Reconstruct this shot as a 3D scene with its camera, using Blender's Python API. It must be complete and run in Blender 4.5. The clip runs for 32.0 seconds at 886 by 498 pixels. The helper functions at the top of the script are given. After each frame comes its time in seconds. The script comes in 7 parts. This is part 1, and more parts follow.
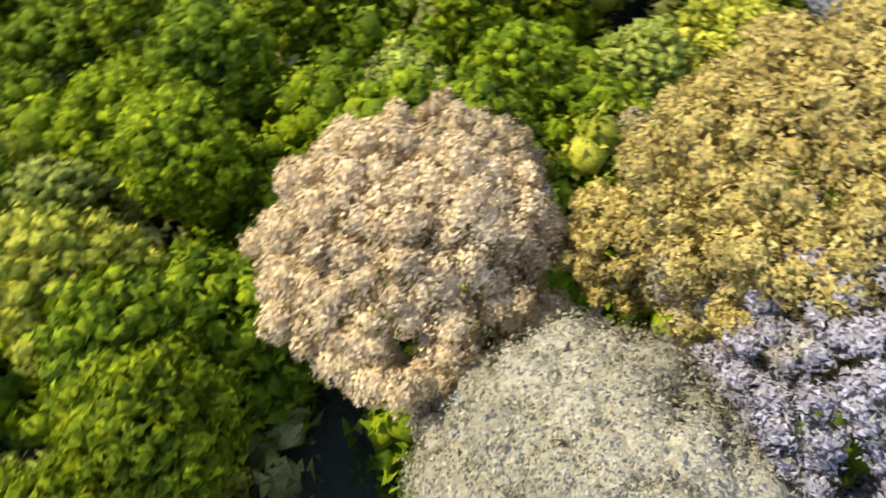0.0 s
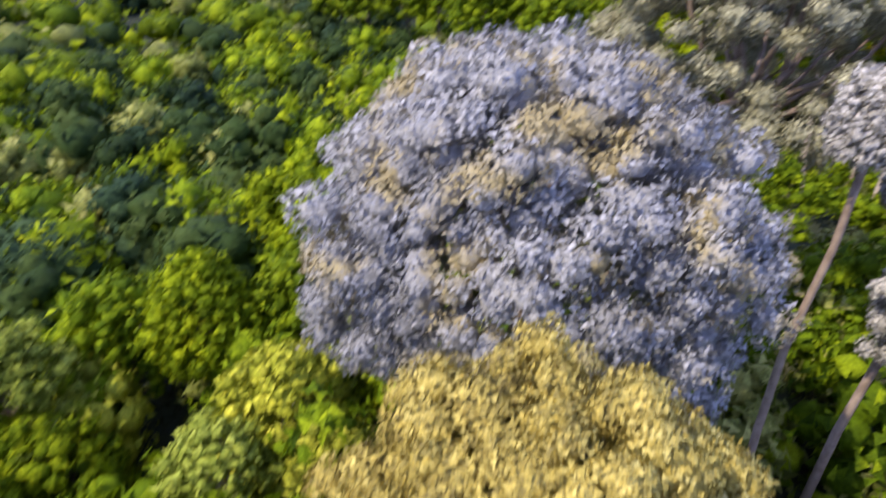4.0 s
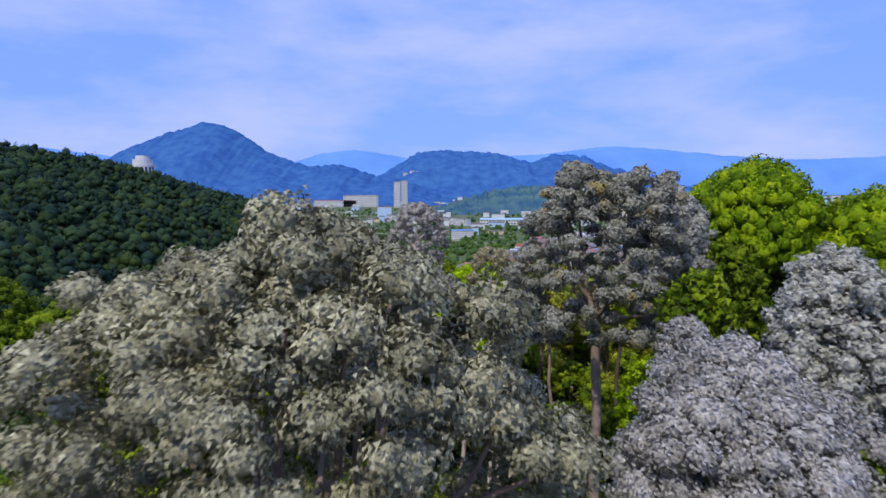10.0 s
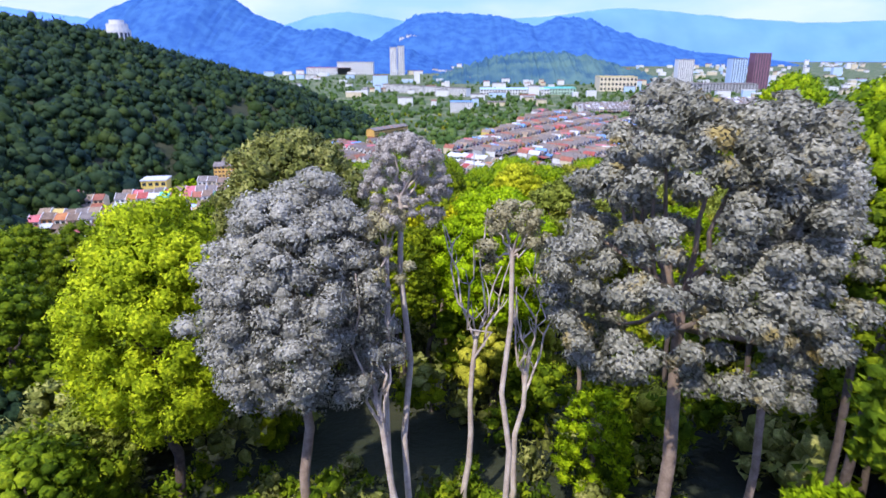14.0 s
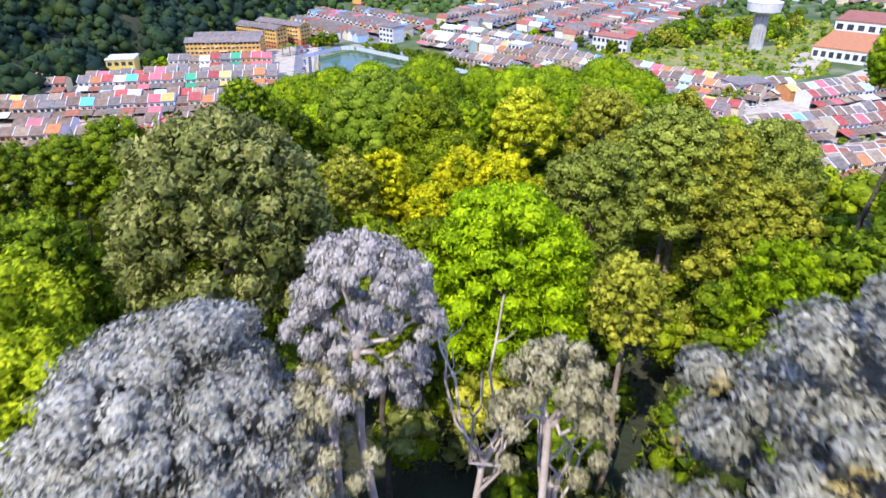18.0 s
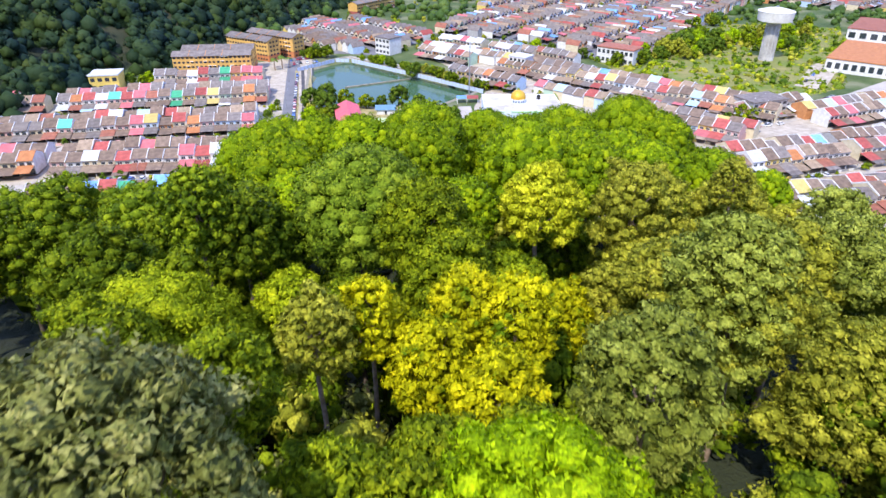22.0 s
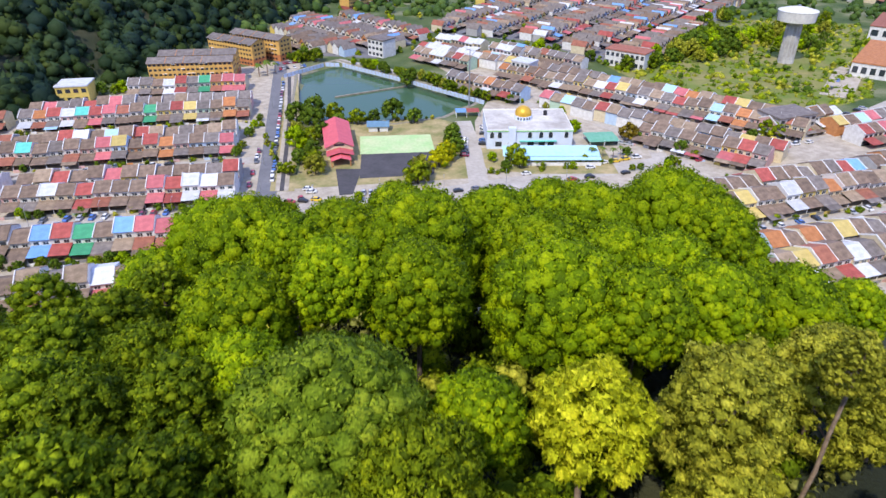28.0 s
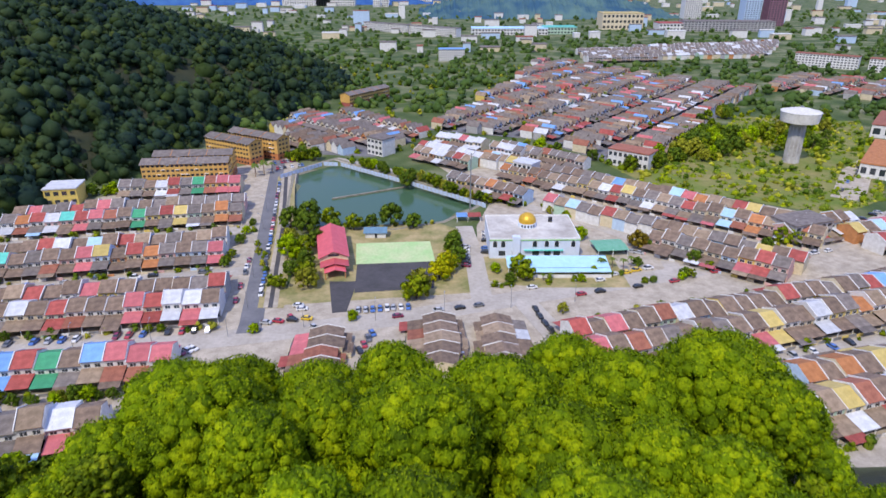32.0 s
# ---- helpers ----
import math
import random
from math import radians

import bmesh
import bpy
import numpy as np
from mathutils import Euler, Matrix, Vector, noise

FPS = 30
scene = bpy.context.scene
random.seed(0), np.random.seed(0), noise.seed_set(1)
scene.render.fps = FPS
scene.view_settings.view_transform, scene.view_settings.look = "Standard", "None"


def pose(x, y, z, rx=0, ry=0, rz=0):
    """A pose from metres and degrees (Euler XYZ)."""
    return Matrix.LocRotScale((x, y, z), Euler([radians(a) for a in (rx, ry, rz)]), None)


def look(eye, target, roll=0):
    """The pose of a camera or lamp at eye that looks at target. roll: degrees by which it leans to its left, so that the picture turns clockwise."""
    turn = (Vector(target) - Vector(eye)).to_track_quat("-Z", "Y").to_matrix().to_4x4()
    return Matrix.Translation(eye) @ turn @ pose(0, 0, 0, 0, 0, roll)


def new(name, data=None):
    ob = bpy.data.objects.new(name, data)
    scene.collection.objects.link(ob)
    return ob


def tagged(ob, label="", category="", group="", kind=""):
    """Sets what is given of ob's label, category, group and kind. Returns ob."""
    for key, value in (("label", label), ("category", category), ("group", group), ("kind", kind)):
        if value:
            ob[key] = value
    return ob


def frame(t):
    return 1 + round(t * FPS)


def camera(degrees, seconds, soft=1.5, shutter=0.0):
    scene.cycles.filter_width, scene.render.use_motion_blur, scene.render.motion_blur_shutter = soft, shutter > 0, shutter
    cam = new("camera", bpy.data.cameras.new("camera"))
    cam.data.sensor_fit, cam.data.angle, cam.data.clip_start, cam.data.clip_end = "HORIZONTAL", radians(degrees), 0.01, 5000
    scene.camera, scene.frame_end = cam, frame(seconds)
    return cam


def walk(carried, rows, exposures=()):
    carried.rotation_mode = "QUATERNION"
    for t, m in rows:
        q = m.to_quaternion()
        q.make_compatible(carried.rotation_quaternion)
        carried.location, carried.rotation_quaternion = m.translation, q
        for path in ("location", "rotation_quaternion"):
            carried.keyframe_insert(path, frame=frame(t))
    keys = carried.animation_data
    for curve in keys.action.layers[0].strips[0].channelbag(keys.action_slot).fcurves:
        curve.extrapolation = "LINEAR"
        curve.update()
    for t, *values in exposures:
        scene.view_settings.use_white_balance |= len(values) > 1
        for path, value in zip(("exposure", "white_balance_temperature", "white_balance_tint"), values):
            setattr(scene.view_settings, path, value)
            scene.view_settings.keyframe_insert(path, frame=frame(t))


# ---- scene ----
cam = camera(68.72, 32.0, shutter=0.8)
PATH = [
    (0, (0.01, -0.04, 116.00), (-9.939, 0.894, 98.670), 0.13),
    (0.5, (-0.60, 0.18, 115.96), (-10.401, 2.487, 98.673), -0.11),
    (1, (-1.20, 0.41, 115.91), (-10.663, 3.981, 98.658), -0.26),
    (1.5, (-1.79, 0.68, 115.87), (-10.732, 5.547, 98.653), -0.30),
    (2, (-2.36, 1.00, 115.81), (-10.982, 7.057, 98.810), -0.24),
    (2.5, (-2.92, 1.38, 115.74), (-11.993, 9.227, 99.742), -0.09),
    (3, (-3.45, 1.82, 115.67), (-13.241, 11.749, 101.337), 0.07),
    (3.5, (-3.95, 2.33, 115.61), (-14.122, 14.239, 103.166), 0.15),
    (4, (-4.44, 2.91, 115.56), (-14.290, 16.724, 104.981), 0.11),
    (4.5, (-4.90, 3.51, 115.52), (-13.529, 19.241, 106.687), -0.02),
    (6.5, (-6.62, 7.13, 116.58), (-8.997, 26.779, 113.672), -0.01),
    (7, (-6.68, 8.81, 116.50), (-7.605, 28.684, 114.439), 0.00),
    (7.5, (-6.71, 10.59, 116.42), (-7.009, 30.489, 114.407), -0.00),
    (8, (-6.69, 12.52, 116.34), (-6.965, 32.416, 114.333), -0.03),
    (8.5, (-6.63, 14.59, 116.28), (-6.910, 34.482, 114.268), -0.04),
    (9, (-6.56, 16.78, 116.25), (-6.835, 36.675, 114.231), -0.05),
    (9.5, (-6.49, 19.10, 116.25), (-6.778, 38.994, 114.233), -0.05),
    (10, (-6.45, 21.55, 116.29), (-6.740, 41.435, 114.185), -0.04),
    (10.5, (-6.45, 24.12, 116.39), (-6.739, 43.990, 114.124), -0.01),
    (11, (-6.48, 26.78, 116.57), (-6.768, 46.593, 113.867), 0.03),
    (11.5, (-6.54, 29.47, 116.84), (-6.822, 49.210, 113.625), 0.06),
    (12, (-6.62, 32.18, 117.24), (-6.894, 51.826, 113.479), 0.07),
    (12.5, (-6.70, 34.93, 117.74), (-6.962, 54.460, 113.434), 0.05),
    (13, (-6.77, 37.74, 118.29), (-7.020, 57.140, 113.454), 0.03),
    (13.5, (-6.83, 40.59, 118.85), (-7.074, 59.849, 113.474), 0.02),
    (15.5, (-6.88, 51.86, 121.57), (-7.028, 70.123, 113.433), -0.00),
    (16, (-6.87, 54.64, 122.22), (-6.982, 72.597, 113.417), 0.03),
    (16.5, (-6.86, 57.44, 122.86), (-6.950, 75.084, 113.435), 0.05),
    (17, (-6.85, 60.25, 123.47), (-6.904, 77.743, 113.771), 0.07),
    (17.5, (-6.86, 63.03, 124.05), (-6.896, 80.517, 114.333), 0.10),
    (18, (-6.89, 65.77, 124.58), (-6.917, 83.251, 114.864), 0.14),
    (18.5, (-6.95, 68.49, 125.10), (-6.967, 85.967, 115.370), 0.16),
    (19, (-7.02, 71.22, 125.60), (-7.018, 88.697, 115.863), 0.14),
    (19.5, (-7.05, 73.98, 126.09), (-7.048, 91.453, 116.362), 0.10),
    (20, (-7.05, 76.74, 126.59), (-7.048, 94.210, 116.850), 0.05),
    (20.5, (-7.01, 79.50, 127.06), (-7.015, 96.962, 117.307), 0.01),
    (21, (-6.96, 82.26, 127.48), (-6.967, 99.721, 117.735), -0.00),
    (21.5, (-6.92, 84.99, 127.88), (-6.925, 102.462, 118.145), -0.00),
    (22, (-6.91, 87.69, 128.32), (-6.912, 105.163, 118.592), -0.00),
    (22.5, (-6.93, 90.36, 128.83), (-6.917, 107.827, 119.092), -0.02),
    (23, (-6.96, 93.05, 129.37), (-6.956, 110.513, 119.626), -0.05),
    (23.5, (-7.02, 95.83, 129.89), (-6.998, 113.290, 120.144), -0.08),
    (24, (-7.10, 98.74, 130.39), (-7.063, 116.203, 120.643), -0.08),
    (24.5, (-7.18, 101.76, 130.88), (-7.132, 119.225, 121.135), -0.06),
    (25, (-7.25, 104.82, 131.38), (-7.184, 122.279, 121.622), -0.03),
    (25.5, (-7.29, 107.87, 131.87), (-7.219, 125.326, 122.113), 0.00),
    (27.5, (-7.38, 119.02, 134.04), (-7.297, 136.233, 123.856), -0.10),
    (28, (-7.48, 121.87, 134.58), (-7.396, 139.081, 124.393), -0.09),
    (28.5, (-7.55, 124.71, 135.14), (-7.459, 142.039, 125.160), -0.08),
    (29, (-7.57, 127.51, 135.73), (-7.480, 145.000, 126.022), -0.08),
    (29.5, (-7.57, 130.28, 136.34), (-7.476, 147.910, 126.904), -0.07),
    (30, (-7.57, 132.99, 136.95), (-7.475, 150.765, 127.789), -0.05),
    (30.5, (-7.60, 135.67, 137.54), (-7.497, 153.584, 128.655), -0.04),
    (31, (-7.65, 138.34, 138.10), (-7.545, 156.397, 129.503), -0.03),
    (31.5, (-7.70, 141.02, 138.63), (-7.595, 159.218, 130.327), -0.02),
    (32, (-7.76, 143.72, 139.15), (-7.649, 162.046, 131.139), -0.00),
]
walk(cam, [(t, look(eye, target, roll)) for t, eye, target, roll in PATH], exposures=((0,.82,7250,13),(2,.64,7250,13),(4,.62,7100,14),(6.5,-.25,6350,11),(9,-.3,6350,11),(11,-.24,6300,12),(13,.28,6250,15),(16,.66,6400,14),(20,.74,6350,11),(23,.6,6850,10),(28,.22,6950,10),(32,-.06,7000,11)))

# ---- world, sun, exposure ----
SUN_AZ, SUN_EL = 205.0, 52.0  # compass degrees from +y towards +x, height above the horizon


def make_world():
    w = bpy.data.worlds.new("sky")
    scene.world = w
    w.use_nodes = True
    nt = w.node_tree
    nt.nodes.clear()
    out = nt.nodes.new("ShaderNodeOutputWorld")
    bg = nt.nodes.new("ShaderNodeBackground")
    sky = nt.nodes.new("ShaderNodeTexSky")
    sky.sky_type = "NISHITA"
    sky.sun_disc = False
    sky.sun_elevation = radians(SUN_EL)
    sky.sun_rotation = radians(SUN_AZ)
    sky.air_density, sky.dust_density, sky.ozone_density = 1.0, 0.4, 3.0
    co = nt.nodes.new("ShaderNodeTexCoord")
    mp = nt.nodes.new("ShaderNodeMapping")
    mp.inputs["Scale"].default_value = (1.0, 1.0, 3.2)
    n1 = nt.nodes.new("ShaderNodeTexNoise")
    n1.inputs["Scale"].default_value, n1.inputs["Detail"].default_value, n1.inputs["Roughness"].default_value = 2.6, 6.0, 0.55
    ramp = nt.nodes.new("ShaderNodeValToRGB")
    ramp.color_ramp.elements[0].position, ramp.color_ramp.elements[1].position = 0.40, 0.63
    mix = nt.nodes.new("ShaderNodeMix")
    mix.data_type = "RGBA"
    veil = nt.nodes.new("ShaderNodeMix")
    veil.data_type = "RGBA"
    veil.inputs["Factor"].default_value = 0.72
    veil.inputs["B"].default_value = (4.6, 7.0, 11.8, 1)
    nt.links.new(sky.outputs[0], veil.inputs["A"])
    mix.inputs["B"].default_value = (10.4, 9.5, 12.4, 1)
    k = nt.nodes.new("ShaderNodeMath")
    k.operation = "MULTIPLY_ADD"
    k.inputs[1].default_value, k.inputs[2].default_value = 0.72, 0.12
    nt.links.new(co.outputs["Generated"], mp.inputs["Vector"])
    nt.links.new(mp.outputs[0], n1.inputs["Vector"])
    nt.links.new(n1.outputs["Fac"], ramp.inputs[0])
    nt.links.new(ramp.outputs[0], k.inputs[0])
    nt.links.new(k.outputs[0], mix.inputs["Factor"])
    nt.links.new(veil.outputs["Result"], mix.inputs["A"])
    tint = nt.nodes.new("ShaderNodeMix")
    tint.data_type, tint.blend_type = "RGBA", "MULTIPLY"
    tint.inputs["Factor"].default_value = 1.0
    tint.inputs["B"].default_value = (0.83, 1.05, 1.58, 1)
    nt.links.new(mix.outputs["Result"], tint.inputs["A"])
    nt.links.new(tint.outputs["Result"], bg.inputs["Color"])
    bg.inputs["Strength"].default_value = 0.074
    nt.links.new(bg.outputs[0], out.inputs[0])


make_world()
sun = new("sun", bpy.data.lights.new("sun", "SUN"))
sun.data.energy, sun.data.angle, sun.data.color = 3.6, radians(0.6), (1.0, 0.96, 0.88)
_a, _e = radians(SUN_AZ), radians(SUN_EL)
sun.matrix_world = look((0, 0, 0), (-math.sin(_a) * math.cos(_e), -math.cos(_a) * math.cos(_e), -math.sin(_e)))

# ---- materials ----
MATS = {}


def base_mat(name):
    m = bpy.data.materials.new(name)
    m.use_nodes = True
    return m, m.node_tree, m.node_tree.nodes["Principled BSDF"]


def surf(name, col, col2=None, scale=1.0, rough=0.8, metal=0.0, bump=0.15, bscale=None, spec=0.3, rand=0.0, detail=5.0, stain=0.25):
    """A surface with two-scale noise from col to col2, bump, and a lightness that differs from piece to piece by rand."""
    if name in MATS:
        return MATS[name]
    m, nt, b = base_mat(name)
    col2 = col2 or tuple(c * 0.72 for c in col[:3])
    co = nt.nodes.new("ShaderNodeTexCoord")
    n = nt.nodes.new("ShaderNodeTexNoise")
    n.inputs["Scale"].default_value, n.inputs["Detail"].default_value, n.inputs["Roughness"].default_value = scale, detail, 0.6
    n2 = nt.nodes.new("ShaderNodeTexNoise")
    n2.inputs["Scale"].default_value, n2.inputs["Detail"].default_value = scale * 7.3, 3.0
    r = nt.nodes.new("ShaderNodeValToRGB")
    r.color_ramp.elements[0].position, r.color_ramp.elements[1].position = 0.35, 0.65
    r.color_ramp.elements[0].color = (*col2[:3], 1)
    r.color_ramp.elements[1].color = (*col[:3], 1)
    nt.links.new(co.outputs["Object"], n.inputs["Vector"])
    nt.links.new(co.outputs["Object"], n2.inputs["Vector"])
    nt.links.new(n.outputs["Fac"], r.inputs[0])
    hsv = nt.nodes.new("ShaderNodeHueSaturation")
    nt.links.new(r.outputs[0], hsv.inputs["Color"])
    ma = nt.nodes.new("ShaderNodeMath")
    ma.operation = "MULTIPLY_ADD"
    ma.inputs[1].default_value, ma.inputs[2].default_value = stain * 2, 1 - stain
    nt.links.new(n2.outputs["Fac"], ma.inputs[0])
    if rand:
        oi = nt.nodes.new("ShaderNodeObjectInfo")
        mb = nt.nodes.new("ShaderNodeMath")
        mb.operation = "MULTIPLY_ADD"
        mb.inputs[1].default_value, mb.inputs[2].default_value = rand * 2, 1 - rand
        nt.links.new(oi.outputs["Random"], mb.inputs[0])
        mc = nt.nodes.new("ShaderNodeMath")
        mc.operation = "MULTIPLY"
        nt.links.new(ma.outputs[0], mc.inputs[0])
        nt.links.new(mb.outputs[0], mc.inputs[1])
        ma = mc
    nt.links.new(ma.outputs[0], hsv.inputs["Value"])
    nt.links.new(hsv.outputs[0], b.inputs["Base Color"])
    b.inputs["Roughness"].default_value, b.inputs["Metallic"].default_value = rough, metal
    b.inputs["Specular IOR Level"].default_value = spec
    if bump:
        bp = nt.nodes.new("ShaderNodeBump")
        bp.inputs["Strength"].default_value = bump
        if bscale:
            n3 = nt.nodes.new("ShaderNodeTexNoise")
            n3.inputs["Scale"].default_value = bscale
            nt.links.new(co.outputs["Object"], n3.inputs["Vector"])
            nt.links.new(n3.outputs["Fac"], bp.inputs["Height"])
        else:
            nt.links.new(n2.outputs["Fac"], bp.inputs["Height"])
        nt.links.new(bp.outputs[0], b.inputs["Normal"])
    MATS[name] = m
    return m


def leafy(name, dark, mid, light, patch=0.35, trans=0.25, rough=0.6, spec=0.08, patchcol=None, patchamt=0.0, own=0.62):
    """Foliage: every leaf has its own shade, and drifts over the crown in patches."""
    if name in MATS:
        return MATS[name]
    m, nt, b = base_mat(name)
    g = nt.nodes.new("ShaderNodeNewGeometry")
    co = nt.nodes.new("ShaderNodeTexCoord")
    n = nt.nodes.new("ShaderNodeTexNoise")
    n.inputs["Scale"].default_value, n.inputs["Detail"].default_value = patch, 3.0
    nt.links.new(co.outputs["Object"], n.inputs["Vector"])
    ad = nt.nodes.new("ShaderNodeMath")
    ad.operation = "MULTIPLY_ADD"
    ad.inputs[1].default_value = own
    nt.links.new(g.outputs["Random Per Island"], ad.inputs[0])
    sc = nt.nodes.new("ShaderNodeMath")
    sc.operation = "MULTIPLY_ADD"
    sc.inputs[1].default_value, sc.inputs[2].default_value = 1.1, -0.36 + (0.62 - own) / 2
    nt.links.new(n.outputs["Fac"], sc.inputs[0])
    nt.links.new(sc.outputs[0], ad.inputs[2])
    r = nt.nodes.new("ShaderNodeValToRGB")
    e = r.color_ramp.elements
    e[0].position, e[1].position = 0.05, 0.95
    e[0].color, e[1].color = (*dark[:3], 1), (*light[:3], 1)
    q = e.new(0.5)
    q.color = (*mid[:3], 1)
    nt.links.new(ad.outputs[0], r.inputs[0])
    colour = r.outputs[0]
    oi = nt.nodes.new("ShaderNodeObjectInfo")
    hsv = nt.nodes.new("ShaderNodeHueSaturation")
    hv = nt.nodes.new("ShaderNodeMath")
    hv.operation = "MULTIPLY_ADD"
    hv.inputs[1].default_value, hv.inputs[2].default_value = 0.36, 0.82
    nt.links.new(oi.outputs["Random"], hv.inputs[0])
    nt.links.new(hv.outputs[0], hsv.inputs["Value"])
    nt.links.new(colour, hsv.inputs["Color"])
    colour = hsv.outputs[0]
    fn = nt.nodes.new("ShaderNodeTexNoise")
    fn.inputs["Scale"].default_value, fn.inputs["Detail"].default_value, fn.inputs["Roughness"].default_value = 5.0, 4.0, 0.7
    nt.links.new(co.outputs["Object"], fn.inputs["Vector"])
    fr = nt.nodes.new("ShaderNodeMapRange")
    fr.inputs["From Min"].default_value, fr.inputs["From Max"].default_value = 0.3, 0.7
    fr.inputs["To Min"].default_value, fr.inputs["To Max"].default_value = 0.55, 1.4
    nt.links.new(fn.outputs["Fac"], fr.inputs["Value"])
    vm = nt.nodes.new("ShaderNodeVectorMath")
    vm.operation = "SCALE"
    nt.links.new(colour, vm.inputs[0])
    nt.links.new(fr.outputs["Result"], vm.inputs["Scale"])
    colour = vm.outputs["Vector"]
    bp = nt.nodes.new("ShaderNodeBump")
    bp.inputs["Strength"].default_value, bp.inputs["Distance"].default_value = 0.7, 0.2
    nt.links.new(fn.outputs["Fac"], bp.inputs["Height"])
    nt.links.new(bp.outputs[0], b.inputs["Normal"])
    if patchcol:
        n2 = nt.nodes.new("ShaderNodeTexNoise")
        n2.inputs["Scale"].default_value, n2.inputs["Detail"].default_value = 0.45, 4.0
        nt.links.new(co.outputs["Object"], n2.inputs["Vector"])
        r2 = nt.nodes.new("ShaderNodeValToRGB")
        r2.color_ramp.elements[0].position, r2.color_ramp.elements[1].position = 0.62 - patchamt, 0.7 - patchamt * 0.8
        nt.links.new(n2.outputs["Fac"], r2.inputs[0])
        mx = nt.nodes.new("ShaderNodeMix")
        mx.data_type = "RGBA"
        mx.inputs["B"].default_value = (*patchcol[:3], 1)
        nt.links.new(r2.outputs[0], mx.inputs["Factor"])
        nt.links.new(colour, mx.inputs["A"])
        colour = mx.outputs["Result"]
    nt.links.new(colour, b.inputs["Base Color"])
    b.inputs["Roughness"].default_value = rough
    b.inputs["Specular IOR Level"].default_value = spec
    tr = nt.nodes.new("ShaderNodeBsdfTranslucent")
    nt.links.new(colour, tr.inputs["Color"])
    ms = nt.nodes.new("ShaderNodeMixShader")
    ms.inputs[0].default_value = trans
    nt.links.new(b.outputs[0], ms.inputs[1])
    nt.links.new(tr.outputs[0], ms.inputs[2])
    nt.links.new(ms.outputs[0], nt.nodes["Material Output"].inputs["Surface"])
    MATS[name] = m
    return m


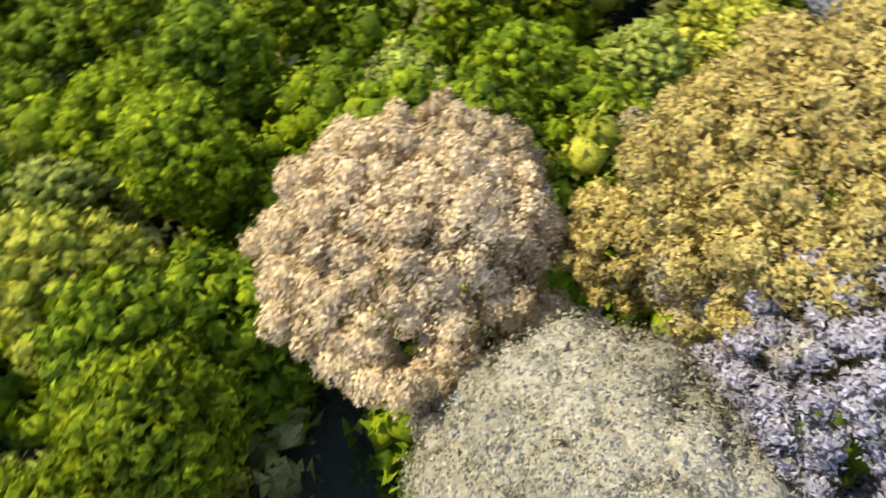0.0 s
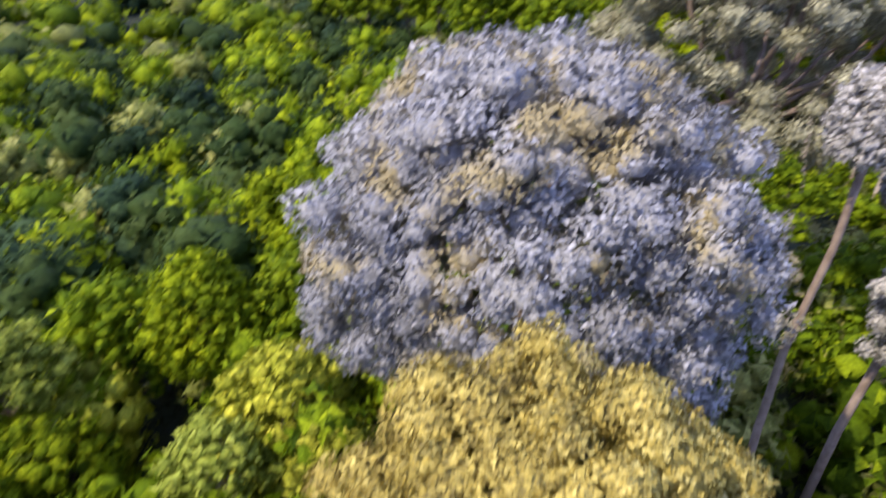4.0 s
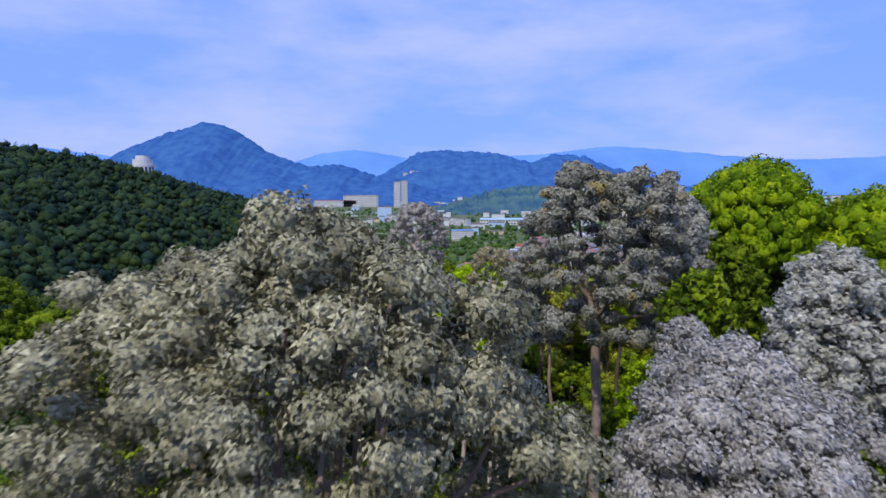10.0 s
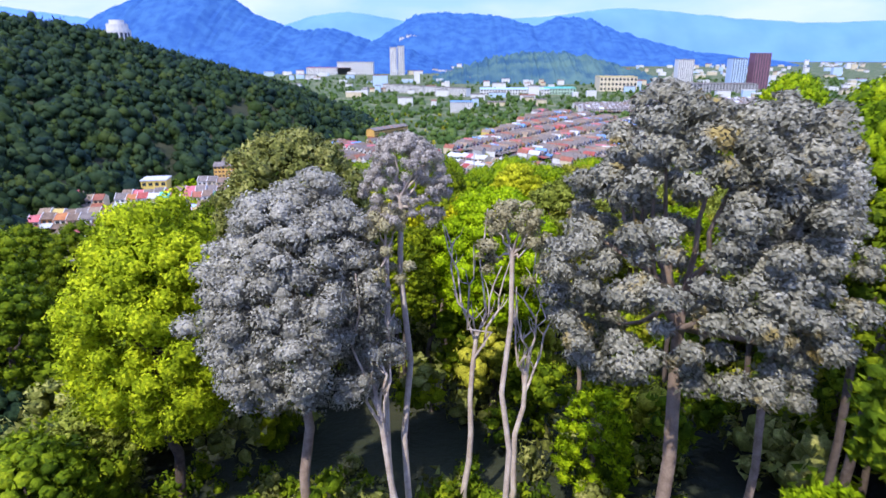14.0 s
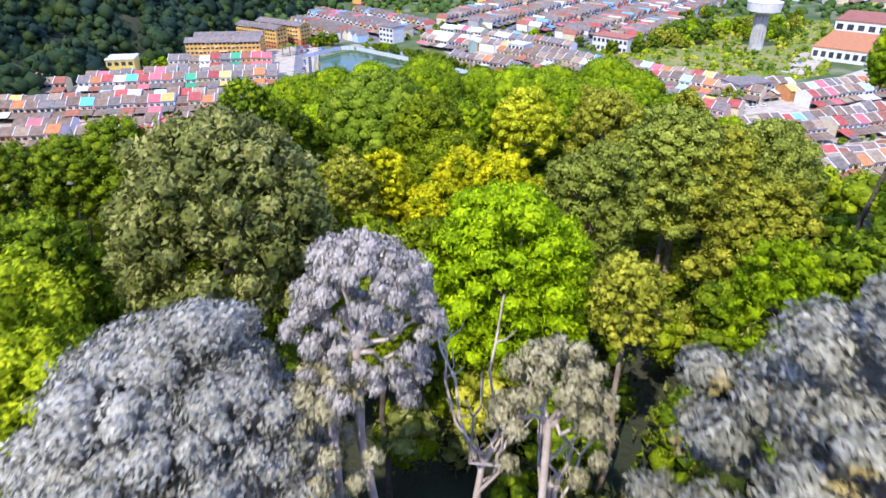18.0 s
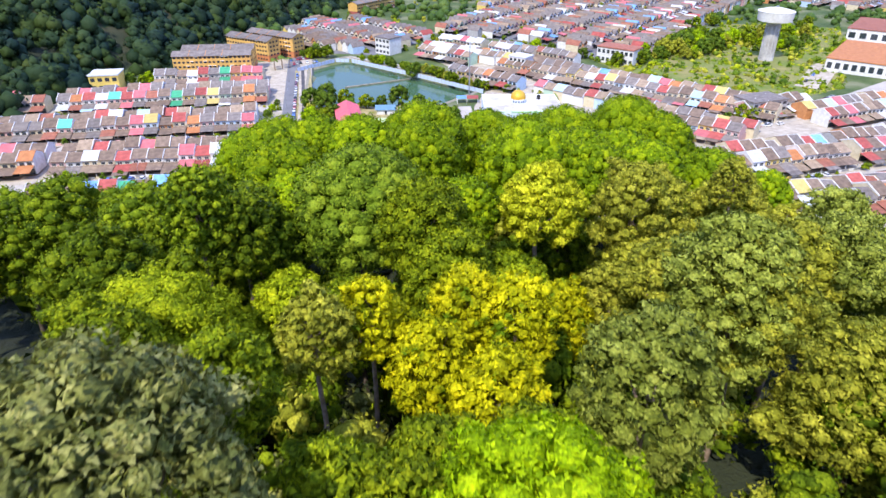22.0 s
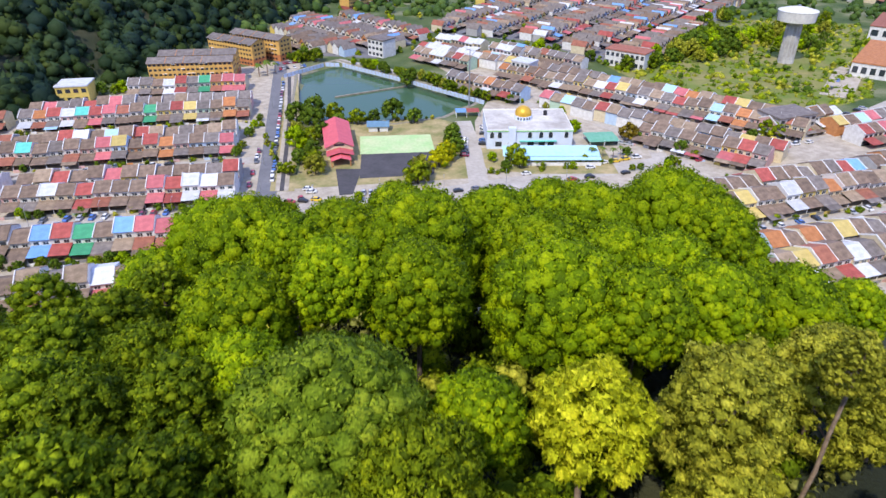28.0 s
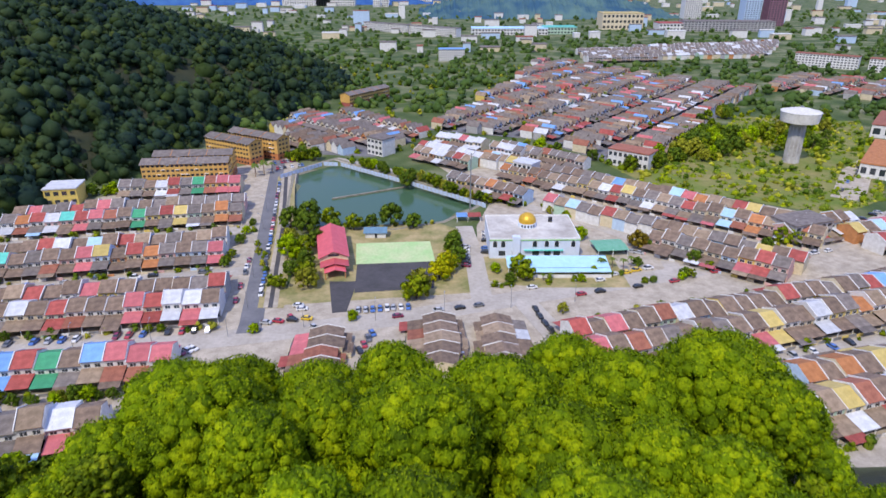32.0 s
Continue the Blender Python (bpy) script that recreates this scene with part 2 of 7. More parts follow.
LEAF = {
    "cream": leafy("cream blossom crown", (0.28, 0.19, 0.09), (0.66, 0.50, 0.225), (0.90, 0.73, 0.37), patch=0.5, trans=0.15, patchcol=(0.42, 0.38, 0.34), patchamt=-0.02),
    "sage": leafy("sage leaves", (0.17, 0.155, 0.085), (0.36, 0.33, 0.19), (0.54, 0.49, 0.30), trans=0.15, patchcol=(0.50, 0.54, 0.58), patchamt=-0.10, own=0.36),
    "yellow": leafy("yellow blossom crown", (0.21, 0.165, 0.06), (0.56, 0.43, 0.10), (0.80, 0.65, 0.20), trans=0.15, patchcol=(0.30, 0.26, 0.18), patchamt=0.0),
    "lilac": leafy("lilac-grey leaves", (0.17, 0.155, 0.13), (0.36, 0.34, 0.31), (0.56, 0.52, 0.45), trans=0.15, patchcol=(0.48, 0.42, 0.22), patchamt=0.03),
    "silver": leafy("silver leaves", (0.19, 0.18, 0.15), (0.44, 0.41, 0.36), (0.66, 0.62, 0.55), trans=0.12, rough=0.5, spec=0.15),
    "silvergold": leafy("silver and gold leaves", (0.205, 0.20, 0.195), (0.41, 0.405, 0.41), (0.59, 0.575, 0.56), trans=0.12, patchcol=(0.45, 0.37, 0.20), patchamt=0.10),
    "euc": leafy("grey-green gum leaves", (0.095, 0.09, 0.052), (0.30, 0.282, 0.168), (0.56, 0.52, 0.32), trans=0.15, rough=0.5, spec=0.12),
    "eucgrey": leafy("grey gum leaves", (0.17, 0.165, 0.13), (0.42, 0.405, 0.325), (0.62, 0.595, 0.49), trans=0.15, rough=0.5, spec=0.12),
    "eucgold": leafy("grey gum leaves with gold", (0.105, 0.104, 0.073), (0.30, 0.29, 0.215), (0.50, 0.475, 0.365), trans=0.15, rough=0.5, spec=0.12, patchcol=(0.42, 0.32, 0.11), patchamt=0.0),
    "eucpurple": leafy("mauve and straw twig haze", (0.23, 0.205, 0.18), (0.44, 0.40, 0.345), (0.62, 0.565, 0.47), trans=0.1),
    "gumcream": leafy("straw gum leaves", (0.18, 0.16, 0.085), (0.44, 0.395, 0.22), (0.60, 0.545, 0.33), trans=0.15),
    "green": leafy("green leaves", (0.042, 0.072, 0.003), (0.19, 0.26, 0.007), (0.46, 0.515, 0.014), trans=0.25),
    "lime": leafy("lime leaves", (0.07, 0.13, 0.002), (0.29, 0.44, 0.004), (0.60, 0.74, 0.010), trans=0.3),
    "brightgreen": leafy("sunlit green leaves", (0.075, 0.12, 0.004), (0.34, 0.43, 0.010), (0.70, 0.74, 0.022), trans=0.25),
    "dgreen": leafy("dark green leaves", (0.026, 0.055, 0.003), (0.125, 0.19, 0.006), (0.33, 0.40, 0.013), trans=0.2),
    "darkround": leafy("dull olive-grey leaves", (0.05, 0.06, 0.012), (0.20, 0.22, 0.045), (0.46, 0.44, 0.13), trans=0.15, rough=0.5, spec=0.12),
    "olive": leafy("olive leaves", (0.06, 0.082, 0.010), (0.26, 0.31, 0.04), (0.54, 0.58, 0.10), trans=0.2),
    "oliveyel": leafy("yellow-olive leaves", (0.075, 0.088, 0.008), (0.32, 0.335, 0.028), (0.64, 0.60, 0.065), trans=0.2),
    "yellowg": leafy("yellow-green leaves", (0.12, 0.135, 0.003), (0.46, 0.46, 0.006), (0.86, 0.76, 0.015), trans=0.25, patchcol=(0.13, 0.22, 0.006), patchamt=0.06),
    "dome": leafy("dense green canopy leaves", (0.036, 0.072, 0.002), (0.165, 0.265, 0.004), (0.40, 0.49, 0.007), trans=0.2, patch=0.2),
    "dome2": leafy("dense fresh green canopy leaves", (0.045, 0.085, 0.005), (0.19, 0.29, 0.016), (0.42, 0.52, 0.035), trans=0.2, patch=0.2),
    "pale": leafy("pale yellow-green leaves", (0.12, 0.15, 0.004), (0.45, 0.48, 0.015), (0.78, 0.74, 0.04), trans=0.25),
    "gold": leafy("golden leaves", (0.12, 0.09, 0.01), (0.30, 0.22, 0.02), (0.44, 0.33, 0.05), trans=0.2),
    # Hill leaves: darkened for cloud shade and blued for haze in their colours.
    "far": leafy("far leaves, shade and haze in colour", (0.008, 0.020, 0.010), (0.026, 0.052, 0.021), (0.062, 0.098, 0.032), trans=0.1, patch=0.045, own=0.34),
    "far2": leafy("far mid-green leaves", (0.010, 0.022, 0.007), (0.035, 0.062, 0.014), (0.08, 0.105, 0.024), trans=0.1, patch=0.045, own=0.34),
    "far3": leafy("far leaves, haze blue in colour", (0.005, 0.014, 0.013), (0.015, 0.036, 0.024), (0.035, 0.065, 0.035), trans=0.1, patch=0.045, own=0.34),
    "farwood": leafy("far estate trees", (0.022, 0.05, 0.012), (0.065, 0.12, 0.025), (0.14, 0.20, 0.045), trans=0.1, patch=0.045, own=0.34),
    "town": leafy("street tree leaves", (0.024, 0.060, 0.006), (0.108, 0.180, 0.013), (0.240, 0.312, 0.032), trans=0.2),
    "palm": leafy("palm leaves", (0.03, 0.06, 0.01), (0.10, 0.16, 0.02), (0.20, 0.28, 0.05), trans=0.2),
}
BARK = surf("pale bark", (0.36, 0.27, 0.20), (0.20, 0.14, 0.10), scale=1.2, rough=0.85, bump=0.5)
BARKD = surf("dark bark", (0.13, 0.10, 0.075), (0.07, 0.05, 0.04), scale=1.5, rough=0.9, bump=0.5)
BARKW = surf("bleached bark", (0.66, 0.56, 0.47), (0.44, 0.34, 0.27), scale=1.0, rough=0.8, bump=0.4)


# ---- mesh helpers ----
def mesh_np(name, verts, faces, mats=(), midx=None, smooth=False, normals=None):
    """A mesh from arrays; faces: an (n, 3) or (n, 4) array, or a list of such arrays; normals: one for each vertex."""
    me = bpy.data.meshes.new(name)
    fl = faces if isinstance(faces, list) else [faces]
    fl = [np.asarray(f, np.int32) for f in fl if len(f)]
    v = np.asarray(verts, np.float32)
    me.vertices.add(len(v))
    me.vertices.foreach_set("co", v.ravel())
    loops = np.concatenate([f.ravel() for f in fl])
    counts = np.concatenate([np.full(len(f), f.shape[1], np.int32) for f in fl])
    me.loops.add(len(loops))
    me.loops.foreach_set("vertex_index", loops)
    me.polygons.add(len(counts))
    me.polygons.foreach_set("loop_start", np.concatenate([[0], np.cumsum(counts)[:-1]]).astype(np.int32))
    if midx is not None:
        me.polygons.foreach_set("material_index", np.asarray(midx, np.int32))
    me.polygons.foreach_set("use_smooth", np.full(len(counts), smooth or normals is not None))
    for m in mats:
        me.materials.append(m)
    me.update(calc_edges=True)
    me.validate()
    if normals is not None:
        me.attributes.new("custom_normal", "FLOAT_VECTOR", "POINT").data.foreach_set("vector", np.asarray(normals, np.float32).ravel())
    return me


def child(name, me, parent, m=None, label=""):
    ob = new(name, me)
    ob.parent = parent
    if m is not None:
        ob.matrix_basis = m
    if label:
        ob["label"] = label
    return ob


def root(name, x, y, z, rz=0.0):
    ob = new(name)
    ob.empty_display_size = 0.2
    ob.matrix_basis = pose(x, y, z, 0, 0, rz)
    return ob


def ico(level):
    bm = bmesh.new()
    bmesh.ops.create_icosphere(bm, subdivisions=level, radius=1.0)
    v = np.array([p.co[:] for p in bm.verts])
    f = np.array([[q.index for q in p.verts] for p in bm.faces])
    bm.free()
    return v, f


ICO1, ICO2 = ico(1), ico(2)


def boxes(items):
    """Vertices and quads of boxes (x0, y0, z0, x1, y1, z1)."""
    V, F = [], []
    q = np.array([[0, 2, 3, 1], [4, 5, 7, 6], [0, 1, 5, 4], [2, 6, 7, 3], [0, 4, 6, 2], [1, 3, 7, 5]])
    for i, (x0, y0, z0, x1, y1, z1) in enumerate(items):
        V += [(x, y, z) for z in (z0, z1) for y in (y0, y1) for x in (x0, x1)]
        F.append(q + 8 * i)
    return np.array(V, float), np.concatenate(F)


def tube(pts, rad, sides=6):
    """A tapered tube along points."""
    pts = np.asarray(pts, float)
    n = len(pts)
    tan = np.gradient(pts, axis=0)
    tan /= np.linalg.norm(tan, axis=1)[:, None] + 1e-9
    ref = np.where(np.abs(tan[:, 2:3]) > 0.9, np.array([[1.0, 0, 0]]), np.array([[0, 0, 1.0]]))
    u = np.cross(tan, ref)
    u /= np.linalg.norm(u, axis=1)[:, None] + 1e-9
    w = np.cross(tan, u)
    a = np.arange(sides) * 2 * np.pi / sides
    v = pts[:, None] + np.asarray(rad)[:, None, None] * (np.cos(a)[None, :, None] * u[:, None] + np.sin(a)[None, :, None] * w[:, None])
    i = np.arange(n - 1)[:, None] * sides
    j = np.arange(sides)[None]
    k = (j + 1) % sides
    f = np.stack([i + j, i + k, i + sides + k, i + sides + j], -1).reshape(-1, 4)
    return v.reshape(-1, 3), f


def merge(parts):
    V, F, o = [], {3: [], 4: []}, 0
    for v, f in parts:
        V.append(v)
        F[f.shape[1]].append(f + o)
        o += len(v)
    return np.concatenate(V), [np.concatenate(F[k]) for k in (3, 4) if F[k]]


# ---- lie of the land ----
def lerp(x, xs, ys):
    return np.interp(x, xs, ys)


def ground(x, y):
    """Height of the ground: a wooded ridge, a town on the flat below it, and a hill beside the town."""
    x, y = np.asarray(x, float), np.asarray(y, float)
    spine = lerp(y, [-300, -40, 0, 40, 80, 110, 140, 190, 222, 240, 262, 280, 400, 900, 5000], [66, 80, 82, 85, 81, 78, 72, 67, 61, 48, 29, 27, 25, 24, 24])
    off = np.maximum(0, -14 - x)
    side = -lerp(y, [-60, 60, 130, 175, 262], [0.16, 0.13, 0.10, 0.26, 0.34]) * np.minimum(off, 70) + 0.10 * np.maximum(0, off - 100)
    offr = np.maximum(0, x - 50)
    side = side - 0.22 * np.minimum(offr, 140)
    near = lerp(y, [-300, 200, 262, 300], [1, 1, 0.0, 0.0])
    z = spine + side * near
    foot = lerp(y, [240, 268, 300, 330, 380, 446, 481, 524, 610, 666, 712, 800, 900, 1000], [-125, -150, -180, -208, -232, -219, -212, -183, -168, -136, -108, -95, -115, -300])
    d = np.maximum(0, foot - x)
    top = lerp(y, [500, 650, 781, 950, 1080], [1.0, 0.93, 0.76, 0.6, 0.0])
    hill = 0.62 * np.minimum(d, 80) + 0.40 * np.clip(d - 80, 0, 190) - 0.25 * np.maximum(0, d - 330)
    hill = np.maximum(hill, 0) * top
    far = lerp(y, [225, 262], [0, 1])
    z = np.maximum(z, 24.0 * far) + hill * far
    return z


def gz(x, y):
    return float(ground(x, y))


POND = ((-93, 523), (-73, 547), (14, 468), (-8, 440), (-30, 431), (-80, 433))
WATER_Z = 22.6


def in_poly(x, y, poly):
    x, y = np.asarray(x, float), np.asarray(y, float)
    c = np.zeros(x.shape, bool)
    for (x1, y1), (x2, y2) in zip(poly, poly[1:] + poly[:1]):
        hit = ((y1 > y) != (y2 > y)) & (x < (x2 - x1) * (y - y1) / (y2 - y1 + 1e-12) + x1)
        c ^= hit
    return c


def make_ground():
    xs = np.unique(np.concatenate([np.linspace(-4800, -700, 16), np.linspace(-700, -240, 24), np.arange(-240, 260, 5.0), np.linspace(260, 900, 24), np.linspace(900, 4800, 16)]))
    ys = np.unique(np.concatenate([np.linspace(-1500, -60, 12), np.arange(-60, 640, 5.0), np.linspace(640, 1200, 30), np.linspace(1200, 4850, 18)]))
    X, Y = np.meshgrid(xs, ys)
    Z = ground(X, Y)
    rough = np.random.RandomState(3).uniform(-0.5, 0.5, Z.shape)
    wood = (Y < 250) | (Z > 30)
    Z = Z + rough * np.where(wood, 1.2, 0.05)
    Z = np.where(in_poly(X, Y, POND), 20.0, Z)
    n, m = len(ys), len(xs)
    i = np.arange(n - 1)[:, None] * m + np.arange(m - 1)[None]
    f = np.stack([i, i + 1, i + m + 1, i + m], -1).reshape(-1, 4)
    return mesh_np("ground", np.stack([X, Y, Z], -1).reshape(-1, 3), f, [GROUND], smooth=True)


def ground_mat():
    m, nt, b = base_mat("earth, grass and scrub")
    co = nt.nodes.new("ShaderNodeTexCoord")
    n = nt.nodes.new("ShaderNodeTexNoise")
    n.inputs["Scale"].default_value, n.inputs["Detail"].default_value = 0.035, 8.0
    r = nt.nodes.new("ShaderNodeValToRGB")
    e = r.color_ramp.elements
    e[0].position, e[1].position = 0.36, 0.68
    # Wooded floor is darkened in colour so gaps between trees read as shade.
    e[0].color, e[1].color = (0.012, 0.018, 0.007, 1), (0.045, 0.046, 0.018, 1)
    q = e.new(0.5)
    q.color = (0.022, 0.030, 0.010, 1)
    nt.links.new(co.outputs["Object"], n.inputs["Vector"])
    nt.links.new(n.outputs["Fac"], r.inputs[0])
    plain = nt.nodes.new("ShaderNodeValToRGB")
    e = plain.color_ramp.elements
    e[0].position, e[1].position = 0.38, 0.62
    e[0].color, e[1].color = (0.04, 0.075, 0.014, 1), (0.17, 0.18, 0.09, 1)
    q = e.new(0.5)
    q.color = (0.075, 0.11, 0.026, 1)
    nt.links.new(n.outputs["Fac"], plain.inputs[0])
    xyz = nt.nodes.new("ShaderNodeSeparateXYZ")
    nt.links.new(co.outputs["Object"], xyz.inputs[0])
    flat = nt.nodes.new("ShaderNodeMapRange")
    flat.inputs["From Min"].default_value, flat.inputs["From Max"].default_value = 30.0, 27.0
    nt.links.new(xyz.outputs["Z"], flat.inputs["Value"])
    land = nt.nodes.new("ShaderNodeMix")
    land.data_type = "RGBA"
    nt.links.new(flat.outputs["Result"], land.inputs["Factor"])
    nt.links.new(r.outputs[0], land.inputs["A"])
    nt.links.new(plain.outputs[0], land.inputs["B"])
    nt.links.new(land.outputs["Result"], b.inputs["Base Color"])
    n2 = nt.nodes.new("ShaderNodeTexNoise")
    n2.inputs["Scale"].default_value, n2.inputs["Detail"].default_value = 1.3, 5.0
    nt.links.new(co.outputs["Object"], n2.inputs["Vector"])
    bp = nt.nodes.new("ShaderNodeBump")
    bp.inputs["Strength"].default_value, bp.inputs["Distance"].default_value = 0.7, 0.5
    nt.links.new(n2.outputs["Fac"], bp.inputs["Height"])
    nt.links.new(bp.outputs[0], b.inputs["Normal"])
    b.inputs["Roughness"].default_value = 0.95
    return m


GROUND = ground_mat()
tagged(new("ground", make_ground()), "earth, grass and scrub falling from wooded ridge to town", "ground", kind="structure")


# ---- trees ----
def crown_arrays(rng, R, H, lobes, leaf, n_leaf, core=0.84, flat=0.75, up=0.35, low=-0.5, droop=0.0, ragged=0.25, fine=True, swell=1.0, knobby=0.32, lumps=0, holes=0.0, fur=0.45, round_off=0.3):
    """A crown about the origin (its top at z = 0): lobes on a rounded cap, each knobbly and wrapped in single leaves round a leafy core."""
    k = np.arange(lobes) + 0.5
    zc = 1 - k / lobes * (1 - low)
    ang = k * 2.39996 + rng.uniform(0, 6.28)
    rad = np.sqrt(np.maximum(0, 1 - zc**2))
    lr = R * (1.15 / math.sqrt(lobes) + 0.05) * swell * rng.uniform(1 - ragged, 1 + ragged, lobes)
    rr = R - lr * 0.75
    jit = rng.uniform(1 - ragged * 0.8, 1.08, lobes)
    C = np.stack([rr * rad * np.cos(ang) * jit, rr * rad * np.sin(ang) * jit, (zc - 1) * (H * 0.62) - lr * flat * 0.8 + rng.uniform(-0.3, 0.3, lobes) * ragged * R * 0.5], 1)
    C = C + rng.normal(0, 0.05 * R, C.shape) * np.array([1, 1, 0.5])
    if lumps:
        kd = rng.normal(size=(lumps, 3))
        kd[:, 2] = np.abs(kd[:, 2]) - 0.35
        kd /= np.linalg.norm(kd, axis=1)[:, None]
        d = np.stack([rad * np.cos(ang), rad * np.sin(ang), zc], 1)
        b = np.exp(-(1 - d @ kd.T) / 0.035).max(1)
        mid = np.array([0, 0, -H * 0.62])
        C = mid + (C - mid) * (0.84 + 0.20 * b)[:, None]
    if holes:
        keep = (zc > 0.6) | (rng.rand(lobes) > holes)
        C, lr = C[keep], lr[keep]
        lobes = len(lr)
    sq = np.array([1, 1, flat])
    vs, ns, f3 = [], [], []
    o = 0
    cv, cf = ICO2 if fine else ICO1
    knob = 6 if lobes > 180 else 9 if lobes > 60 else 14
    share = lr**2 / (lr**2).sum()
    cnt = np.maximum(12, (share * n_leaf * 2.4).astype(int))
    P, N, S = [], [], []
    gap = np.linalg.norm(C[:, None] - C[None], axis=2)
    mid = np.array([0, 0, -H * 0.6])
    for i, (c, r, m) in enumerate(zip(C, lr, cnt)):
        kd = rng.normal(size=(knob, 3))
        kd[:, 2] += 0.3
        kd /= np.linalg.norm(kd, axis=1)[:, None]

        def bulge(d):
            return 1.12 - knobby + knobby * np.exp(-(1 - (d @ kd.T)) / 0.055).max(1)

        v = c + cv * (bulge(cv) * r * core * rng.uniform(0.94, 1.04, len(cv)))[:, None] * sq
        near = np.nonzero((gap[i] < lr + r * 1.1) & (np.arange(lobes) != i))[0]
        bare = ((((v[:, None] - C[near]) / sq) ** 2).sum(2) > (lr[near] * core * (1.06 - knobby)) ** 2).all(1)
        used = cf[bare[cf].any(1)]
        pick, inv = np.unique(used, return_inverse=True)
        vs.append(v[pick])
        ns.append(cv[pick])
        f3.append(inv.reshape(-1, 3) + o)
        o += len(pick)
        d = rng.normal(size=(m, 3))
        d[:, 2] = d[:, 2] + up
        d /= np.linalg.norm(d, axis=1)[:, None]
        p = c + d * (r * bulge(d) * rng.uniform(0.82, 1.12, m))[:, None] * sq
        keep = ((((p[:, None] - C[near]) / sq) ** 2).sum(2) > (lr[near] * 0.86) ** 2).all(1)
        best = kd[np.argmax(d @ kd.T, 1)]
        nn = d * 1.2 + 0.8 * (d - best * 0.8)
        P.append(p[keep])
        N.append(nn[keep] / (np.linalg.norm(nn[keep], axis=1)[:, None] + 1e-9))
        S.append(d[keep])
    P, N, S = np.concatenate(P), np.concatenate(N), np.concatenate(S)
    if len(P) > n_leaf:
        s = rng.permutation(len(P))[:n_leaf]
        P, N, S = P[s], N[s], S[s]
    m = len(P)
    N = N + rng.normal(0, 0.42, N.shape)
    N /= np.linalg.norm(N, axis=1)[:, None]
    t = np.cross(N, rng.normal(size=(m, 3)))
    t /= np.linalg.norm(t, axis=1)[:, None] + 1e-9
    t = t + S * (fur * rng.uniform(0.3, 1.5, (m, 1)))
    t[:, 2] -= droop
    t /= np.linalg.norm(t, axis=1)[:, None] + 1e-9
    b = np.cross(N, t)
    b /= np.linalg.norm(b, axis=1)[:, None] + 1e-9
    L = leaf * rng.uniform(0.6, 1.35, (m, 1))
    W = L * rng.uniform(0.30, 0.52, (m, 1))
    out = np.cross(t, b)
    b = np.where((out * S).sum(1, keepdims=True) < 0, -b, b)
    out = np.cross(t, b)
    whole = P - mid
    whole /= np.linalg.norm(whole, axis=1)[:, None] + 1e-9
    shade = S * (0.95 - round_off) + whole * round_off + out * 0.5
    shade /= np.linalg.norm(shade, axis=1)[:, None] + 1e-9
    q = np.stack([P - t * L * 0.4 - b * W, P - t * L * 0.4 + b * W, P + t * L * 0.75], 1)[:, ::-1]
    i = np.arange(m)[:, None] * 3 + o
    vs.append(q.reshape(-1, 3))
    ns.append(np.repeat(shade, 3, 0))
    # a leaf's front is the side that looks away from its lobe
    back = (np.cross(q[:, 1] - q[:, 0], q[:, 2] - q[:, 0]) * out).sum(1) < 0
    f = np.concatenate([i, i + 1, i + 2], 1)
    f[back] = f[back][:, ::-1]
    return np.concatenate(vs), [np.concatenate(f3 + [f])], C, lr, np.concatenate(ns)


def wobble(rng, a, b, n=6, amount=0.06, sag=0.0):
    a, b = np.asarray(a, float), np.asarray(b, float)
    s = np.linspace(0, 1, n)[:, None]
    L = np.linalg.norm(b - a)
    p = a + (b - a) * s + rng.normal(0, amount * L, (n, 3)) * np.sin(s * np.pi) * 0.6
    p[:, 2] += sag * L * np.sin(s[:, 0] * np.pi)
    return p


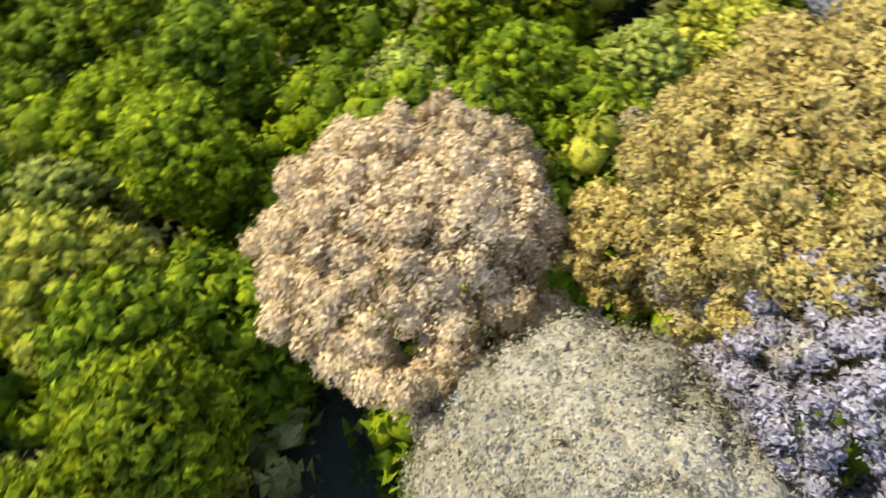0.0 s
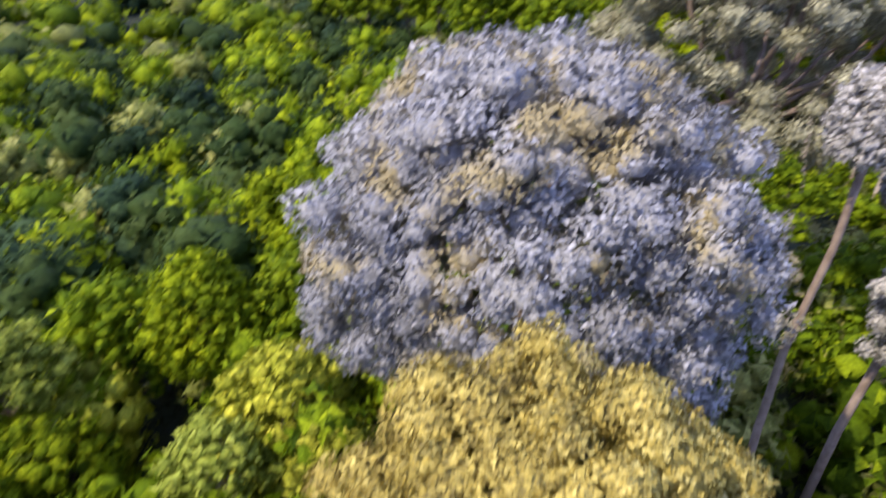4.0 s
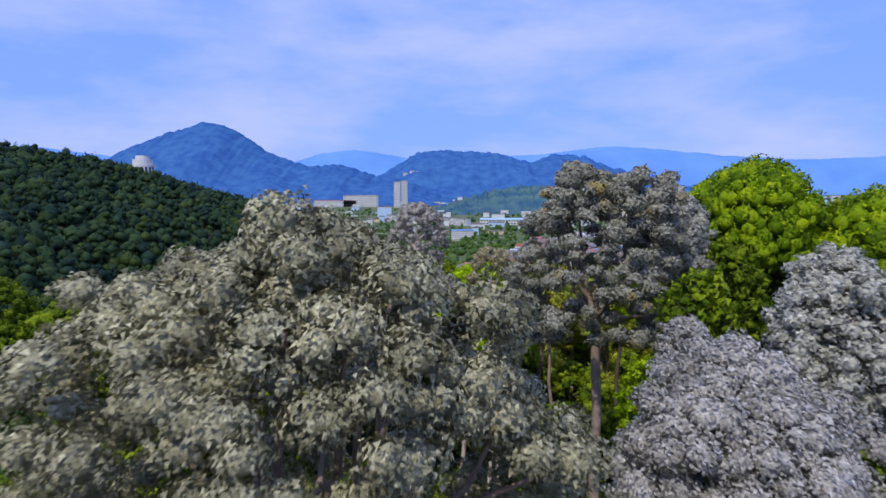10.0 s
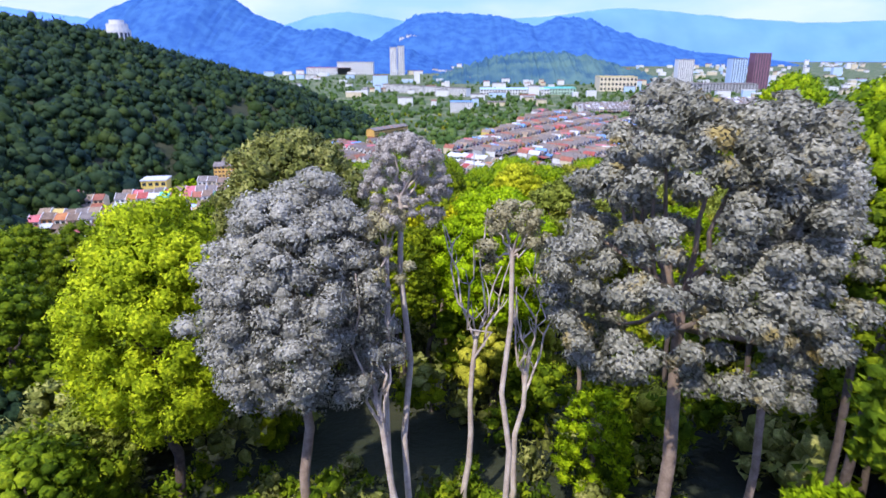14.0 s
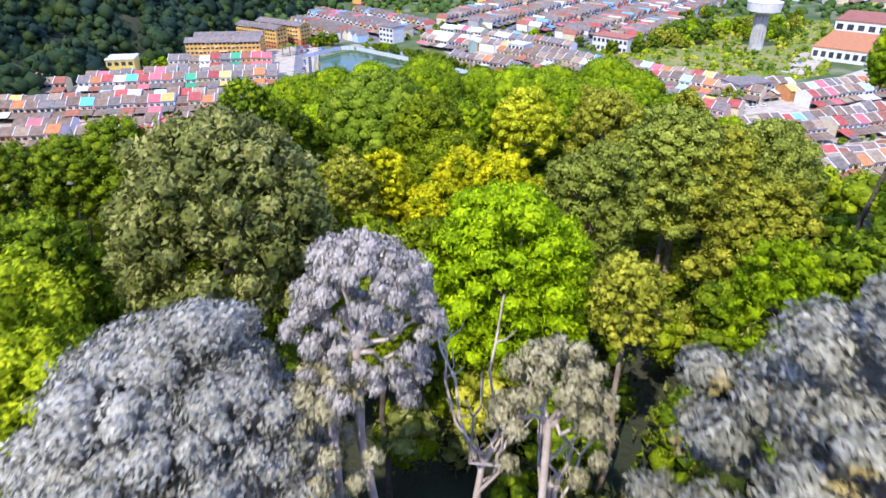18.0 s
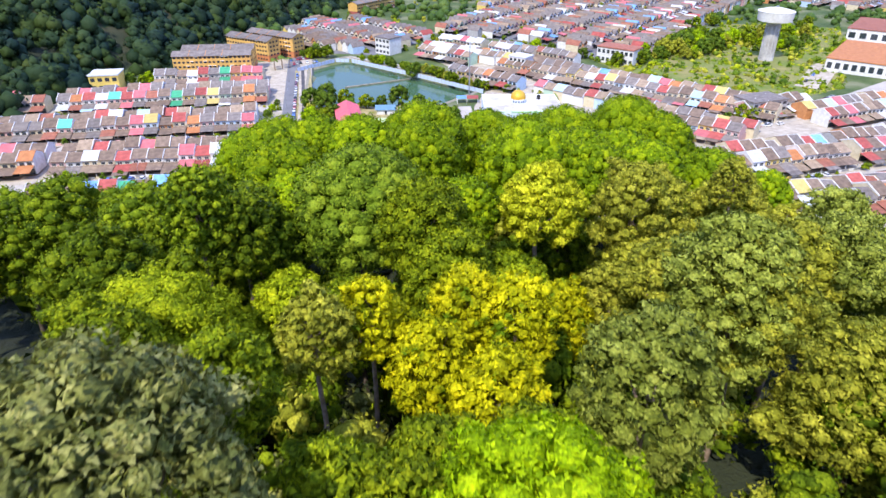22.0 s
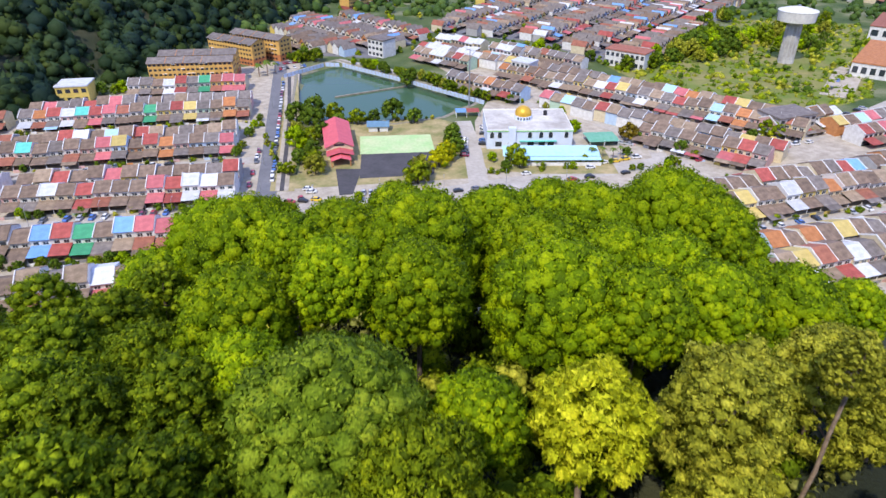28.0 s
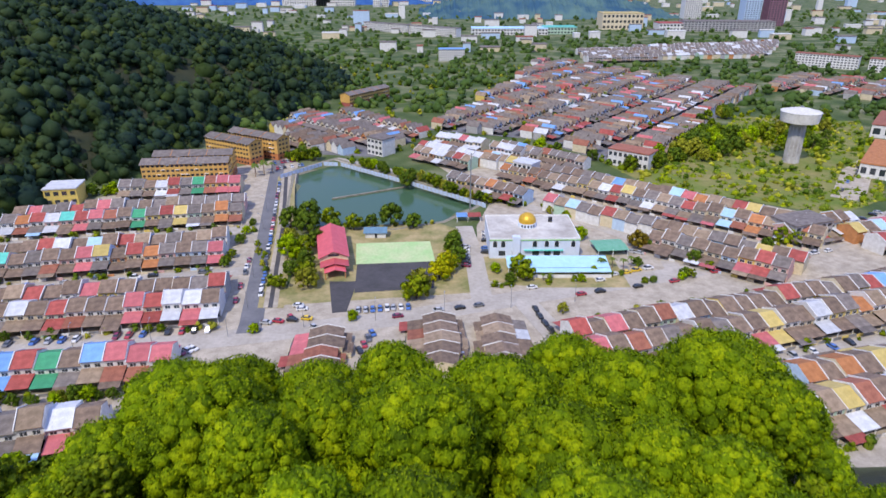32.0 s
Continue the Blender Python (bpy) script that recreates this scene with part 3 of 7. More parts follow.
TREE_STYLE = {
    # crown height by radius, lobes, leaf length, cover, flatness, core, limbs, bark
    "cream": (1.4, 330, 0.09, 1.8, 0.9, 0.7, 6, BARK),
    "sage": (1.3, 260, 0.075, 1.5, 0.9, 0.9, 5, BARK),
    "yellow": (1.4, 420, 0.1, 1.8, 0.9, 0.72, 6, BARK),
    "lilac": (1.6, 240, 0.09, 1.6, 0.9, 0.76, 6, BARK),
    "silver": (2.0, 260, 0.15, 1.9, 0.85, 0.74, 8, BARK),
    "silvergold": (1.5, 520, 0.16, 2.0, 0.9, 0.66, 7, BARK),
    "euc": (1.6, 400, 0.17, 1.9, 0.75, 0.7, 16, BARK),
    "eucgrey": (2.4, 300, 0.18, 1.8, 0.75, 0.74, 9, BARK),
    "eucgold": (1.9, 320, 0.2, 1.8, 0.65, 0.7, 14, BARK),
    "eucpurple": (1.9, 130, 0.12, 1.5, 0.8, 0.6, 10, BARKW),
    "gumcream": (2.0, 60, 0.16, 1.1, 0.8, 0.62, 8, BARKW),
    "green": (2.1, 160, 0.32, 1.4, 0.75, 0.72, 3, BARKD),
    "lime": (1.8, 120, 0.3, 1.5, 0.65, 0.74, 7, BARKD),
    "limeround": (2.3, 80, 0.24, 1.5, 0.85, 0.76, 4, BARKD),
    "limebush": (2.6, 60, 0.32, 1.5, 0.8, 0.74, 4, BARKD),
    "dgreen": (2.0, 140, 0.38, 1.2, 0.75, 0.76, 2, BARKD),
    "darkround": (1.7, 170, 0.36, 1.6, 0.8, 0.72, 7, BARK),
    "olive": (2.1, 170, 0.32, 1.4, 0.7, 0.72, 6, BARK),
    "oliveyel": (2.2, 170, 0.32, 1.4, 0.7, 0.72, 6, BARK),
    "yellowg": (2.3, 130, 0.36, 1.5, 0.85, 0.76, 5, BARK),
    "dome": (1.75, 330, 0.33, 1.2, 0.95, 0.8, 2, BARKD),
    "dome2": (1.4, 340, 0.33, 1.3, 0.7, 0.8, 2, BARKD),
    "brightgreen": (2.3, 170, 0.28, 1.8, 0.8, 0.76, 4, BARKD),
    "pale": (1.6, 110, 0.4, 1.5, 0.7, 0.74, 7, BARK),
}
SWELL = {"dome": 1.75, "dome2": 1.8, "sage": 2.0, "silvergold": 1.25, "silver": 1.3, "cream": 1.05, "yellow": 1.15, "eucgrey": 1.5, "darkround": 1.3, "dgreen": 1.35, "green": 1.35, "brightgreen": 1.4, "lime": 1.35, "olive": 1.25, "oliveyel": 1.25, "yellowg": 1.3, "pale": 1.2}
LUMPS = {"cream": 26, "yellow": 24, "lilac": 14, "silver": 18, "silvergold": 22, "euc": 24, "eucgrey": 16, "eucgold": 16, "green": 10, "brightgreen": 12, "olive": 10, "oliveyel": 10, "pale": 9, "yellowg": 8}
HOLES = {"gumcream": 0.45, "eucpurple": 0.3, "euc": 0.3, "eucgold": 0.35, "silver": 0.12, "eucgrey": 0.15, "lilac": 0.15, "pale": 0.25, "olive": 0.15, "oliveyel": 0.15}
FUR = {"dome": 0.7, "dome2": 0.6, "sage": 0.8, "silver": 0.8, "silvergold": 0.8, "eucgrey": 0.7, "cream": 0.5, "yellow": 0.5}
KNOBBY = {"dome": 0.26, "dome2": 0.26, "sage": 0.22}
TREE_WORDS = {
    "cream": "tall tree with pale cream blossom over the crown", "sage": "rounded tree with dense sage-grey leaves", "yellow": "tall tree with crown covered in yellow blossom",
    "lilac": "slender tree with lilac-grey leaves and pale blossom", "silver": "silver-leaved gum tree with drooping sprays", "silvergold": "broad silver-leaved tree with golden patches on top",
    "euc": "broad grey-green gum tree with bare pale limbs", "eucgrey": "grey-leaved gum tree with pale trunk", "eucgold": "tall gum tree, grey leaves and golden top",
    "eucpurple": "thin gum tree with mauve twiggy crown", "gumcream": "thin gum tree with straw-coloured leaves", "green": "leafy green forest tree on the ridge",
    "lime": "bright lime-green tree with flat spreading crown", "limeround": "small round lime-green tree in the forest", "limebush": "tall narrow lime-green tree among trunks",
    "dgreen": "dark green forest tree on the slope", "darkround": "round dark glossy-leaved tree above the slope", "olive": "olive-green tree with layered crown",
    "oliveyel": "yellowish olive tree with layered crown", "yellowg": "tree with yellow-green flush of new leaves", "dome": "dense domed tree with bumpy bright green crown",
    "dome2": "wide low-domed tree with dense green leaves", "brightgreen": "broad sunlit yellow-green tree on the slope", "pale": "pale yellow-green tree with forked white trunk",
}
TREE_NAME = {"euc": "gum_tree", "eucgrey": "gum_tree", "eucgold": "gum_tree", "eucpurple": "gum_tree", "gumcream": "gum_tree", "silver": "gum_tree", "cream": "blossom_tree", "yellow": "blossom_tree"}
SEED = [100]


def plant(kind, x, y, top, R, base=None, many=1.0, name=None):
    """A tree with its crown's top at (x, y, top) and the crown's radius R."""
    SEED[0] += 1
    rng = np.random.RandomState(SEED[0])
    hh, lobes, leaf, dens, flat, core, limbs, bark = TREE_STYLE[kind]
    if R < 2.6:
        lobes = max(9, int(lobes * 0.6))
    H = hh * R
    g = gz(x, y) if base is None else base
    g = min(g, top - H - 1.5)
    t = root(name or TREE_NAME.get(kind, "tree"), x, y, g)
    tagged(t, TREE_WORDS[kind], "tree", group="trees of the ridge")
    if x < -50 or x > 45:
        many = many * 0.6
    n_leaf = int(min(90000, dens * 22.0 * R * R / leaf**2 * many))
    v, f, C, lr, nv = crown_arrays(rng, R, H, lobes, leaf, n_leaf, core, flat, low=-0.3 if kind == "dome" else -0.5, droop=0.6 if "euc" in kind or kind == "silver" else 0.0, ragged=0.14 if "dome" in kind or kind == "sage" else 0.25, fine=False, fur=FUR.get(kind, 0.5), round_off=0.5 if "dome" in kind or kind == "sage" else 0.3, lumps=LUMPS.get(kind, 0), holes=HOLES.get(kind, 0.0), swell=SWELL.get(kind, 1.0), knobby=KNOBBY.get(kind, 0.32))
    v[:, 2] += top - g
    C = C + np.array([0, 0, top - g])
    mat = LEAF.get(kind) or LEAF[{"limeround": "lime", "limebush": "lime"}[kind]]
    cm = mesh_np("crown", v, f, [mat], normals=nv)
    child("crown", cm, t)
    fork = np.array([rng.normal(0, 0.05 * R), rng.normal(0, 0.05 * R), max(1.0, top - g - min(H, R * 1.4) * 0.95)])
    r0 = 0.035 * R + 0.10
    trunk = wobble(rng, (0, 0, -0.6), fork, 6, 0.02)
    child("trunk", mesh_np("trunk", *tube(trunk, np.linspace(r0 * 1.35, r0 * 0.85, 6), 8), [bark], smooth=True), t)
    for k in np.argsort(-lr)[:limbs]:
        p = wobble(rng, fork - (0, 0, rng.uniform(0, 0.15) * H), C[k], 6, 0.07, -0.04)
        child("limb", mesh_np("limb", *tube(p, np.linspace(r0 * 0.6, r0 * 0.14, 6), 5), [bark], smooth=True), t)
    return t


def dead_tree(x, y, top, lean=0.0, forks=5, spread=3.2, label="bare dead tree with bleached forked branches"):
    """A leafless trunk that forks again and again."""
    SEED[0] += 1
    rng = np.random.RandomState(SEED[0])
    g = gz(x, y)
    t = root("dead_tree", x, y, g)
    tagged(t, label, "tree", group="trees of the ridge")
    h = top - g
    trunk = wobble(rng, (0, 0, -0.5), (lean, 0, h * 0.62), 7, 0.02)
    child("trunk", mesh_np("trunk", *tube(trunk, np.linspace(0.30, 0.17, 7), 8), [BARKW], smooth=True), t)
    for k in range(forks):
        a = k * 2.4 + rng.uniform(-0.4, 0.4)
        z0 = h * rng.uniform(0.42, 0.62)
        s = z0 / (h * 0.62)
        st = np.array([lean * s, 0, z0])
        en = np.array([lean + math.cos(a) * spread * rng.uniform(0.5, 1), math.sin(a) * spread * rng.uniform(0.3, 0.8), h * rng.uniform(0.78, 1.0)])
        limb = wobble(rng, st, en, 7, 0.07, -0.10)
        parts = [tube(limb, np.linspace(0.13, 0.05, 7), 6)]
        for j in range(4):
            p0 = limb[rng.randint(2, 6)]
            p1 = p0 + np.array([rng.uniform(-1.2, 1.2), rng.uniform(-0.8, 0.8), rng.uniform(0.7, 2.0)])
            parts.append(tube(wobble(rng, p0, p1, 5, 0.08, -0.06), np.linspace(0.06, 0.02, 5), 4))
        mv, mf = merge(parts)
        child("branch", mesh_np("branch", mv, mf, [BARKW], smooth=True), t)
    return t


def small_crowns(name, spots, mats, label, leaf=0.9, per=90, category="forest", seed=5, lobes=7, fine=False, core=0.84):
    """Many crowns that nobody could count, as one mesh. Spots: rows of x, y, top, radius."""
    rng = np.random.RandomState(seed)
    mats = mats if isinstance(mats, (list, tuple)) else [mats]
    V, NV, F3, M, o = [], [], [], [], 0
    shapes = []
    for k in range(7):
        v, f, _, _, nv = crown_arrays(rng, 1.0, 1.35, lobes, leaf / 6.0, per, core, 0.8, ragged=0.4, fine=fine, swell=1.3, lumps=5 if lobes > 8 else 0)
        shapes.append((v, f[0], nv))
    for x, y, top, r in spots:
        v, f3, nv = shapes[rng.randint(7)]
        a = rng.uniform(0, 6.28)
        c, s = math.cos(a), math.sin(a)
        w = np.stack([v[:, 0] * c - v[:, 1] * s, v[:, 0] * s + v[:, 1] * c, v[:, 2] * rng.uniform(0.8, 1.5)], 1) * r
        V.append(w + (x, y, top))
        NV.append(np.stack([nv[:, 0] * c - nv[:, 1] * s, nv[:, 0] * s + nv[:, 1] * c, nv[:, 2]], 1))
        F3.append(f3 + o)
        M.append(np.full(len(f3), rng.randint(len(mats))))
        o += len(v)
    me = mesh_np(name, np.concatenate(V), np.concatenate(F3), mats, np.concatenate(M), normals=np.concatenate(NV))
    return tagged(new(name, me), label, category, kind="stuff")


# ---- the ridge: trees passed from near ----
plant("cream", -7.8, -0.1, 105.6, 4.0)
plant("cream", -9.3, 1.2, 104.6, 2.4)
plant("sage", -1.6, 3.3, 105.4, 3.9)
plant("yellow", -6.7, 8.8, 109.2, 4.3)
plant("lilac", -3.2, 7.7, 108.0, 3.0)
plant("silvergold", -13.5, 20.7, 111.3, 7.9)
plant("euc", -11.8, 43.0, 115.9, 9.6)
plant("silver", 5.5, 47.5, 110.0, 5.8)
plant("silver", 9.8, 44.0, 105.2, 4.2)
plant("green", -6.8, -9.8, 96.8, 3.3)
plant("green", -3.6, -12.6, 96.0, 3.2)
plant("dgreen", -10.5, -11.5, 95.5, 3.2)
plant("silver", -4.6, 28.0, 109.8, 1.7)
plant("silver", 1.4, 31.0, 105.8, 4.2)
plant("silver", -1.8, 31.0, 108.1, 2.3)
plant("eucgrey", 10.8, 50.0, 113.6, 3.6)
plant("eucgold", 6.2, 76.0, 118.2, 8.7)
plant("eucpurple", -9.9, 85.5, 114.2, 3.1)
plant("eucgrey", -17.3, 84.0, 112.2, 6.9)
plant("gumcream", -11.1, 84.0, 109.7, 2.4)
plant("gumcream", -2.6, 85.0, 109.8, 2.6)
plant("brightgreen", -30.8, 92.0, 108.6, 8.4)
plant("darkround", -23.0, 108.0, 111.5, 8.0)
plant("limeround", 6.1, 62.0, 105.1, 2.1)
plant("limebush", 5.9, 93.0, 91.1, 3.7)
plant("silver", 6.5, 57.0, 108.9, 1.6)
plant("dome", 32.6, 120.0, 116.5, 3.8)
plant("dgreen", 9.0, 62.0, 110.7, 2.4)
plant("green", -0.4, 120.0, 98.5, 4.2)
plant("green", -7.4, 118.0, 99.5, 4.4)
plant("eucgrey", 13.1, 80.0, 116.4, 4.0)
plant("lime", -2.0, 110.0, 105.1, 7.1)
plant("olive", 7.2, 122.0, 104.7, 5.7)
plant("olive", 21.1, 140.0, 103.4, 7.5)
plant("olive", 37.2, 150.0, 99.0, 8.8)
plant("oliveyel", 29.0, 130.0, 98.2, 6.8)
plant("oliveyel", 6.1, 104.0, 103.0, 3.1)
plant("green", -13.0, 114.0, 101.0, 4.4)
plant("green", -9.1, 112.0, 101.8, 3.4)
plant("limeround", 14.2, 100.0, 106.1, 3.2)
plant("green", -11.5, 104.0, 101.0, 3.4)
plant("oliveyel", -17.7, 132.0, 100.0, 3.8)
plant("yellowg", -13.5, 136.0, 99.2, 3.6)
plant("yellowg", -4.7, 140.0, 98.2, 3.9)
plant("yellowg", -0.0, 138.0, 98.3, 4.3)
plant("yellowg", -8.0, 134.0, 96.2, 4.5)
plant("yellowg", -2.0, 130.0, 96.2, 5.1)
plant("green", -6.0, 150.0, 97.0, 6.3)
plant("brightgreen", -33.8, 140.0, 97.6, 9.4)
plant("dgreen", -73.1, 190.0, 85.1, 10.2)
plant("dgreen", -51.7, 175.0, 89.3, 8.0)
plant("dgreen", -44.5, 185.0, 85.9, 7.1)
plant("dgreen", -48.4, 155.0, 93.5, 8.1)
plant("dgreen", -37.7, 160.0, 89.8, 6.1)
plant("green", -34.6, 130.0, 100.5, 6.1)
plant("green", -21.9, 122.0, 103.8, 4.3)
plant("oliveyel", 22.0, 170.0, 95.7, 6.6)
plant("oliveyel", 37.1, 178.0, 92.1, 8.1)
plant("oliveyel", 32.5, 150.0, 98.2, 7.4)
plant("olive", 52.7, 175.0, 90.8, 6.3)
plant("oliveyel", 17.0, 146.0, 98.0, 6.4)
plant("oliveyel", 22.4, 140.0, 101.5, 6.7)
plant("dome", -33.0, 187.0, 93.1, 7.1)
plant("dome", -20.7, 190.0, 96.0, 5.5)
plant("dome", -10.5, 190.0, 95.1, 6.9)
plant("dome", 7.7, 190.0, 95.1, 8.9)
plant("dome", 17.1, 186.0, 93.5, 6.0)
plant("dome", 27.7, 190.0, 91.7, 6.3)
plant("dome", 39.8, 193.0, 88.9, 8.1)
plant("dome", -10.8, 210.0, 92.4, 9.3)
plant("dome", -23.7, 215.0, 88.1, 8.1)
plant("dome", -42.3, 222.0, 85.2, 10.7)
plant("dome", -30.2, 205.0, 91.3, 5.7)
plant("dome", 2.3, 222.0, 87.1, 7.7)
plant("dome", 7.8, 208.0, 89.5, 8.5)
plant("dome", 19.5, 222.0, 87.6, 10.6)
plant("dome", 33.3, 224.0, 89.3, 10.7)
plant("dome", 38.3, 216.0, 88.3, 6.4)
plant("dome", -15.8, 232.0, 83.6, 6.3)
plant("dome", 19.3, 206.0, 88.6, 6.7)
plant("dome", 25.5, 200.0, 90.5, 6.3)
plant("dome2", -17.0, 162.0, 100.7, 8.6)
plant("dome", -28.9, 176.0, 91.6, 5.4)
plant("dome", -4.0, 165.0, 95.8, 4.5)
plant("green", -9.1, 155.0, 100.9, 6.0)
plant("pale", 5.6, 163.0, 98.8, 6.3)
plant("oliveyel", 18.1, 165.0, 98.9, 6.0)
plant("dgreen", -56.8, 200.0, 81.0, 7.4)
plant("dgreen", -54.6, 212.0, 78.4, 5.5)
plant("dgreen", -84.3, 225.0, 67.8, 7.5)
plant("dgreen", -59.4, 190.0, 84.4, 6.6)
plant("dgreen", -43.9, 185.0, 86.3, 6.2)
plant("dgreen", -44.0, 170.0, 90.9, 6.1)
plant("dgreen", -34.6, 172.0, 92.0, 5.6)
plant("dgreen", -28.7, 158.0, 95.9, 4.9)
plant("dgreen", -30.6, 154.0, 99.1, 4.8)
plant("dgreen", -34.0, 152.0, 102.4, 4.0)
plant("oliveyel", 32.8, 170.0, 96.7, 3.2)
plant("dome", 54.1, 200.0, 82.4, 4.9)
plant("dome", -32.0, 232.0, 72.3, 8.2)
plant("dome", -51.3, 232.0, 79.9, 10.0)
plant("dome", -60.3, 225.0, 73.2, 9.7)
plant("dome", -69.6, 220.0, 66.6, 7.7)
plant("dome", 23.0, 85.0, 118.4, 6.0)
plant("dome", 33.5, 82.0, 115.5, 7.0)
plant("dome", 42.0, 92.0, 115.0, 7.0)
plant("dome", -41.7, 236.0, 78.3, 7.6)
plant("dome", -28.1, 234.0, 78.5, 8.4)
plant("dome", -15.0, 234.0, 81.5, 7.4)
plant("dome", -0.2, 234.0, 79.4, 8.4)
plant("dome", 14.4, 238.0, 81.3, 7.7)
plant("dome", 24.3, 232.0, 80.7, 9.1)
plant("dome", 41.2, 236.0, 82.4, 11.3)
plant("dome", 47.5, 228.0, 78.0, 7.1)
plant("dome", -10.9, 220.0, 83.0, 9.7)
plant("dome", 9.9, 218.0, 80.5, 9.6)
plant("dome", 0.9, 224.0, 78.0, 7.7)
plant("dome", -31.1, 222.0, 77.6, 9.2)
plant("dome", 49.1, 222.0, 73.0, 7.7)
plant("dome", -59.8, 226.0, 69.0, 8.1)
plant("yellow", -7.2, 5.0, 104.4, 1.7)
plant("dgreen", -79.0, 122.0, 101.0, 7.0)
plant("dgreen", -66.0, 118.0, 98.0, 7.5)
plant("dgreen", -92.0, 124.0, 100.0, 8.0)
plant("dgreen", -104.0, 128.0, 98.0, 8.0)
plant("dgreen", -56.0, 108.0, 96.0, 6.5)
plant("dgreen", -72.0, 110.0, 97.0, 6.5)
plant("dgreen", -118.0, 130.0, 97.0, 8.5)
plant("dgreen", -132.0, 134.0, 95.0, 8.5)
plant("dgreen", -48.0, 122.0, 97.0, 6.5)
plant("dgreen", -81.5, 186.0, 82.5, 7.5)
plant("dgreen", -94.0, 188.0, 80.0, 8.5)
plant("green", -88.0, 208.0, 75.5, 7.5)
plant("dgreen", -108.0, 190.0, 79.0, 8.5)
plant("dgreen", -100.0, 212.0, 73.0, 8.0)
plant("dgreen", 17.5, 79.0, 111.0, 4.2)
plant("dome", 30.0, 98.0, 112.0, 7.0)
plant("dome", 44.0, 108.0, 112.5, 8.0)
plant("dome", 36.0, 112.0, 110.0, 7.0)
plant("dome", 56.0, 118.0, 110.0, 8.5)
plant("dome", 60.0, 100.0, 112.0, 8.5)
plant("dgreen", 24.0, 104.0, 105.0, 5.5)
plant("yellowg", 7.0, 150.0, 90.0, 4.6)
plant("green", 2.0, 156.0, 90.5, 4.8)
plant("green", -16.0, 146.0, 93.0, 5.0)
plant("brightgreen", -25.0, 151.0, 91.0, 5.5)
plant("oliveyel", 18.3, 160.0, 90.0, 5.5)
plant("oliveyel", 47.4, 180.0, 85.5, 6.5)
plant("dgreen", 10.0, 172.0, 88.0, 5.0)
plant("oliveyel", 13.0, 152.0, 91.0, 4.5)
plant("green", -2.0, 148.0, 91.0, 4.5)

dead_tree(-5.6, 91.0, 108.6, 0.9, 6)
dead_tree(-1.8, 91.5, 105.8, 1.5, 5, 2.4)
dead_tree(-9.6, 83.0, 109.6, -2.8, 5, 2.4, "leaning dead tree with pale peeling bark")


def undergrowth():
    rng = np.random.RandomState(11)
    low = []
    for _ in range(430):
        x, y = rng.uniform(-46, 52), rng.uniform(-20, 246)
        low.append((x, y, gz(x, y) + (rng.uniform(2.0, 5.0) if 52 < y < 98 and -16 < x < 12 else rng.uniform(4.0, 11.0)), rng.uniform(2.0, 3.6)))
    for _ in range(130):
        x, y = rng.uniform(-46, -8), rng.uniform(-26, 12)
        low.append((x, y, gz(x, y) + rng.uniform(4.0, 9.0), rng.uniform(2.0, 3.2)))
    for _ in range(230):
        x, y = rng.uniform(-22, 20), rng.uniform(-2, 52)
        low.append((x, y, gz(x, y) + rng.uniform(3.0, 9.0), rng.uniform(1.6, 3.0)))
    for _ in range(220):
        x, y = rng.uniform(-38, 16), rng.uniform(50, 100)
        low.append((x, y, gz(x, y) + rng.uniform(1.2, 4.5), rng.uniform(1.0, 2.4)))
    mid = []
    for _ in range(230):
        x, y = rng.uniform(-46, 50), rng.uniform(98, 205)
        mid.append((x, y, gz(x, y) + rng.uniform(9, 15.5), rng.uniform(2.6, 4.2)))
    for _ in range(90):
        x, y = rng.uniform(-46, -14), rng.uniform(-28, 60)
        mid.append((x, y, gz(x, y) + rng.uniform(6, 11), rng.uniform(2.6, 4.0)))
    small_crowns("understorey", mid, [LEAF["green"], LEAF["dgreen"], LEAF["oliveyel"], LEAF["dgreen"]], "leafy young trees filling gaps below the canopy", leaf=0.62, per=420, category="forest", seed=16, lobes=16, core=0.7)
    small_crowns("undergrowth", low, [LEAF["dgreen"], LEAF["dgreen"], LEAF["darkround"]], "dark green saplings and shrubs under the tall trees", leaf=1.3, per=130, category="undergrowth", seed=6, lobes=7, core=0.62)


undergrowth()


def flank_trees():
    """Single trees on the ridge's flanks, beside the flight line."""
    rng = np.random.RandomState(31)
    # Extra dark kinds put the shade of this flank into leaf colour.
    kinds = ["green", "oliveyel", "green", "dgreen", "olive", "dgreen", "green", "dgreen"]
    done = []
    for y0 in np.arange(-30, 128, 7.0):
        for x0 in np.arange(-42, -3, 7.0):
            x, y = x0 + rng.uniform(-2.5, 2.5), y0 + rng.uniform(-2.5, 2.5)
            if y > -7 and x > -14 or y > 8 and x > -20 or y > 72 and x > -36:
                continue
            R = rng.uniform(3.2, 5.0)
            plant((kinds if y < 40 else ["dgreen", "olive", "dgreen", "darkround"])[rng.randint(8 if y < 40 else 4)], round(x, 1), round(y, 1), gz(x, y) + rng.uniform(9.5, 14.5), R, many=0.65)
    for y0 in np.arange(30, 135, 9.0):
        for x0 in (30, 40, 50):
            x, y = x0 + rng.uniform(-3, 3), y0 + rng.uniform(-3, 3)
            if y < 62 and x < 34:
                continue
            # Only dark leaf colours here, standing in for shade on the right flank.
            plant(["dgreen", "darkround", "dgreen"][rng.randint(3)], round(x, 1), round(y, 1), gz(x, y) + rng.uniform(15, 21), rng.uniform(4.5, 6.5), many=0.4)


flank_trees()


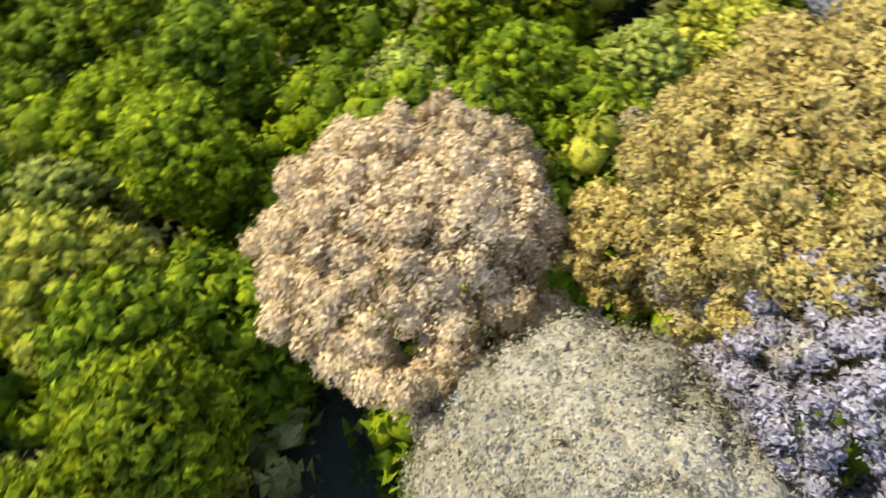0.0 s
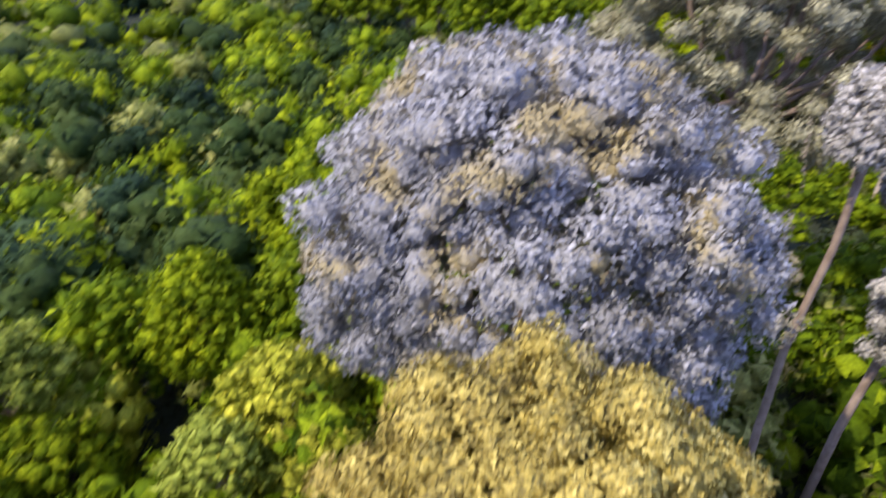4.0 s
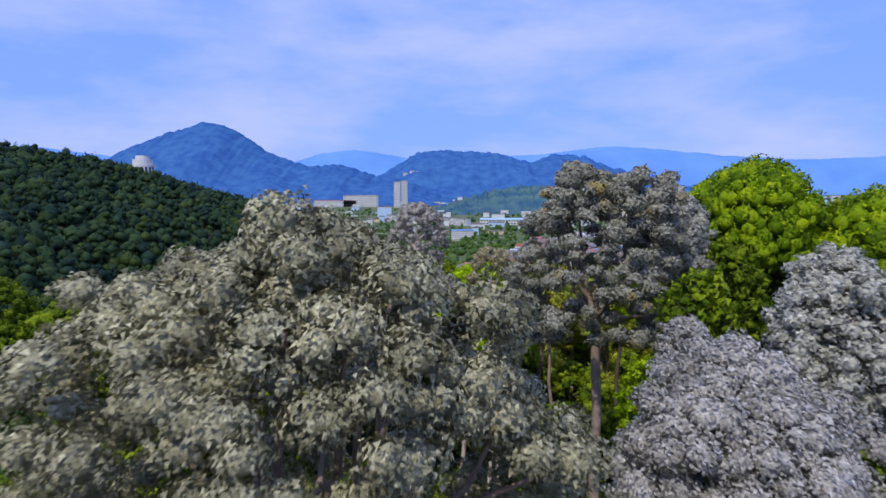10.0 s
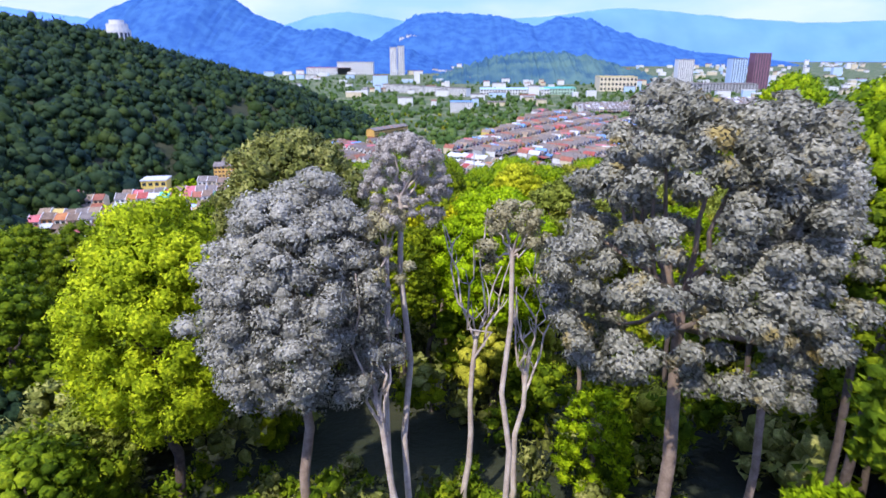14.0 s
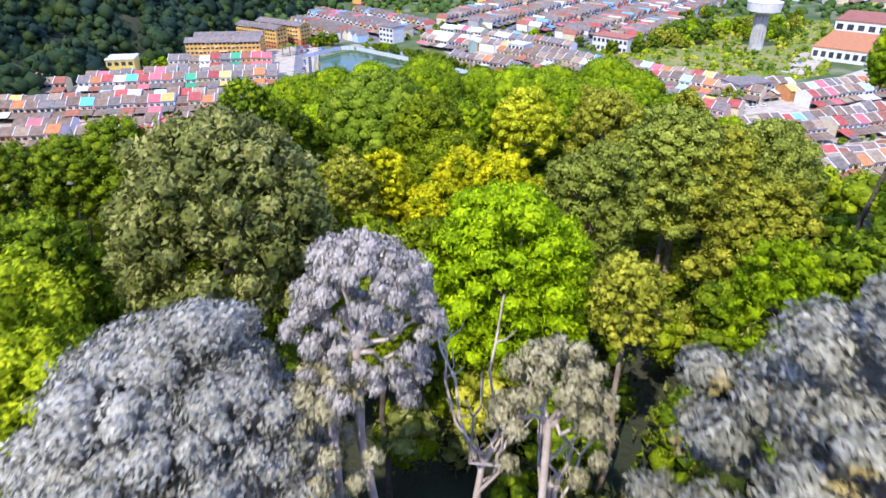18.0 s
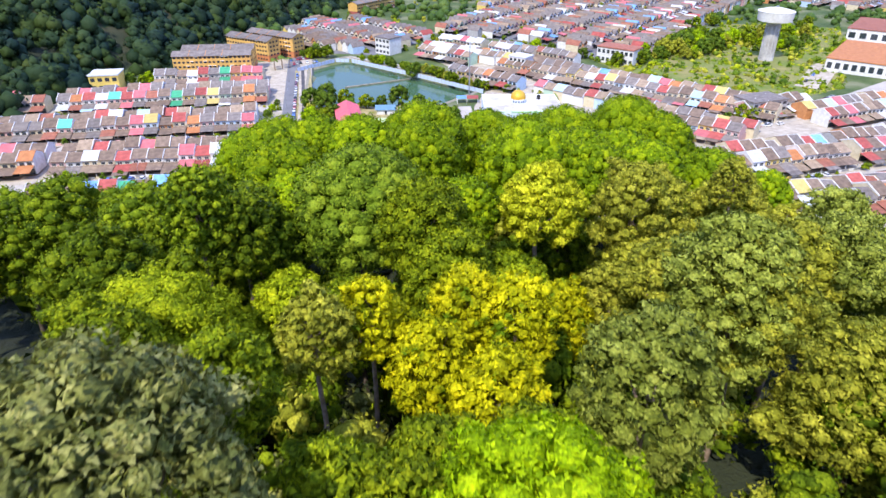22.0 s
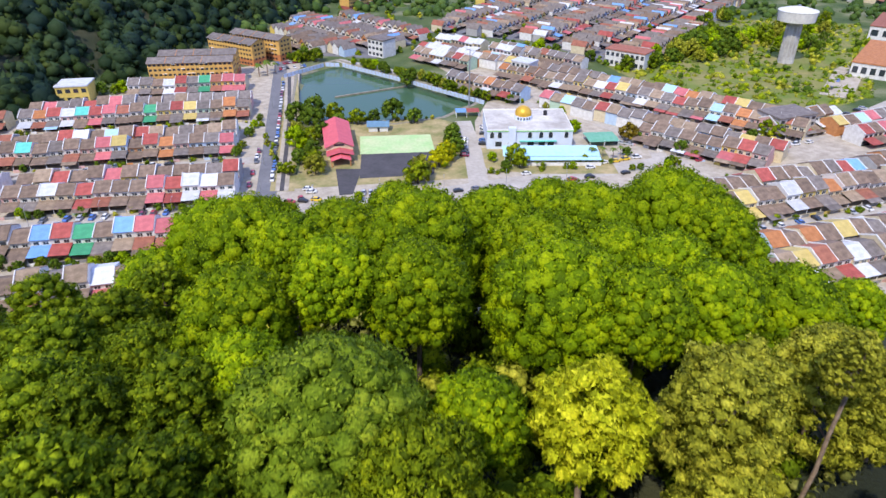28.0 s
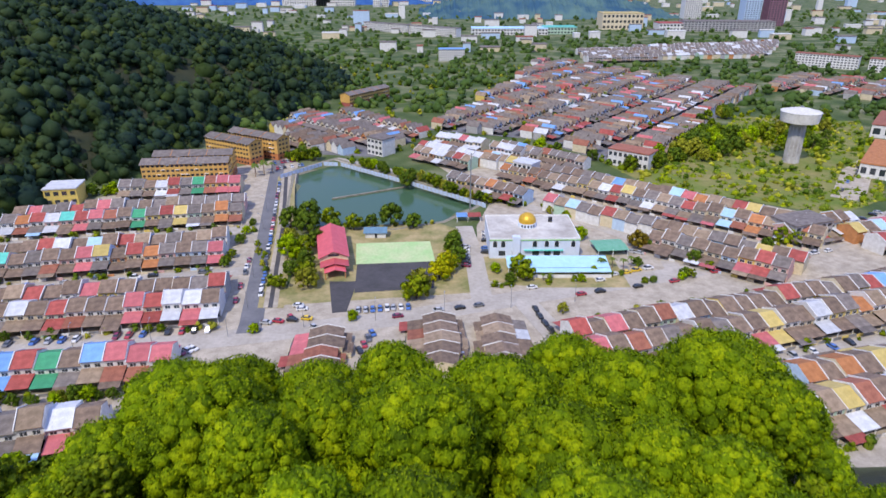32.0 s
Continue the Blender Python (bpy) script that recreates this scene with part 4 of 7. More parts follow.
def far_forest():
    rng = np.random.RandomState(21)
    spots = []
    while len(spots) < 2700:
        x, y = rng.uniform(-520, -40), rng.uniform(-60, 1060)
        if y < 246 and x > -45:
            continue
        if y >= 246 and not (ground(x, y) > lerp(y, [246, 262, 280, 400, 900], [46, 30, 28, 25.8, 24.8])):
            continue
        if y < 200 and rng.rand() < 0.45:
            continue
        spots.append((x, y, gz(x, y) + rng.uniform(7, 15), rng.uniform(4.5, 10.0) if y < 330 else rng.uniform(7.0, 13.5)))
    while len(spots) < 4100:
        x, y = rng.uniform(-480, -120), rng.uniform(330, 760)
        if ground(x, y) > 27:
            spots.append((x, y, gz(x, y) + rng.uniform(5, 14), rng.uniform(6.0, 11.0)))
    for _ in range(470):
        x, y = rng.uniform(-118, -38), rng.uniform(-60, 155)
        spots.append((x, y, gz(x, y) + rng.uniform(8, 14), rng.uniform(3.8, 6.4)))
    for _ in range(300):
        x, y = rng.uniform(-300, -112), rng.uniform(-30, 190)
        spots.append((x, y, gz(x, y) + rng.uniform(8, 14), rng.uniform(5.0, 9.0)))
    nearer = [p for p in spots if p[1] < 330]
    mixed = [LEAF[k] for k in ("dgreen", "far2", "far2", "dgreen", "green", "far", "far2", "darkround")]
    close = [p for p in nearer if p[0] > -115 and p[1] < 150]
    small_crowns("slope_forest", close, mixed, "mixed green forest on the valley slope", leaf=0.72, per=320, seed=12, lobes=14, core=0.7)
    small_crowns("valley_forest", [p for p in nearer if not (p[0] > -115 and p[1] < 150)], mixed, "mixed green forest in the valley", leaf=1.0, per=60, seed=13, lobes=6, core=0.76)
    small_crowns("hill_forest", [p for p in spots if p[1] >= 330], [LEAF["far"], LEAF["far"], LEAF["far2"], LEAF["far"], LEAF["far3"]], "dense forest on the hillside beside the town, shade and haze painted in", leaf=1.1, per=30, seed=8, lobes=5, core=0.78)
    spots = [(rng.uniform(58, 330), rng.uniform(-60, 236), 0, rng.uniform(4, 7)) for _ in range(320)]
    spots = [(x, y, gz(x, y) + rng.uniform(9, 17), r) for x, y, _, r in spots]
    small_crowns("far_side_forest", spots, LEAF["green"], "green forest along the ridge", leaf=0.9, per=130, seed=9)


far_forest()


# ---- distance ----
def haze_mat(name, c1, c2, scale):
    # Aerial haze is painted into the base colour: c1 and c2 are already blued.
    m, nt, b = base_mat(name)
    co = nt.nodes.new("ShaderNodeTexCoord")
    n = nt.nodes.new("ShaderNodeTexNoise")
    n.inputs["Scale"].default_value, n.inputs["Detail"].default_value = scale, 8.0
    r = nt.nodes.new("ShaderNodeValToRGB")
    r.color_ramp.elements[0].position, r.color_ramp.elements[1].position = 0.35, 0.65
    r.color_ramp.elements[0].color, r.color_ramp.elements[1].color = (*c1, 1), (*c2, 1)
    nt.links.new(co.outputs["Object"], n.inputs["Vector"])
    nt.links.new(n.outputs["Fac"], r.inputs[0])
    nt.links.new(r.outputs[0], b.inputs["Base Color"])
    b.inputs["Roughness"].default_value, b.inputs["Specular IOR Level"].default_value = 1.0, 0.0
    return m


def ridge(name, y, crest, deep, mat, label, seed, rough=1.0):
    """A far range: crest gives x, height pairs at distance y; the slopes run down to the plain on both sides."""
    rng = np.random.RandomState(seed)
    cx, cz = np.array(crest, float).T
    xs = np.linspace(cx[0], cx[-1], 260)
    z = np.interp(xs, cx, cz)
    ker = np.hanning(15)
    z = np.convolve(np.pad(z, 7, mode="edge"), ker / ker.sum(), "valid")
    z = z + rough * (np.convolve(rng.normal(0, 6, 260), np.ones(3) / 3, "same"))
    rows = 26
    s = np.linspace(-1, 1, rows)
    X, Sg = np.meshgrid(xs, s)
    fall = np.cos(np.abs(Sg) ** 0.8 * np.pi / 2)
    spur = np.array([[noise.noise((px / 160.0, sy * 3, seed)) for px in xs] for sy in s])
    Z = 20 + np.maximum(0, z[None] - 20) * np.clip(fall + spur * 0.35 * (1 - fall) * np.minimum(1, 2 * fall), 0, 1) + rng.normal(0, 2.0 * rough, X.shape) * (fall > 0.05)
    Y = y + Sg * deep
    n, m = X.shape
    i = np.arange(n - 1)[:, None] * m + np.arange(m - 1)[None]
    f = np.stack([i, i + 1, i + m + 1, i + m], -1).reshape(-1, 4)
    return tagged(new(name, mesh_np(name, np.stack([X, Y, Z], -1).reshape(-1, 3), f, [mat], smooth=True)), label, "hill", kind="structure")


# These blues stand for haze over distant woods.
HILL_A = haze_mat("forest in painted haze blue", (0.034, 0.098, 0.28), (0.056, 0.15, 0.33), 0.022)
HILL_B = haze_mat("far range in painted haze blue", (0.12, 0.26, 0.66), (0.15, 0.30, 0.70), 0.004)
HILL_D = haze_mat("far woods with haze painted in", (0.04, 0.10, 0.16), (0.10, 0.18, 0.17), 0.02)
ridge("backdrop_hill", 2940, [(-1700, 60), (-1500, 225), (-1300, 315), (-1093, 378), (-980, 345), (-850, 250), (-700, 190), (-600, 175), (-520, 190), (-400, 150), (-280, 130), (-150, 90), (0, 24)], 600, HILL_A, "wooded mountain behind the town, blue haze painted on", 1)
ridge("backdrop_hill_mid", 3700, [(-500, 80), (-330, 200), (-200, 275), (-60, 285), (150, 280), (300, 255), (420, 215), (560, 265), (700, 258), (900, 180), (1250, 90), (1700, 40)], 500, HILL_A, "wooded hills behind the valley, blue haze painted on", 2)
ridge("backdrop_far", 4400, [(-3200, 330), (-2900, 360), (-2300, 280), (-1500, 200), (-1100, 230), (-850, 310), (-650, 325), (-450, 290), (-200, 250), (300, 275), (700, 300), (1000, 345), (1300, 330), (1700, 290), (2300, 250), (3000, 280), (3800, 240)], 300, HILL_B, "far mountain range painted in pale haze blue", 3, 0.5)
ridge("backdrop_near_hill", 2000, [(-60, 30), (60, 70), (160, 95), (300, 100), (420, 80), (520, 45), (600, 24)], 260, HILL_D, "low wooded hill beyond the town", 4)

# ---- town: materials ----
def roof_mat(name, col, col2, tile=0.42, sheet=False):
    """Roofing with courses of tiles or ribs of sheet metal, and stains."""
    if name in MATS:
        return MATS[name]
    m = surf(name, col, col2, scale=0.45, rough=0.55 if sheet else 0.85, bump=0, rand=0.16, stain=0.22)
    nt = m.node_tree
    b = nt.nodes["Principled BSDF"]
    co = nt.nodes.new("ShaderNodeTexCoord")
    wv = nt.nodes.new("ShaderNodeTexWave")
    wv.bands_direction = "X" if sheet else "Y"
    wv.inputs["Scale"].default_value, wv.inputs["Distortion"].default_value = (0.9 if sheet else 0.8), 0.3
    nt.links.new(co.outputs["Object"], wv.inputs["Vector"])
    bp = nt.nodes.new("ShaderNodeBump")
    bp.inputs["Strength"].default_value, bp.inputs["Distance"].default_value = 0.5, 0.06
    nt.links.new(wv.outputs["Fac"], bp.inputs["Height"])
    nt.links.new(bp.outputs[0], b.inputs["Normal"])
    return m


ROOF = {
    "brown": roof_mat("weathered brown roof tiles", (0.25, 0.18, 0.13), (0.14, 0.10, 0.075)),
    "grey": roof_mat("weathered grey roof tiles", (0.235, 0.205, 0.185), (0.14, 0.12, 0.11)),
    "tan": roof_mat("faded tan roof tiles", (0.36, 0.27, 0.19), (0.23, 0.17, 0.115)),
    "red": roof_mat("red roof tiles", (0.42, 0.10, 0.085), (0.28, 0.065, 0.055)),
    "pink": roof_mat("faded pink-red roof sheeting", (0.60, 0.17, 0.18), (0.45, 0.12, 0.13), sheet=True),
    "rust": roof_mat("rust-red roof tiles", (0.36, 0.14, 0.09), (0.24, 0.09, 0.06)),
    "blue": roof_mat("blue metal roof sheeting", (0.18, 0.38, 0.72), (0.14, 0.30, 0.60), sheet=True),
    "paleblue": roof_mat("pale blue metal roof sheeting", (0.42, 0.64, 0.82), (0.34, 0.55, 0.74), sheet=True),
    "white": roof_mat("white metal roof sheeting", (0.64, 0.66, 0.69), (0.48, 0.50, 0.53), sheet=True),
    "green": roof_mat("green metal roof sheeting", (0.06, 0.34, 0.17), (0.045, 0.26, 0.13), sheet=True),
    "teal": roof_mat("teal metal roof sheeting", (0.12, 0.55, 0.45), (0.09, 0.45, 0.37), sheet=True),
    "orange": roof_mat("orange roof tiles", (0.52, 0.22, 0.09), (0.38, 0.15, 0.06)),
    "yellow": roof_mat("yellow roof sheeting", (0.60, 0.47, 0.16), (0.48, 0.37, 0.12), sheet=True),
}
WALL = {
    "white": surf("white rendered wall", (0.72, 0.72, 0.70), (0.58, 0.57, 0.54), 0.6, 0.85, bump=0.1, rand=0.08, stain=0.12),
    "cream": surf("cream rendered wall", (0.66, 0.58, 0.40), (0.54, 0.46, 0.31), 0.6, 0.85, bump=0.1, rand=0.08, stain=0.12),
    "yellow": surf("yellow rendered wall", (0.68, 0.52, 0.14), (0.55, 0.42, 0.11), 0.6, 0.85, bump=0.1, rand=0.06, stain=0.12),
    "pink": surf("pink rendered wall", (0.66, 0.42, 0.38), (0.54, 0.33, 0.30), 0.6, 0.85, bump=0.1, rand=0.08, stain=0.12),
    "blue": surf("pale blue rendered wall", (0.46, 0.60, 0.74), (0.38, 0.50, 0.64), 0.6, 0.85, bump=0.1, rand=0.08, stain=0.12),
    "green": surf("pale green rendered wall", (0.44, 0.60, 0.46), (0.36, 0.50, 0.38), 0.6, 0.85, bump=0.1, rand=0.08, stain=0.12),
    "orange": surf("orange rendered wall", (0.58, 0.26, 0.10), (0.46, 0.20, 0.08), 0.6, 0.85, bump=0.1, rand=0.08, stain=0.12),
    "teal": surf("teal rendered wall", (0.06, 0.36, 0.46), (0.05, 0.28, 0.36), 0.6, 0.85, bump=0.1, stain=0.12),
    "grey": surf("grey rendered wall", (0.42, 0.42, 0.42), (0.32, 0.31, 0.30), 0.6, 0.85, bump=0.1, rand=0.1, stain=0.15),
}
CONC = surf("pale concrete", (0.48, 0.42, 0.335), (0.33, 0.285, 0.22), 0.25, 0.9, bump=0.15)
ASPH = surf("grey asphalt", (0.19, 0.19, 0.20), (0.14, 0.14, 0.15), 0.12, 0.9, bump=0.2)
ASPHL = surf("sun-bleached road surface", (0.45, 0.41, 0.355), (0.36, 0.325, 0.275), 0.1, 0.9, bump=0.2)
ASPHD = surf("dark new asphalt", (0.085, 0.08, 0.085), (0.06, 0.058, 0.06), 0.12, 0.9, bump=0.2)
DIRT = surf("dry yellow earth", (0.42, 0.33, 0.17), (0.20, 0.20, 0.07), 0.12, 0.95, bump=0.3)
GRASS = surf("sunlit rough grass", (0.13, 0.18, 0.03), (0.25, 0.22, 0.08), 0.05, 0.95, bump=0.5)
TRIM = surf("white painted trim", (0.78, 0.78, 0.77), (0.66, 0.66, 0.64), 1.0, 0.7, bump=0.05, stain=0.1)
YLINE = surf("yellow road paint", (0.75, 0.55, 0.05), (0.60, 0.45, 0.05), 1.0, 0.8, bump=0.05)
# Near-black colour paints the shade inside openings; hut door and roof tank share it.
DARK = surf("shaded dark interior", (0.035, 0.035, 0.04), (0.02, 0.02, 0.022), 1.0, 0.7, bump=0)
STEEL = surf("galvanised steel", (0.45, 0.46, 0.48), (0.35, 0.36, 0.38), 1.0, 0.45, metal=0.8, bump=0.05)


def glass_mat():
    m, nt, b = base_mat("window glass")
    b.inputs["Base Color"].default_value = (0.03, 0.04, 0.05, 1)
    b.inputs["Roughness"].default_value, b.inputs["Specular IOR Level"].default_value = 0.08, 0.8
    return m


GLASS = glass_mat()
CACHE = {}


def cached(key, make):
    if key not in CACHE:
        CACHE[key] = make()
    return CACHE[key]


def box_mesh(name, items, mat):
    v, f = boxes(items)
    return mesh_np(name, v, f, [mat])


def slab(p0, p1, x0, x1, thick):
    """A sloping slab between x0 and x1, from (y, z) p0 to p1."""
    (ya, za), (yb, zb) = p0, p1
    v = [(x, y, z + dz) for dz in (-thick, 0) for y, z in ((ya, za), (yb, zb)) for x in (x0, x1)]
    f = np.array([[0, 2, 3, 1], [4, 5, 7, 6], [0, 1, 5, 4], [2, 6, 7, 3], [0, 4, 6, 2], [1, 3, 7, 5]])
    return np.array(v, float), f


# ---- terraced houses ----
HW, HD, EAVE, RIDGE = 6.3, 10.0, 6.2, 8.5  # width, depth of the main body, eaves and ridge


def body_mesh(mat, w=HW, eave=EAVE, rdg=RIDGE):
    y0, y1 = 5.0, 5.0 + HD
    x0, x1 = -w / 2 + 0.01, w / 2 - 0.01
    ym = (y0 + y1) / 2
    v = [(x, y, z) for x in (x0, x1) for y, z in ((y0, 0), (y1, 0), (y1, eave - 0.1), (ym, rdg - 0.15), (y0, eave - 0.1))]
    f4 = np.array([[0, 5, 9, 4], [1, 2, 7, 6], [4, 9, 8, 3], [3, 8, 7, 2]])
    f3 = np.array([[0, 4, 1], [1, 4, 2], [2, 4, 3], [5, 6, 9], [6, 7, 9], [7, 8, 9]])
    rear = boxes([(x0, y1, 0, x1, y1 + 2.6, 3.0)])
    return mesh_np("wall", *merge([(np.array(v, float), f4), (np.array(v, float), f3), rear]), [mat])


def roof_mesh(mat, w=HW, eave=EAVE, rdg=RIDGE):
    ym = 5.0 + HD / 2
    a = slab((4.4, eave - 0.12), (ym, rdg), -w / 2 + 0.14, w / 2 - 0.14, 0.14)
    b = slab((ym, rdg), (5.6 + HD, eave - 0.12), -w / 2 + 0.14, w / 2 - 0.14, 0.14)
    c = slab((5.0 + HD, 3.35), (8.0 + HD, 2.95), -w / 2 + 0.14, w / 2 - 0.14, 0.1)
    return mesh_np("roof", *merge([a, b, c]), [mat])


def party_mesh(w=HW, eave=EAVE, rdg=RIDGE):
    ym = 5.0 + HD / 2
    a = slab((4.3, eave + 0.16), (ym, rdg + 0.28), -w / 2 - 0.12, -w / 2 + 0.13, 0.5)
    b = slab((ym, rdg + 0.28), (5.7 + HD, eave + 0.16), -w / 2 - 0.12, -w / 2 + 0.13, 0.5)
    return mesh_np("party_wall", *merge([a, b]), [TRIM])


def porch_mesh(mat, w=HW, deep=5.8):
    a = slab((5.0 - deep, 2.75), (5.0, 3.95), -w / 2 + 0.02, w / 2 - 0.02, 0.12)
    return mesh_np("porch_roof", *a, [mat])


def window_parts(parent, x, y, z, w, h, back=False):
    """A framed window of two panes on a front or rear wall."""
    s = 1 if back else -1
    key = ("win", w, h)
    fr = cached(key, lambda: box_mesh("window_frame", [(-w / 2, -0.06, -h / 2, w / 2, 0.02, -h / 2 + 0.08), (-w / 2, -0.06, h / 2 - 0.08, w / 2, 0.02, h / 2), (-w / 2, -0.06, -h / 2, -w / 2 + 0.08, 0.02, h / 2), (w / 2 - 0.08, -0.06, -h / 2, w / 2, 0.02, h / 2), (-0.04, -0.05, -h / 2, 0.04, 0.02, h / 2)], TRIM))
    pn = cached(("pane", w, h), lambda: box_mesh("pane", [(-w / 2 + 0.06, -0.03, -h / 2 + 0.06, w / 2 - 0.06, 0.01, h / 2 - 0.06)], GLASS))
    fo = child("window", fr, parent, pose(x, y + s * 0.005, z, 0, 0, 180 if back else 0))
    child("pane", pn, fo)
    return fo


ROOF_WORD = {"brown": "brown tile", "grey": "grey tile", "tan": "faded tan tile", "red": "red tile", "pink": "pink-red sheet", "rust": "rust-red tile", "blue": "blue sheet", "paleblue": "pale blue sheet", "white": "white sheet", "green": "green sheet", "teal": "teal sheet", "orange": "orange tile", "yellow": "yellow sheet"}
TOWN_RNG = np.random.RandomState(77)
ROOF_MIX = ["brown"] * 11 + ["grey"] * 8 + ["tan"] * 5 + ["red"] * 2 + ["pink"] * 2 + ["rust"] * 2 + ["blue", "white", "orange", "paleblue", "yellow"]
FAR_MIX = ["grey"] * 15 + ["brown"] * 7 + ["tan"] * 2 + ["red", "rust", "rust", "white", "blue", "pink"]
WALL_MIX = ["white"] * 7 + ["cream"] * 4 + ["pink", "blue", "green", "yellow", "grey", "orange", "cream"]
JOIN = {}


def gable_parts(roof, wall, porch):
    """Walls, roof, porch and windows of a far house whose gable faces the street, as arrays by material."""
    y0, y1, e, r, w = 5.0, 5.0 + HD, 5.2, 8.2, HW
    v = np.array([(x, y, z) for y in (y0, y1) for x, z in ((-w / 2 + 0.05, 0), (w / 2 - 0.05, 0), (w / 2 - 0.05, e), (0, r - 0.15), (-w / 2 + 0.05, e))], float)
    f = np.array([[0, 1, 2], [0, 2, 4], [4, 2, 3], [5, 7, 6], [5, 9, 7], [9, 8, 7], [1, 6, 7], [1, 7, 2], [5, 0, 4], [5, 4, 9]])
    tri = lambda q: np.concatenate([q[:, [0, 1, 2]], q[:, [0, 2, 3]]])  # noqa: E731
    out = [(v, f, WALL[wall])]
    for sx in (-1, 1):
        q = [(0, y0 - 0.5, r), (sx * w / 2, y0 - 0.5, e - 0.05), (sx * w / 2, y1 + 0.4, e - 0.05), (0, y1 + 0.4, r)]
        qv = np.array(q + [(a, b, c - 0.16) for a, b, c in q], float)
        out.append((qv, tri(np.array([[0, 1, 2, 3], [4, 7, 6, 5], [0, 4, 5, 1], [1, 5, 6, 2], [2, 6, 7, 3]])), ROOF[roof]))
    c = slab((-0.8, 2.75), (5.0, 3.7), -w / 2 + 0.02, w / 2 - 0.02, 0.12)
    g = boxes([(-1.7, 4.93, 4.0, 1.7, 5.02, 5.2), (-2.8, 4.94, 0.1, 2.8, 5.02, 2.5)])
    return out + [(c[0], tri(c[1]), ROOF[porch]), (g[0], tri(g[1]), GLASS)]


def far_parts(roof, wall, porch):
    """Walls, roof, porch and windows of a far house, as arrays by material."""
    ym, e, r, w = 5.0 + HD / 2, EAVE, RIDGE, HW
    v = np.array([(x, y, z) for x in (-w / 2, w / 2) for y, z in ((5.0, 0), (5.0 + HD, 0), (5.0 + HD, e - 0.1), (ym, r - 0.15), (5.0, e - 0.1))], float)
    f = np.array([[0, 5, 9], [0, 9, 4], [1, 2, 7], [1, 7, 6], [0, 4, 1], [1, 4, 2], [2, 4, 3], [5, 6, 9], [6, 7, 9], [7, 8, 9]])
    a, b = slab((4.4, e - 0.12), (ym, r), -w / 2 + 0.1, w / 2 - 0.1, 0.14), slab((ym, r), (5.6 + HD, e - 0.12), -w / 2 + 0.1, w / 2 - 0.1, 0.14)
    c = slab((-0.8, 2.75), (5.0, 3.95), -w / 2 + 0.02, w / 2 - 0.02, 0.12)
    g = boxes([(-2.3, 4.93, 4.0, -0.5, 5.02, 5.2), (0.5, 4.93, 4.0, 2.3, 5.02, 5.2), (-2.8, 4.94, 0.1, 2.8, 5.02, 2.5)])
    w1, w2 = slab((4.3, e + 0.2), (ym, r + 0.32), -w / 2 - 0.1, -w / 2 + 0.1, 0.5), slab((ym, r + 0.32), (5.7 + HD, e + 0.2), -w / 2 - 0.1, -w / 2 + 0.1, 0.5)
    tri = lambda q: np.concatenate([q[:, [0, 1, 2]], q[:, [0, 2, 3]]])  # noqa: E731
    return [(v, f, WALL[wall]), (a[0], tri(a[1]), ROOF[roof]), (b[0], tri(b[1]), ROOF[roof]), (c[0], tri(c[1]), ROOF[porch]), (g[0], tri(g[1]), GLASS), (w1[0], tri(w1[1]), TRIM), (w2[0], tri(w2[1]), TRIM)]


def flush_join():
    """The far houses, past counting, as one object."""
    V, F, M, mats, o = [], [], [], [], 0
    for k, (mat, parts) in enumerate(JOIN.items()):
        mats.append(mat)
        for v, f in parts:
            V.append(v)
            F.append(f + o)
            M += [k] * len(f)
            o += len(v)
    tagged(new("far_terraces", mesh_np("far_terraces", np.concatenate(V), np.concatenate(F), mats, M)), "rows of far terraced houses with brown and grey roofs", "houses", kind="stuff")


